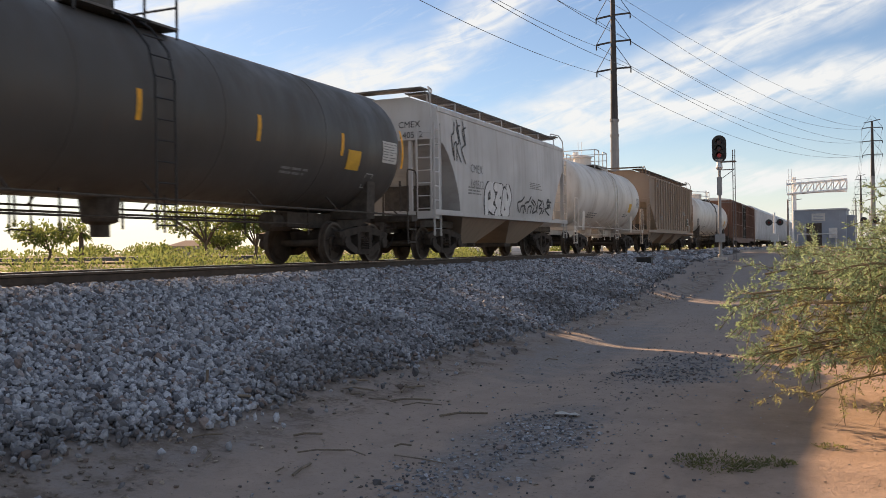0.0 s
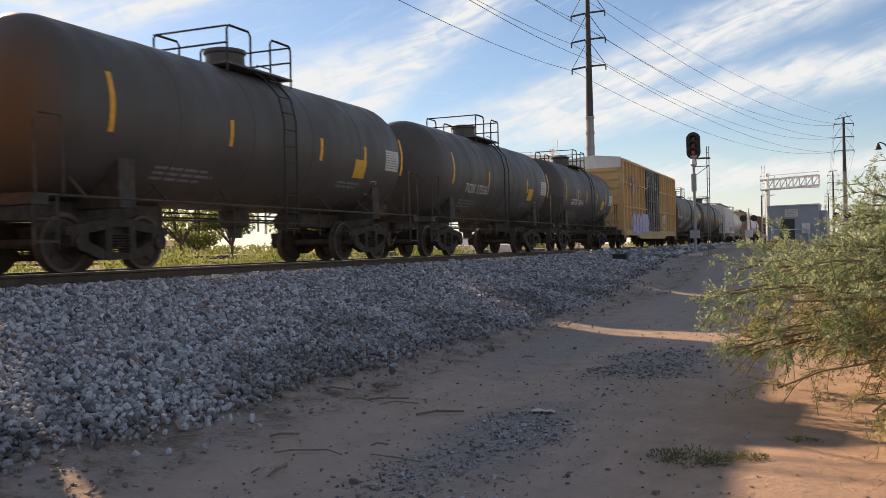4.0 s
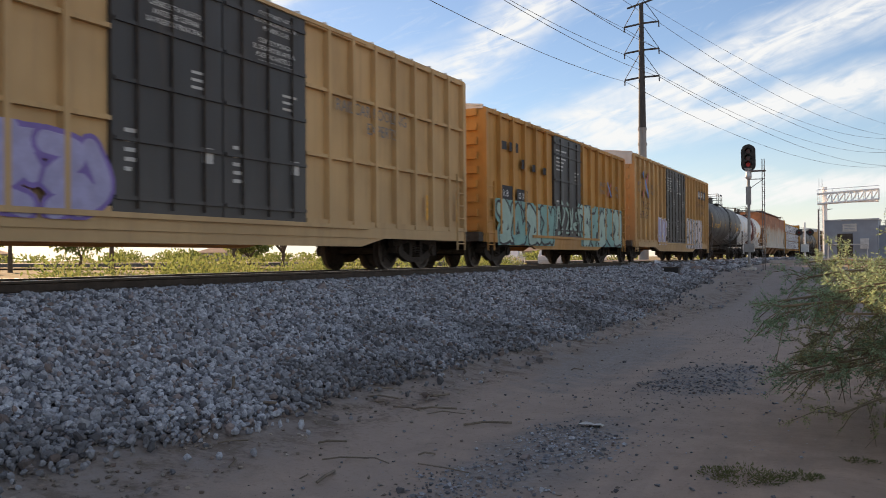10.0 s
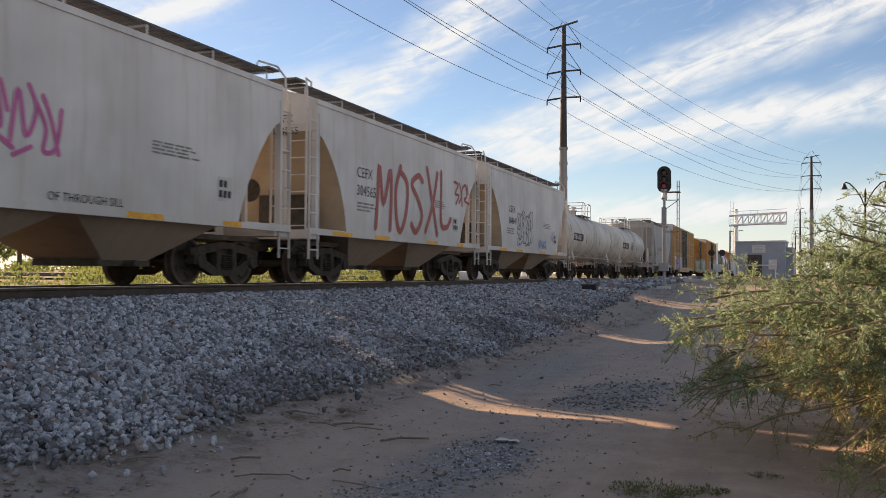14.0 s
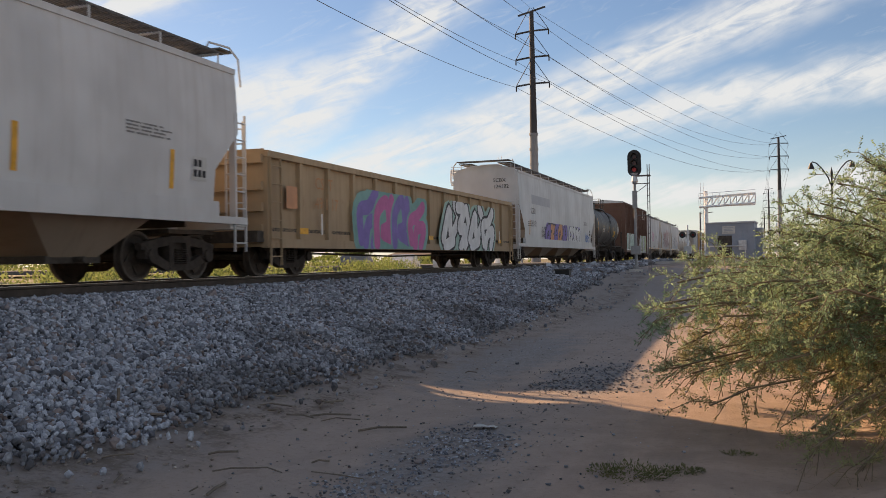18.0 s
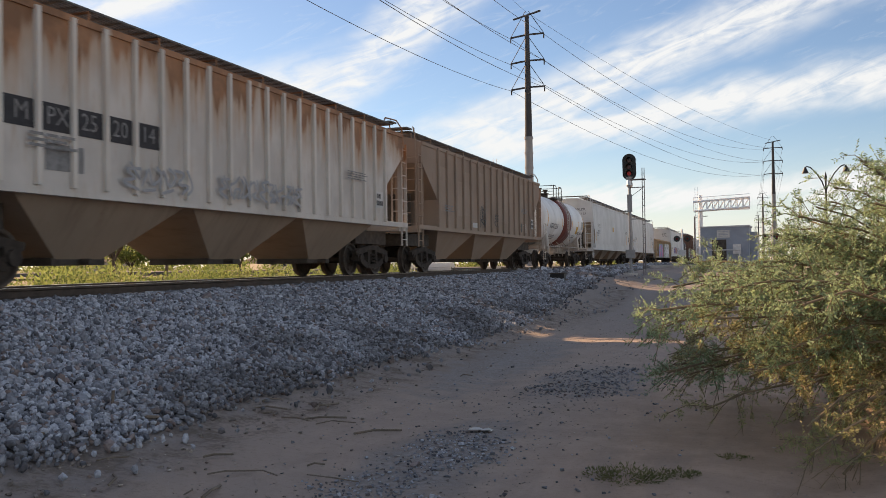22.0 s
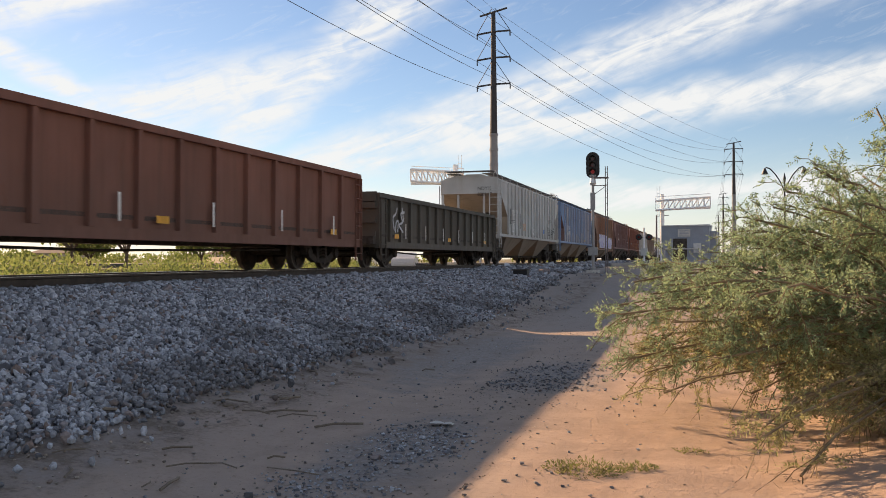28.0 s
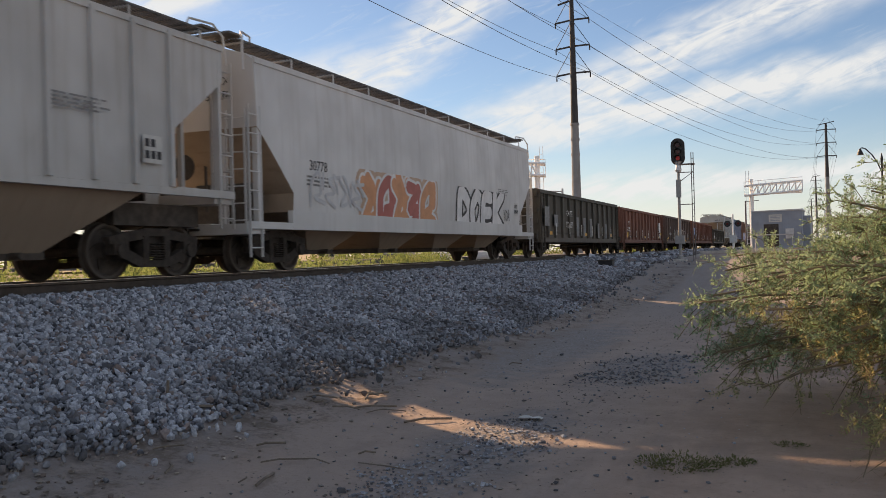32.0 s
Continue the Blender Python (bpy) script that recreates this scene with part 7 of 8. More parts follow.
def shrub():
    """The feathery desert shrub beside the way: arching limbs, side shoots that droop, and fine pinnate leaves along every twig."""
    base = Vector((2.75, 10.2, ground_z(2.75, 10.2) - 0.24))
    bush = thing("shrub", "large feathery sage-green desert shrub, drying tan at its skirt", "shrub", pose(*base))
    bm = BM()
    for i in range(7):
        a = i * 0.9
        chain(bm, [(0.16 * math.cos(a), 0.16 * math.sin(a), 0.0), (0.28 * math.cos(a), 0.28 * math.sin(a), 0.45), (0.5 * math.cos(a + 0.3), 0.5 * math.sin(a + 0.3), 0.9)], 0.04, 7)
    part("trunk", bm, M_bark, bush, "several grey-brown stems")
    limbs = []
    for k in range(200):
        rng = np.random.default_rng(500 + k)
        if k < 58:        # low skirt that arches out over the open ground and droops
            a = rng.uniform(radians(140), radians(275))
            rad = rng.uniform(1.7, 3.7)
            top = rng.uniform(0.75, 1.30)
            z1 = max(0.25, top - rng.uniform(0.15, 0.85))
        elif k < 74:      # a few long sprays at the waist
            a = rng.uniform(radians(135), radians(235))
            rad, top = rng.uniform(2.8, 4.15), rng.uniform(1.2, 1.55)
            z1 = top - rng.uniform(-0.1, 0.3)
        elif k >= 176:    # sprays that hang to the ground on the open side
            a = rng.uniform(radians(225), radians(292))
            rad, top = rng.uniform(1.8, 4.3), rng.uniform(0.7, 1.15)
            z1 = rng.uniform(0.05, 0.35)
        else:             # upright crown, lower towards its rim
            a = rng.uniform(radians(95), radians(285)) if k < 160 else rng.uniform(0, 2 * math.pi)
            rad = 2.65 * rng.uniform(0.05, 1.0) ** 0.6
            z1 = rng.uniform(1.7, 4.0 - 0.78 * rad)
            top = z1 * rng.uniform(0.72, 0.95)
        p0 = np.array([0.2 * math.cos(a), 0.2 * math.sin(a), 0.3])
        p1 = np.array([0.55 * rad * math.cos(a + 0.2), 0.55 * rad * math.sin(a + 0.2), top * 1.12])
        p2 = np.array([rad * math.cos(a), rad * math.sin(a), z1])
        line = [p0 * (1 - t) ** 2 + 2 * p1 * t * (1 - t) + p2 * t * t + rng.normal(0, 0.025, 3) for t in np.linspace(0, 1, 9)]
        bm = BM()
        chain(bm, [tuple(p) for p in line], 0.0105, 5)
        cs, axs = [], []
        for j in range(int(6 + (5.6 if k < 74 else 4.2) * rad)):
            t = rng.uniform(0.30, 1.0) ** 0.75
            i0 = min(7, int(t * 8))
            q = line[i0] + (line[i0 + 1] - line[i0]) * (t * 8 - i0)
            d = line[i0 + 1] - line[i0]
            d = d / np.linalg.norm(d) * 0.8 + rng.normal(0, 0.62, 3)
            d /= np.linalg.norm(d)
            ln = rng.uniform(0.22, 0.62) * (1.15 - 0.45 * t)
            q1 = q + d * ln * 0.55
            q2 = q + d * ln + np.array([0, 0, -0.22 * ln])
            chain(bm, [tuple(q), tuple(q1), tuple(q2)], 0.0042, 3)
            for _ in range(int(3 + 13 * ln)):
                s0 = rng.uniform(0.15, 1.0)
                c = q + (q1 - q) * min(1.0, 2 * s0) if s0 < 0.5 else q1 + (q2 - q1) * (2 * s0 - 1)
                d2 = d * 0.6 + rng.normal(0, 0.7, 3) + np.array([0, 0, -0.12])
                d2 /= np.linalg.norm(d2)
                tl = rng.uniform(0.05, 0.15)
                e = c + d2 * tl
                beam(bm, tuple(c), tuple(e), 0.0013, seg=3)
                m = 12
                ss = np.linspace(0.05, 1.05, m)[:, None]
                cs.append(c + (e - c) * ss)
                sgn = np.where(np.arange(m) % 2, 1.0, -1.0)[:, None]
                perp = np.cross(d2, rng.normal(size=3))
                perp /= np.linalg.norm(perp) + 1e-9
                axs.append(perp * sgn + d2 * 0.55 + rng.normal(0, 0.25, (m, 3)))
        limb = part("branch", bm, M_twig, bush)
        v, f = leaves(rng, np.concatenate(cs), np.concatenate(axs), 0.037, 0.0064)
        v[:, 2] = np.maximum(v[:, 2], 0.12)
        raw("foliage", v.tolist(), f.tolist(), M_leaf_dry if (k < 58 and k % 3) or (k >= 176 and k % 2) else M_leaf, limb)
        limbs.append(limb)
    return limbs


SWAYING = shrub()


def clump(name, label, category, spots, n, size, leaf, mat, seed, flat=0.6, kind="", core=0.0):
    """Leafy mounds at the spots (x, y, z, radius): n blades in all."""
    rng = np.random.default_rng(seed)
    sp = np.array(spots)
    w = sp[:, 3] ** 2
    idx = rng.choice(len(sp), n, p=w / w.sum())
    d = rng.normal(size=(n, 3))
    d /= np.linalg.norm(d, axis=1, keepdims=True)
    rr = rng.uniform(0.45, 1.0, n) ** 0.6 * rng.uniform(0.75, 1.15, n)
    c = sp[idx, :3] + d * (rr * sp[idx, 3])[:, None] * np.array([1, 1, flat])
    c[:, 2] = np.maximum(c[:, 2], np.array([ground_z(a, b) for a, b in c[:, :2]]) + 0.01)
    v, f = leaves(rng, c, d + rng.normal(0, 0.6, (n, 3)) + np.array([0, 0, 0.5]), size, leaf)
    ob = raw(name, v.tolist(), f.tolist(), mat)
    return tagged(ob, label, category, kind=kind) if category else ob


rngh = random.Random(3)
verge, tufts_ = [], []
for _ in range(46):      # bushes in groups with bare soil and dry grass between
    cx_, cy_ = rngh.uniform(-20.0, -17.2), rngh.uniform(-8, 48)
    for _ in range(rngh.randint(1, 5)):
        r_ = rngh.uniform(0.4, 1.0)
        verge.append((cx_ + rngh.uniform(-0.8, 0.8), cy_ + rngh.uniform(-1.6, 1.6), -0.72 + r_ * 0.45, r_))
for _ in range(150):
    tufts_.append((rngh.uniform(-20.5, -15.6), rngh.uniform(-8, 60), -0.66, rngh.uniform(0.15, 0.38)))
clump("verge_grass", "tufts of dry straw-coloured grass along the far side of the track", "grass", tufts_, 16000, 0.22, 0.012, M_straw, 18, 1.2, "stuff")
verge += [(rngh.uniform(-21, -17), rngh.uniform(40, 63), -0.6, rngh.uniform(0.15, 0.4)) for _ in range(40)]
clump("verge_bushes", "low yellow-green scrub along the far side of the track", "scrub", verge, 46000, 0.13, 0.03, M_grass, 8, 0.75, "stuff")
far_belt = []
for i in range(190):
    a = radians(rngh.uniform(-72, 16))
    d = rngh.uniform(120, 240)
    far_belt.append((d * math.sin(a), d * math.cos(a), 0.1, rngh.uniform(0.7, 2.2)))
far_belt = [s for s in far_belt if not -19 < s[0] < 3]
clump("far_trees", "hazy belt of low trees and shrubs on the horizon", "trees", far_belt, 26000, 0.5, 0.17, M_leaf_far, 9, 0.8, "stuff")
fence_bush = [(rngh.uniform(-0.5, 9), rngh.uniform(60, 64), -0.1, rngh.uniform(0.2, 0.45)) for _ in range(16)]
clump("crossing_scrub", "dry grass tufts beside the equipment hut", "scrub", fence_bush, 2500, 0.25, 0.03, M_weed, 10, 0.8, "stuff")


def tree(x, y, h, spread, seed, leaf_n=1700, mat=None):
    z0 = ground_z(x, y)
    t = thing("tree", "far backlit broadleaf tree with a forked trunk", "tree", pose(x, y, z0))
    rng = random.Random(seed)
    bm = BM()
    ends = []
    fork = h * 0.32
    chain(bm, [(0, 0, 0), (0.06 * h, 0, fork * 0.6), (0.05 * h, 0.03 * h, fork)], 0.045 * h * 0.6, 8)
    for i in range(7):
        a = i * 0.9 + rng.uniform(-0.3, 0.3)
        e = (spread * 0.75 * math.cos(a), spread * 0.75 * math.sin(a), h * rng.uniform(0.6, 0.9))
        m = (e[0] * 0.35, e[1] * 0.35, fork + (e[2] - fork) * 0.45)
        chain(bm, [(0.05 * h, 0.03 * h, fork * 0.95), m, e], 0.014 * h, 6)
        ends += [e, tuple((p + q) / 2 for p, q in zip(m, e))]
    part("trunk", bm, M_bark, t)
    r2 = np.random.default_rng(seed)
    sp = np.array(ends)
    idx = r2.integers(0, len(sp), leaf_n)
    d = r2.normal(size=(leaf_n, 3))
    d /= np.linalg.norm(d, axis=1, keepdims=True)
    c = sp[idx] + d * (r2.uniform(0.2, 1.0, leaf_n) ** 0.5 * spread * 0.38)[:, None] * np.array([1, 1, 0.7])
    v, f = leaves(r2, c, d + r2.normal(0, 0.7, (leaf_n, 3)), 0.34, 0.09)
    raw("crown", v.tolist(), f.tolist(), mat or M_leaf_far, t)


for i, (x, y, h, s) in enumerate(((-47.5, 58, 5.6, 3.6), (-44, 60, 4.6, 2.2), (-58, 52, 4.2, 2.6), (-41, 66, 3.6, 2.4), (-39.5, 69, 3.4, 2.2), (-62, 45, 3.8, 2.4), (-36, 78, 3.8, 2.4), (-52, 66, 3.4, 2.2))):
    tree(x, y, h, s, 300 + i)


def palm(x, y, h):
    t = thing("palm_tree", "far palm tree with a ragged fan crown", "tree", pose(x, y, ground_z(x, y)))
    part("trunk", post(BM(), [(0, 0.22), (h * 0.5, 0.17), (h, 0.15)], 10), M_bark, t)
    bm = BM()
    rng = random.Random(int(x))
    for i in range(26):
        a, e = rng.uniform(0, 6.28), rng.uniform(-0.9, 1.2)
        tip = Vector((math.cos(a) * math.cos(e), math.sin(a) * math.cos(e), math.sin(e))) * rng.uniform(0.7, 1.1)
        sd = Vector((-math.sin(a), math.cos(a), 0)) * 0.13
        p = Vector((0, 0, h))
        vs = [bm.verts.new(q) for q in (p, p + tip * 0.6 + sd, p + tip + Vector((0, 0, -0.25)), p + tip * 0.6 - sd)]
        bm.faces.new(vs)
    part("crown", bm, M_leaf_far, t)


palm(-50.6, 48.4, 2.6)
palm(-66, 52, 3.4)


def house(x, y, w, d, h, turn):
    hs = thing("house", "far low stucco house with a shallow tiled roof", "house", pose(x, y, -0.72, 0, 0, turn))
    part("stucco_wall", box(BM(), -w / 2, w / 2, -d / 2, d / 2, 0, h), M_stucco, hs)
    bm = BM()
    o = 0.5
    a = [bm.verts.new(p) for p in ((-w / 2 - o, -d / 2 - o, h), (w / 2 + o, -d / 2 - o, h), (w / 2 + o, d / 2 + o, h), (-w / 2 - o, d / 2 + o, h))]
    b = [bm.verts.new(p) for p in ((-w / 2 + d * 0.4, 0, h + 1.3), (w / 2 - d * 0.4, 0, h + 1.3))]
    for f in ((a[0], a[1], b[1], b[0]), (a[2], a[3], b[0], b[1]), (a[1], a[2], b[1]), (a[3], a[0], b[0]), (a[3], a[2], a[1], a[0])):
        bm.faces.new(f)
    part("roof", bm, M_rooftile, hs)
    for sx in (-0.28, 0.22):
        part("window", box(BM(), w * sx - 0.5, w * sx + 0.5, -d / 2 - 0.03, -d / 2 + 0.02, 0.9, 1.9), M_glass, hs)


for hx, hy, w, turn in ((-132, 160, 13, 38), (-176, 130, 14, 45), (-112, 196, 13, 30), (-196, 104, 14, 55), (-86, 224, 15, 25)):
    house(hx, hy, w, 9, 2.5, turn)
wall = link("wall_boundary", box(BM(), -0.1, 0.1, -30, 30, -0.75, 0.9), M_stucco)
wall.matrix_basis = pose(-92, 150, -0.1, 0, 0, 40)
tagged(wall, "long low tan boundary wall", "wall", kind="structure")


def parked_car(x, y, turn, coat, label):
    c = thing("car", label, "car", pose(x, y, -0.62, 0, 0, turn))
    bm = BM()
    slab(bm, [(-2.25, 0.35), (2.2, 0.35), (2.3, 0.55), (2.2, 0.78), (1.2, 0.92), (0.55, 1.38), (-0.9, 1.42), (-1.75, 1.02), (-2.25, 0.95), (-2.32, 0.6)], -0.88, 0.88)
    bmesh.ops.bevel(bm, geom=bm.edges[:], offset=0.06, segments=2, affect="EDGES")
    part("body", bm, coat, c)
    for s in (1, -1):
        bm = BM()
        slab(bm, [(1.0, 0.96), (0.5, 1.31), (-0.85, 1.35), (-1.45, 1.02)], *sorted((s * 0.875, s * 0.892)))
        part("side_window", bm, M_glass, c)
        for y2 in (1.42, -1.4):
            bm = BM()
            b2 = BM()
            turned(b2, [(-0.1, 0.2), (-0.1, 0.33), (0.1, 0.33), (0.1, 0.2)], 18)
            bmesh.ops.rotate(b2, verts=b2.verts, matrix=Matrix.Rotation(radians(90), 3, "Z"))
            bmesh.ops.translate(b2, verts=b2.verts, vec=(s * 0.8, y2, 0.33))
            bm.free()
            w = part("wheel", b2, M_black, c)
            part("rim", beam(BM(), (s * 0.80, y2, 0.33), (s * 0.91, y2, 0.33), 0.19, seg=12), M_galv, w)


M_cargrey = plain("car_paint_grey", (0.07, 0.075, 0.08), 0.3, 0.4, 0.05)
M_carwhite = plain("car_paint_white", (0.6, 0.6, 0.6), 0.3, 0.0, 0.05)
parked_car(-26.0, 56.5, 14, M_cargrey, "dark grey saloon car waiting on the road behind the track")
parked_car(-22.9, 66.5, 14, M_carwhite, "white car waiting on the road behind the track")
parked_car(-25.4, 63.8, 14, M_carwhite, "white car waiting on the road behind the track")


# -- railway signal --
def signal():
    x, y = -5.5, 44.45
    z0 = ground_z(x, y)
    s = thing("railway_signal", "black-headed railway colour-light signal showing red on a grey mast", "signal", pose(x, y, z0))
    H = 5.55 - z0
    part("foundation", box(BM(), -0.3, 0.3, -0.3, 0.3, -0.1, 0.12), M_concrete, s)
    part("mast", post(BM(), [(0.1, 0.13), (0.25, 0.13), (0.3, 0.075), (H - 1.2, 0.065)], 14), M_mast, s)
    part("junction_box", box(BM(), -0.22, 0.22, -0.2, 0.05, 0.85, 1.25), M_mast, s)
    part("splice_box", box(BM(), -0.11, 0.11, -0.14, 0.04, 3.1, 3.95), M_mast, s)
    part("head_bracket", post(BM(), [(H - 1.65, 0.12), (H - 1.55, 0.16), (H - 1.3, 0.12), (H - 1.15, 0.2)], 12), M_galv, s)
    bm = BM()
    pts = []
    for k in range(24):
        a = 2 * math.pi * k / 24
        pts.append((0.33 * math.cos(a), H - 0.66 + 0.33 * math.sin(a) + (0.32 if math.sin(a) > 0 else -0.32)))
    prism(bm, pts, -0.06, 0.06)
    part("backboard", bm, M_black, s)
    for dz, on in ((0.32, False), (0.0, False), (-0.32, True)):
        z = H - 0.66 + dz
        lens = part("lens", turned(BM(), [(-0.075, 0.10), (-0.062, 0.10)], 20, z), M_redlens if on else M_darklens, s, "lit red lens" if on else "dark lens")
        bm = BM()
        for k in range(13):
            a0, a1 = radians(-30 + 240 * k / 13), radians(-30 + 240 * (k + 1) / 13)
            q = [(0.15 * math.cos(a), yy, z + 0.15 * math.sin(a)) for a, yy in ((a0, -0.06), (a1, -0.06), (a1, -0.34), (a0, -0.34))]
            bm.faces.new([bm.verts.new(p) for p in q])
        bmesh.ops.solidify(bm, geom=bm.faces[:], thickness=0.01)
        part("hood", bm, M_black, lens)
    part("lamp_case", box(BM(), -0.24, 0.24, 0.06, 0.34, H - 1.15, H - 0.2), M_black, s)
    # ladder post beside the mast with its stays
    for dx in (0.60, 0.70):
        part("ladder_stile", beam(BM(), (dx, 0.1, 0.0), (dx, 0.1, H - 0.72), 0.035, 0.05), M_polesteel, s)
    for k in range(16):
        z = 0.3 + k * 0.31
        part("ladder_rung", beam(BM(), (0.60, 0.1, z), (0.70, 0.1, z), 0.012, seg=6), M_polesteel, s)
    for z in (2.75, 4.3):
        part("stay", beam(BM(), (0, 0, z), (0.66, 0.1, z), 0.04, 0.04), M_polesteel, s)
    part("stay", beam(BM(), (0.05, 0, 3.85), (0.66, 0.1, 4.3), 0.03, 0.03), M_polesteel, s)
    part("platform", box(BM(), 0.05, 0.75, -0.15, 0.35, H - 1.3, H - 1.26), M_polesteel, s)
    return s


signal()
# small relay case beside the rails
rc = thing("switch_box", "small dark trackside junction box on the ballast", "trackside box", pose(-7.7, 37.5, ground_z(-7.7, 37.5) + 0.02))
part("case", box(BM(), -0.30, 0.30, -0.2, 0.2, 0.0, 0.26), M_black, rc)
part("lid", box(BM(), -0.33, 0.33, -0.23, 0.23, 0.26, 0.31), M_under, rc)


# -- transmission poles and wires --
def power_pole(x, y, h, arms, turn, r0=0.55, r1=0.22):
    z0 = ground_z(x, y) if y < 900 else -0.1
    p = thing("transmission_pole", "tall weathered steel transmission pole with three braced cross arms", "power pole", pose(x, y, z0, 0, 0, turn), "transmission poles")
    H = h - z0
    part("shaft", post(BM(), [(0, r0), (14.2, (r0 + r1) * 0.52)], 14), M_polegrey, p, "weathered grey lower shaft")
    part("upper_shaft", post(BM(), [(14.2, (r0 + r1) * 0.515), (H, r1)], 14), M_poledark, p, "dark upper shaft")
    for z in (11.0, 12.6, 14.2):
        part("collar", post(BM(), [(z, r0 * 0.86), (z + 0.25, r0 * 0.86)], 14), M_polegrey, p)
    tips = []
    bm = BM()
    beam(bm, (-1.6, 0, H - 0.25), (1.6, 0, H + 0.25), 0.16, 0.16)
    part("top_arm", bm, M_poledark, p)
    for z, w in arms:
        for s in (1, -1):
            bm = BM()
            beam(bm, (0, 0, z - z0 + 0.1), (s * w, 0, z - z0), 0.16, 0.16)
            arm = part("arm", bm, M_poledark, p)
            part("brace", beam(BM(), (s * 0.2, 0, z - z0 + 2.6), (s * w, 0, z - z0 + 0.05), 0.035, seg=6), M_poledark, arm)
            part("insulator", post(BM(), [(z - z0 - 0.55, 0.07), (z - z0, 0.07)], 8, s * w, 0), M_black, arm)
            tips.append((s, z, w))
    a = radians(turn)
    return [((x + s * w * math.cos(a), y + s * w * math.sin(a), z - 0.1), s) for s, z, w in tips]


PREV = (-22.1, -26.6)
ARMS = ((24.6, 1.95), (21.8, 1.95), (18.95, 1.95))
poles = [power_pole(PREV[0], PREV[1], 26.8, ARMS, -4), power_pole(-22.1, 93.4, 26.8, ARMS, -12), power_pole(5.3, 208.9, 26.0, ARMS, -8)]
for yy in (375, 560, 760):
    poles.append(power_pole(5.4, yy, 26.2, ARMS, 0))


def cable(a, b, sag, r, name="power_cable", label="thin dark overhead power cable"):
    cu = BM()
    A, B = Vector(a), Vector(b)
    pts = [tuple(A.lerp(B, t) - Vector((0, 0, sag * 4 * t * (1 - t)))) for t in np.linspace(0, 1, 25)]
    chain(cu, pts, r, 5)
    return tagged(link(name, cu, M_black), label, "cable", "overhead cables")


for p, q in zip(poles, poles[1:]):
    for (a, s), (b, _) in zip(p, q):
        cable(a, b, 3.3, 0.022)
cable((PREV[0], PREV[1], 27.1), (-22.1, 93.4, 27.1), 1.8, 0.014)
cable((-22.1, 93.4, 27.1), (5.3, 208.9, 26.3), 1.8, 0.018)


# -- crossing cantilevers --
def cantilever(x, y, turn, reach, h, label):
    c = thing("crossing_cantilever", label, "crossing signal", pose(x, y, -0.06, 0, 0, turn))
    part("mast", post(BM(), [(0, 0.24), (0.4, 0.2), (h + 0.6, 0.17)], 14), M_alu, c)
    part("foundation", box(BM(), -0.6, 0.6, -0.6, 0.6, -0.2, 0.1), M_concrete, c)
    for k, (dy, z) in enumerate(((-0.35, h), (0.35, h), (-0.35, h - 0.85), (0.35, h - 0.85))):
        part("chord", beam(BM(), (-0.6, dy, z), (reach, dy, z + 0.25), 0.085, seg=8), M_alu, c)
    n = 8
    for i in range(n):
        a, b = reach * i / n, reach * (i + 1) / n
        za, zb = h + 0.25 * i / n, h + 0.25 * (i + 1) / n
        for dy in (-0.35, 0.35):
            part("truss_brace", beam(BM(), (a, dy, za - 0.85), (b, dy, zb), 0.05, seg=5), M_alu, c)
            part("truss_post", beam(BM(), (b, dy, zb), (b, dy, zb - 0.85), 0.05, seg=5), M_alu, c)
    part("walkway", box(BM(), -0.6, reach, -0.3, 0.3, h - 0.80, h - 0.74), M_alu, c)
    bm = BM()
    for i in range(n + 1):
        a = -0.6 + (reach + 0.6) * i / n
        beam(bm, (a, -0.36, h - 0.75), (a, -0.36, h + 0.35), 0.02, seg=5)
    beam(bm, (-0.6, -0.36, h + 0.35), (reach, -0.36, h + 0.55), 0.025, seg=5)
    beam(bm, (-0.6, -0.36, h - 0.1), (reach, -0.36, h + 0.1), 0.02, seg=5)
    part("railing", bm, M_alu, c)
    bm = BM()
    for dx in (-0.45, -0.2):
        beam(bm, (dx, -0.3, 0.4), (dx, -0.3, h + 1.3), 0.02, seg=5)
    for i in range(int((h + 0.8) / 0.32)):
        beam(bm, (-0.45, -0.3, 0.5 + 0.32 * i), (-0.2, -0.3, 0.5 + 0.32 * i), 0.012, seg=5)
    part("ladder", bm, M_alu, c)



cantilever(-4.1, 83.9, 2, 4.2, 5.6, "bright aluminium cantilever with flashing lights over the crossing road")
cantilever(-17.4, 61.6, 196, 3.2, 6.5, "aluminium cantilever with flashing lights beyond the train")


def flasher_mast(x, y):
    c = thing("crossing_flasher", "crossing mast with a pair of dark flashing lights", "crossing signal", pose(x, y, -0.06))
    part("mast", post(BM(), [(0, 0.1), (3.1, 0.07)], 12), M_alu, c)
    part("cross_arm", beam(BM(), (-0.5, 0, 2.25), (0.5, 0, 2.25), 0.03, seg=6), M_black, c)
    for dx in (-0.45, 0.45):
        bm = turned(BM(), [(-0.16, 0.06), (-0.14, 0.28), (-0.10, 0.28), (-0.08, 0.12)], 18, 2.25)
        bmesh.ops.translate(bm, verts=bm.verts, vec=(dx, 0, 0))
        fl = part("flasher", bm, M_black, c)
        bm = turned(BM(), [(-0.18, 0.10), (-0.165, 0.10)], 14, 2.25)
        bmesh.ops.translate(bm, verts=bm.verts, vec=(dx, 0, 0))
        part("lens", bm, M_darklens, fl, "unlit red lens")
    part("gate_box", box(BM(), -0.3, 0.3, -0.25, 0.25, 0.6, 1.25), M_galv, c)


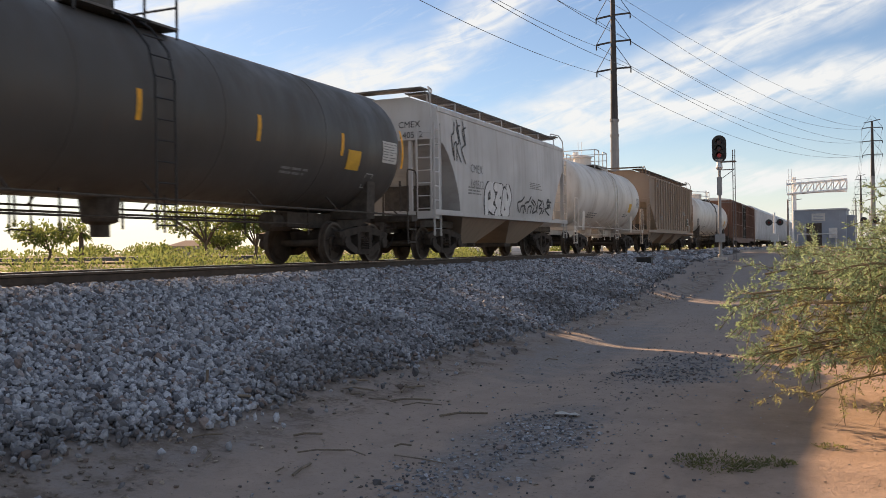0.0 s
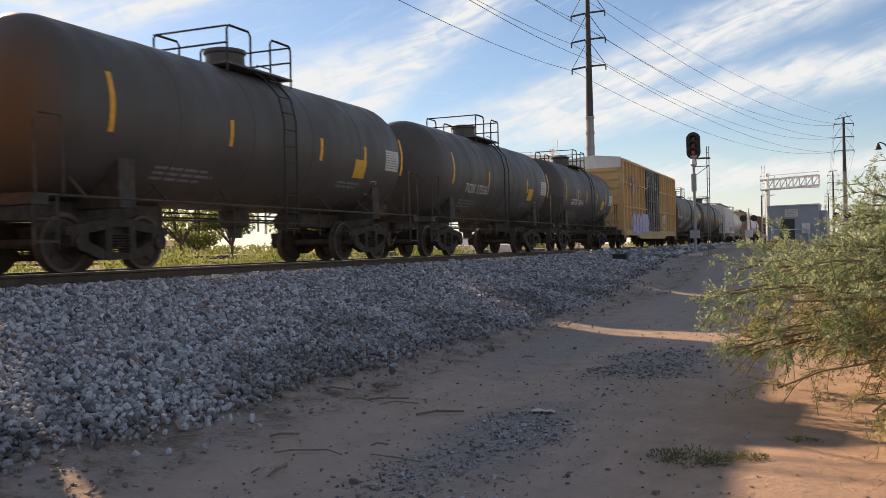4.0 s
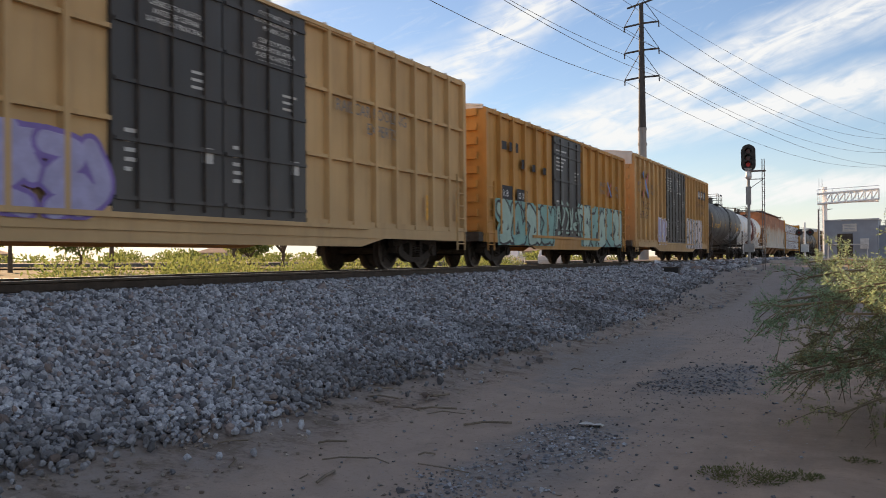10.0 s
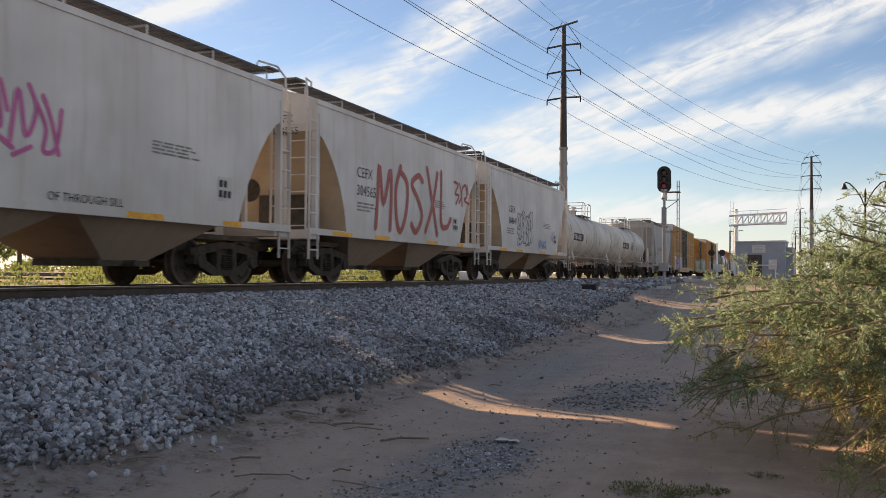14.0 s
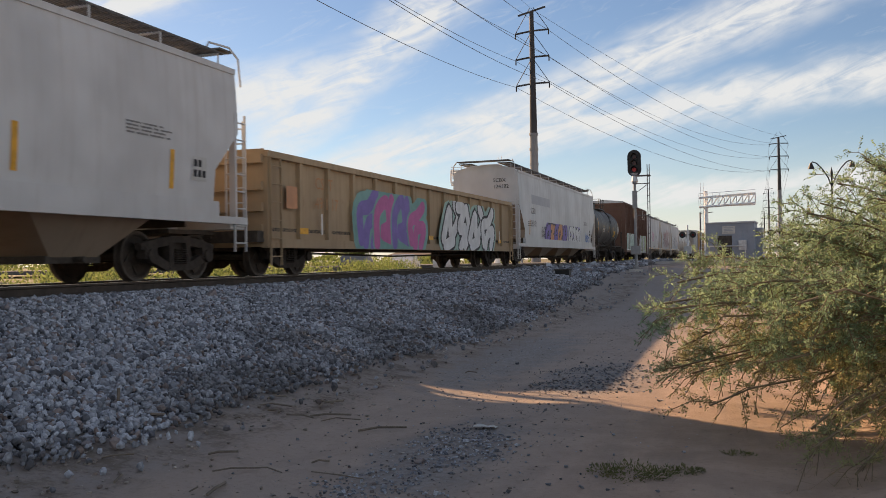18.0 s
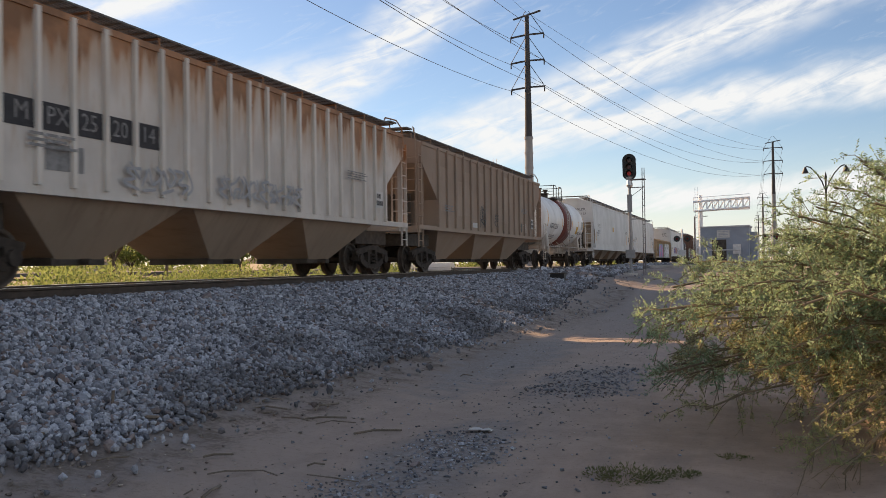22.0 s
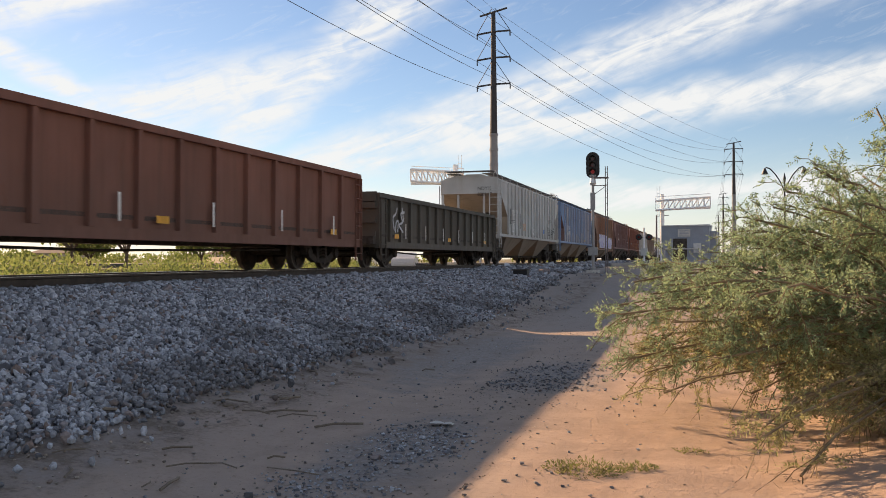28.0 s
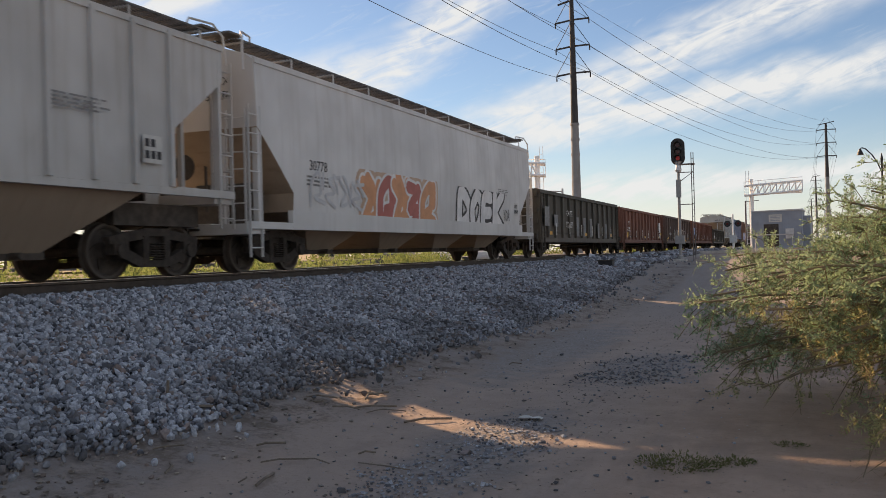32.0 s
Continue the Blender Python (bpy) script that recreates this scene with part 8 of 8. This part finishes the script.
flasher_mast(1.8, 82.0)
flasher_mast(-5.6, 81.8)
fm = thing("street_light", "thin distant street light with one arm", "street lamp", pose(-5.3, 96, -0.1))
part("pole", post(BM(), [(0, 0.1), (4.9, 0.06)], 10), M_polesteel, fm)
part("arm", beam(BM(), (0, 0, 4.8), (1.3, 0, 4.9), 0.04, seg=6), M_polesteel, fm)
fm2 = thing("street_light", "thin street light with one arm beyond the train", "street lamp", pose(-18.4, 72.7, -0.6))
part("pole", post(BM(), [(0, 0.12), (6.0, 0.09)], 10), M_galv, fm2)
part("arm", beam(BM(), (0, 0, 5.75), (-1.2, 0, 5.85), 0.05, seg=6), M_galv, fm2)


# -- equipment hut --
def hut():
    x, y = -1.35, 59.5
    c = thing("equipment_hut", "grey sheet-metal signal equipment hut with a pale roof edge", "hut", pose(x, y, -0.08, 0, 0, -3))
    w, d, h = 1.42, 1.6, 2.38
    part("cabin_wall", box(BM(), -w, w, -d, d, 0.15, h), M_hut, c)
    part("plinth", box(BM(), -w - 0.05, w + 0.05, -d - 0.05, d + 0.05, 0, 0.15), M_concrete, c)
    bm = BM()
    prism(bm, [(-w - 0.06, h), (w + 0.06, h), (w + 0.06, h + 0.09), (-w - 0.06, h + 0.05)], -d - 0.08, d + 0.08)
    part("roof", bm, M_hutroof, c)
    for i in range(9):
        xx = -w + 2 * w * i / 8
        part("seam", box(BM(), xx - 0.015, xx + 0.015, -d - 0.018, -d, 0.15, h), M_hut, c)
    part("sign", box(BM(), -0.45, 0.30, -d - 0.035, -d - 0.02, 1.72, 2.18), M_pwhite, c, "pale notice board with unreadable lines")
    bm = BM()
    for k in range(4):
        box(bm, -0.36, 0.20, -d - 0.040, -d - 0.035, 1.80 + k * 0.09, 1.83 + k * 0.09)
    part("sign_lines", bm, M_hut, c)
    part("door", box(BM(), -0.75, 0.1, -d - 0.03, -d, 0.2, 1.6), M_under, c, "dark recessed cabinet door")
    part("meter_box", box(BM(), 0.5, 0.95, -d - 0.2, -d, 0.7, 1.3), M_galv, c)
    part("annex", box(BM(), w, w + 0.42, -d + 1.2, d, 0.1, h - 0.3), M_hut, c)
    bm = BM()
    chain(bm, [(-1.2, -d - 0.5, 0), (-1.2, -d - 0.5, 0.95), (0.9, -d - 0.5, 0.95), (0.9, -d - 0.5, 0)], 0.04)
    part("guard_rail", bm, M_galv, c)


hut()


def lamp_post():
    c = thing("twin_street_lamp", "ornamental dark street lamp with two curved arms and bell shades", "street lamp", pose(5.3, 69.8, -0.1))
    part("post", post(BM(), [(0, 0.16), (0.9, 0.13), (1.0, 0.08), (5.9, 0.06), (6.2, 0.1), (6.6, 0.02)], 14), M_black, c)
    for s in (1, -1):
        bm = BM()
        chain(bm, [(0, 0, 5.2), (s * 0.25, 0, 5.9), (s * 0.6, 0, 6.5), (s * 1.0, 0, 6.95), (s * 1.25, 0, 7.05), (s * 1.36, 0, 6.95)], 0.045, 7)
        arm = part("arm", bm, M_black, c)
        bm = post(BM(), [(6.55, 0.24), (6.62, 0.22), (6.85, 0.12), (7.0, 0.06)], 16, s * 1.36, 0)
        part("shade", bm, M_black, arm, "dark bell-shaped lamp shade")


lamp_post()
# pale pipe railing and sign frames beyond the rails
fr = thing("pipe_railing", "low white pipe railing beyond the track", "railing", pose(-19.4, 47.5, -0.72, 0, 0, 8))
for k in range(5):
    part("post", post(BM(), [(0, 0.04), (1.0, 0.04)], 8, 0, k * 1.5), M_white, fr)
for z in (0.5, 0.95):
    part("rail", beam(BM(), (0, -0.1, z), (0, 6.1, z), 0.035, seg=6), M_white, fr)


# -- small things on the soil --
def on_ground(x, y, dz=0.0):
    return pose(x, y, ground_z(x, y) + dz)


chip = thing("paper_scrap", "crumpled white scrap lying on gravel", "litter", on_ground(-2.64, 8.75, 0.012))
bm = BM()
rngc = random.Random(5)
vv = [[bm.verts.new((i * 0.05 - 0.12, j * 0.045 - 0.06, rngc.uniform(0, 0.03))) for i in range(6)] for j in range(4)]
for j in range(3):
    for i in range(5):
        bm.faces.new((vv[j][i], vv[j][i + 1], vv[j + 1][i + 1], vv[j + 1][i]))
part("sheet", bm, M_pwhite, chip)
for wx, wy, wr, n in ((-0.95, 7.1, 0.24, 420), (-0.55, 7.25, 0.12, 130), (0.35, 5.6, 0.2, 220), (-0.15, 8.1, 0.10, 60)):
    z = ground_z(wx, wy)
    clump("weed", "small green weed tuft on dry soil", "weed", [(wx, wy, z, wr), (wx + wr * 0.8, wy, z, wr * 0.6), (wx - wr * 0.9, wy + 0.05, z, wr * 0.6)], n * 2, 0.036, 0.005, M_weed, int(wr * 100), 0.45)
rngs = random.Random(9)
for k in range(24):
    if k < 17:
        x, y = rngs.uniform(-6.0, -3.9), rngs.uniform(5.5, 14)
    else:
        x, y = rngs.uniform(-5.0, -3.2), rngs.uniform(5, 14)
    ln = rngs.uniform(0.15, 0.55)
    st = thing("stick", "dry grey-brown stick lying on the ground", "stick", pose(x, y, ground_z(x, y) + 0.025, 0, 0, rngs.uniform(0, 180)), "dry sticks")
    part("shoot", chain(BM(), [(-ln / 2, 0, 0.0), (-ln * 0.1, rngs.uniform(-0.05, 0.05), 0.02), (ln / 2, rngs.uniform(-0.1, 0.1), 0.0)], rngs.uniform(0.006, 0.013), 5), M_stick, st)
root = thing("root", "bent pale root standing out of the ballast toe", "root", on_ground(-5.75, 7.35, 0.0))
part("shoot", chain(BM(), [(-0.25, 0.0, 0.28), (-0.28, 0.02, 0.10), (-0.1, 0.0, 0.03), (0.25, 0.05, 0.03)], 0.016, 6), M_stick, root)


# ---- what moves: the whole train rolls away along the track ----
def motions():
    for car, mid in CARS:
        walk(car, [(t, pose(TRACK, mid + SPEED * (t - 16.0), 0)) for t in (0.0, 16.0, 32.0)])
    # the shrub's branches sway a little in the train's wind
    rng = random.Random(4)
    for limb in SWAYING:
        a, b, ph = rng.uniform(0.5, 1.1), rng.uniform(0.5, 1.3), rng.uniform(0, 6.3)
        walk(limb, [(k * 0.8, pose(0, 0, 0, a * math.sin(1.9 * k * 0.8 + ph), a * math.cos(1.5 * k * 0.8 + ph), b * math.sin(1.2 * k * 0.8 + 2 * ph))) for k in range(41)])
    # one wheelset is keyed, a row a frame, and all the others turn with it
    step = SPEED / FPS / 0.457
    rows, q = [], 0.0
    for i in range(int(32 * FPS) + 1):
        rows.append((i / FPS, Matrix.Rotation(-i * step, 4, "X")))
    walk(WHEELS[0], rows)
    keys = WHEELS[0].animation_data
    for w in WHEELS[1:]:
        w.rotation_mode = "QUATERNION"
        data = w.animation_data_create()
        data.action = keys.action
        data.action_slot = keys.action_slot


motions()
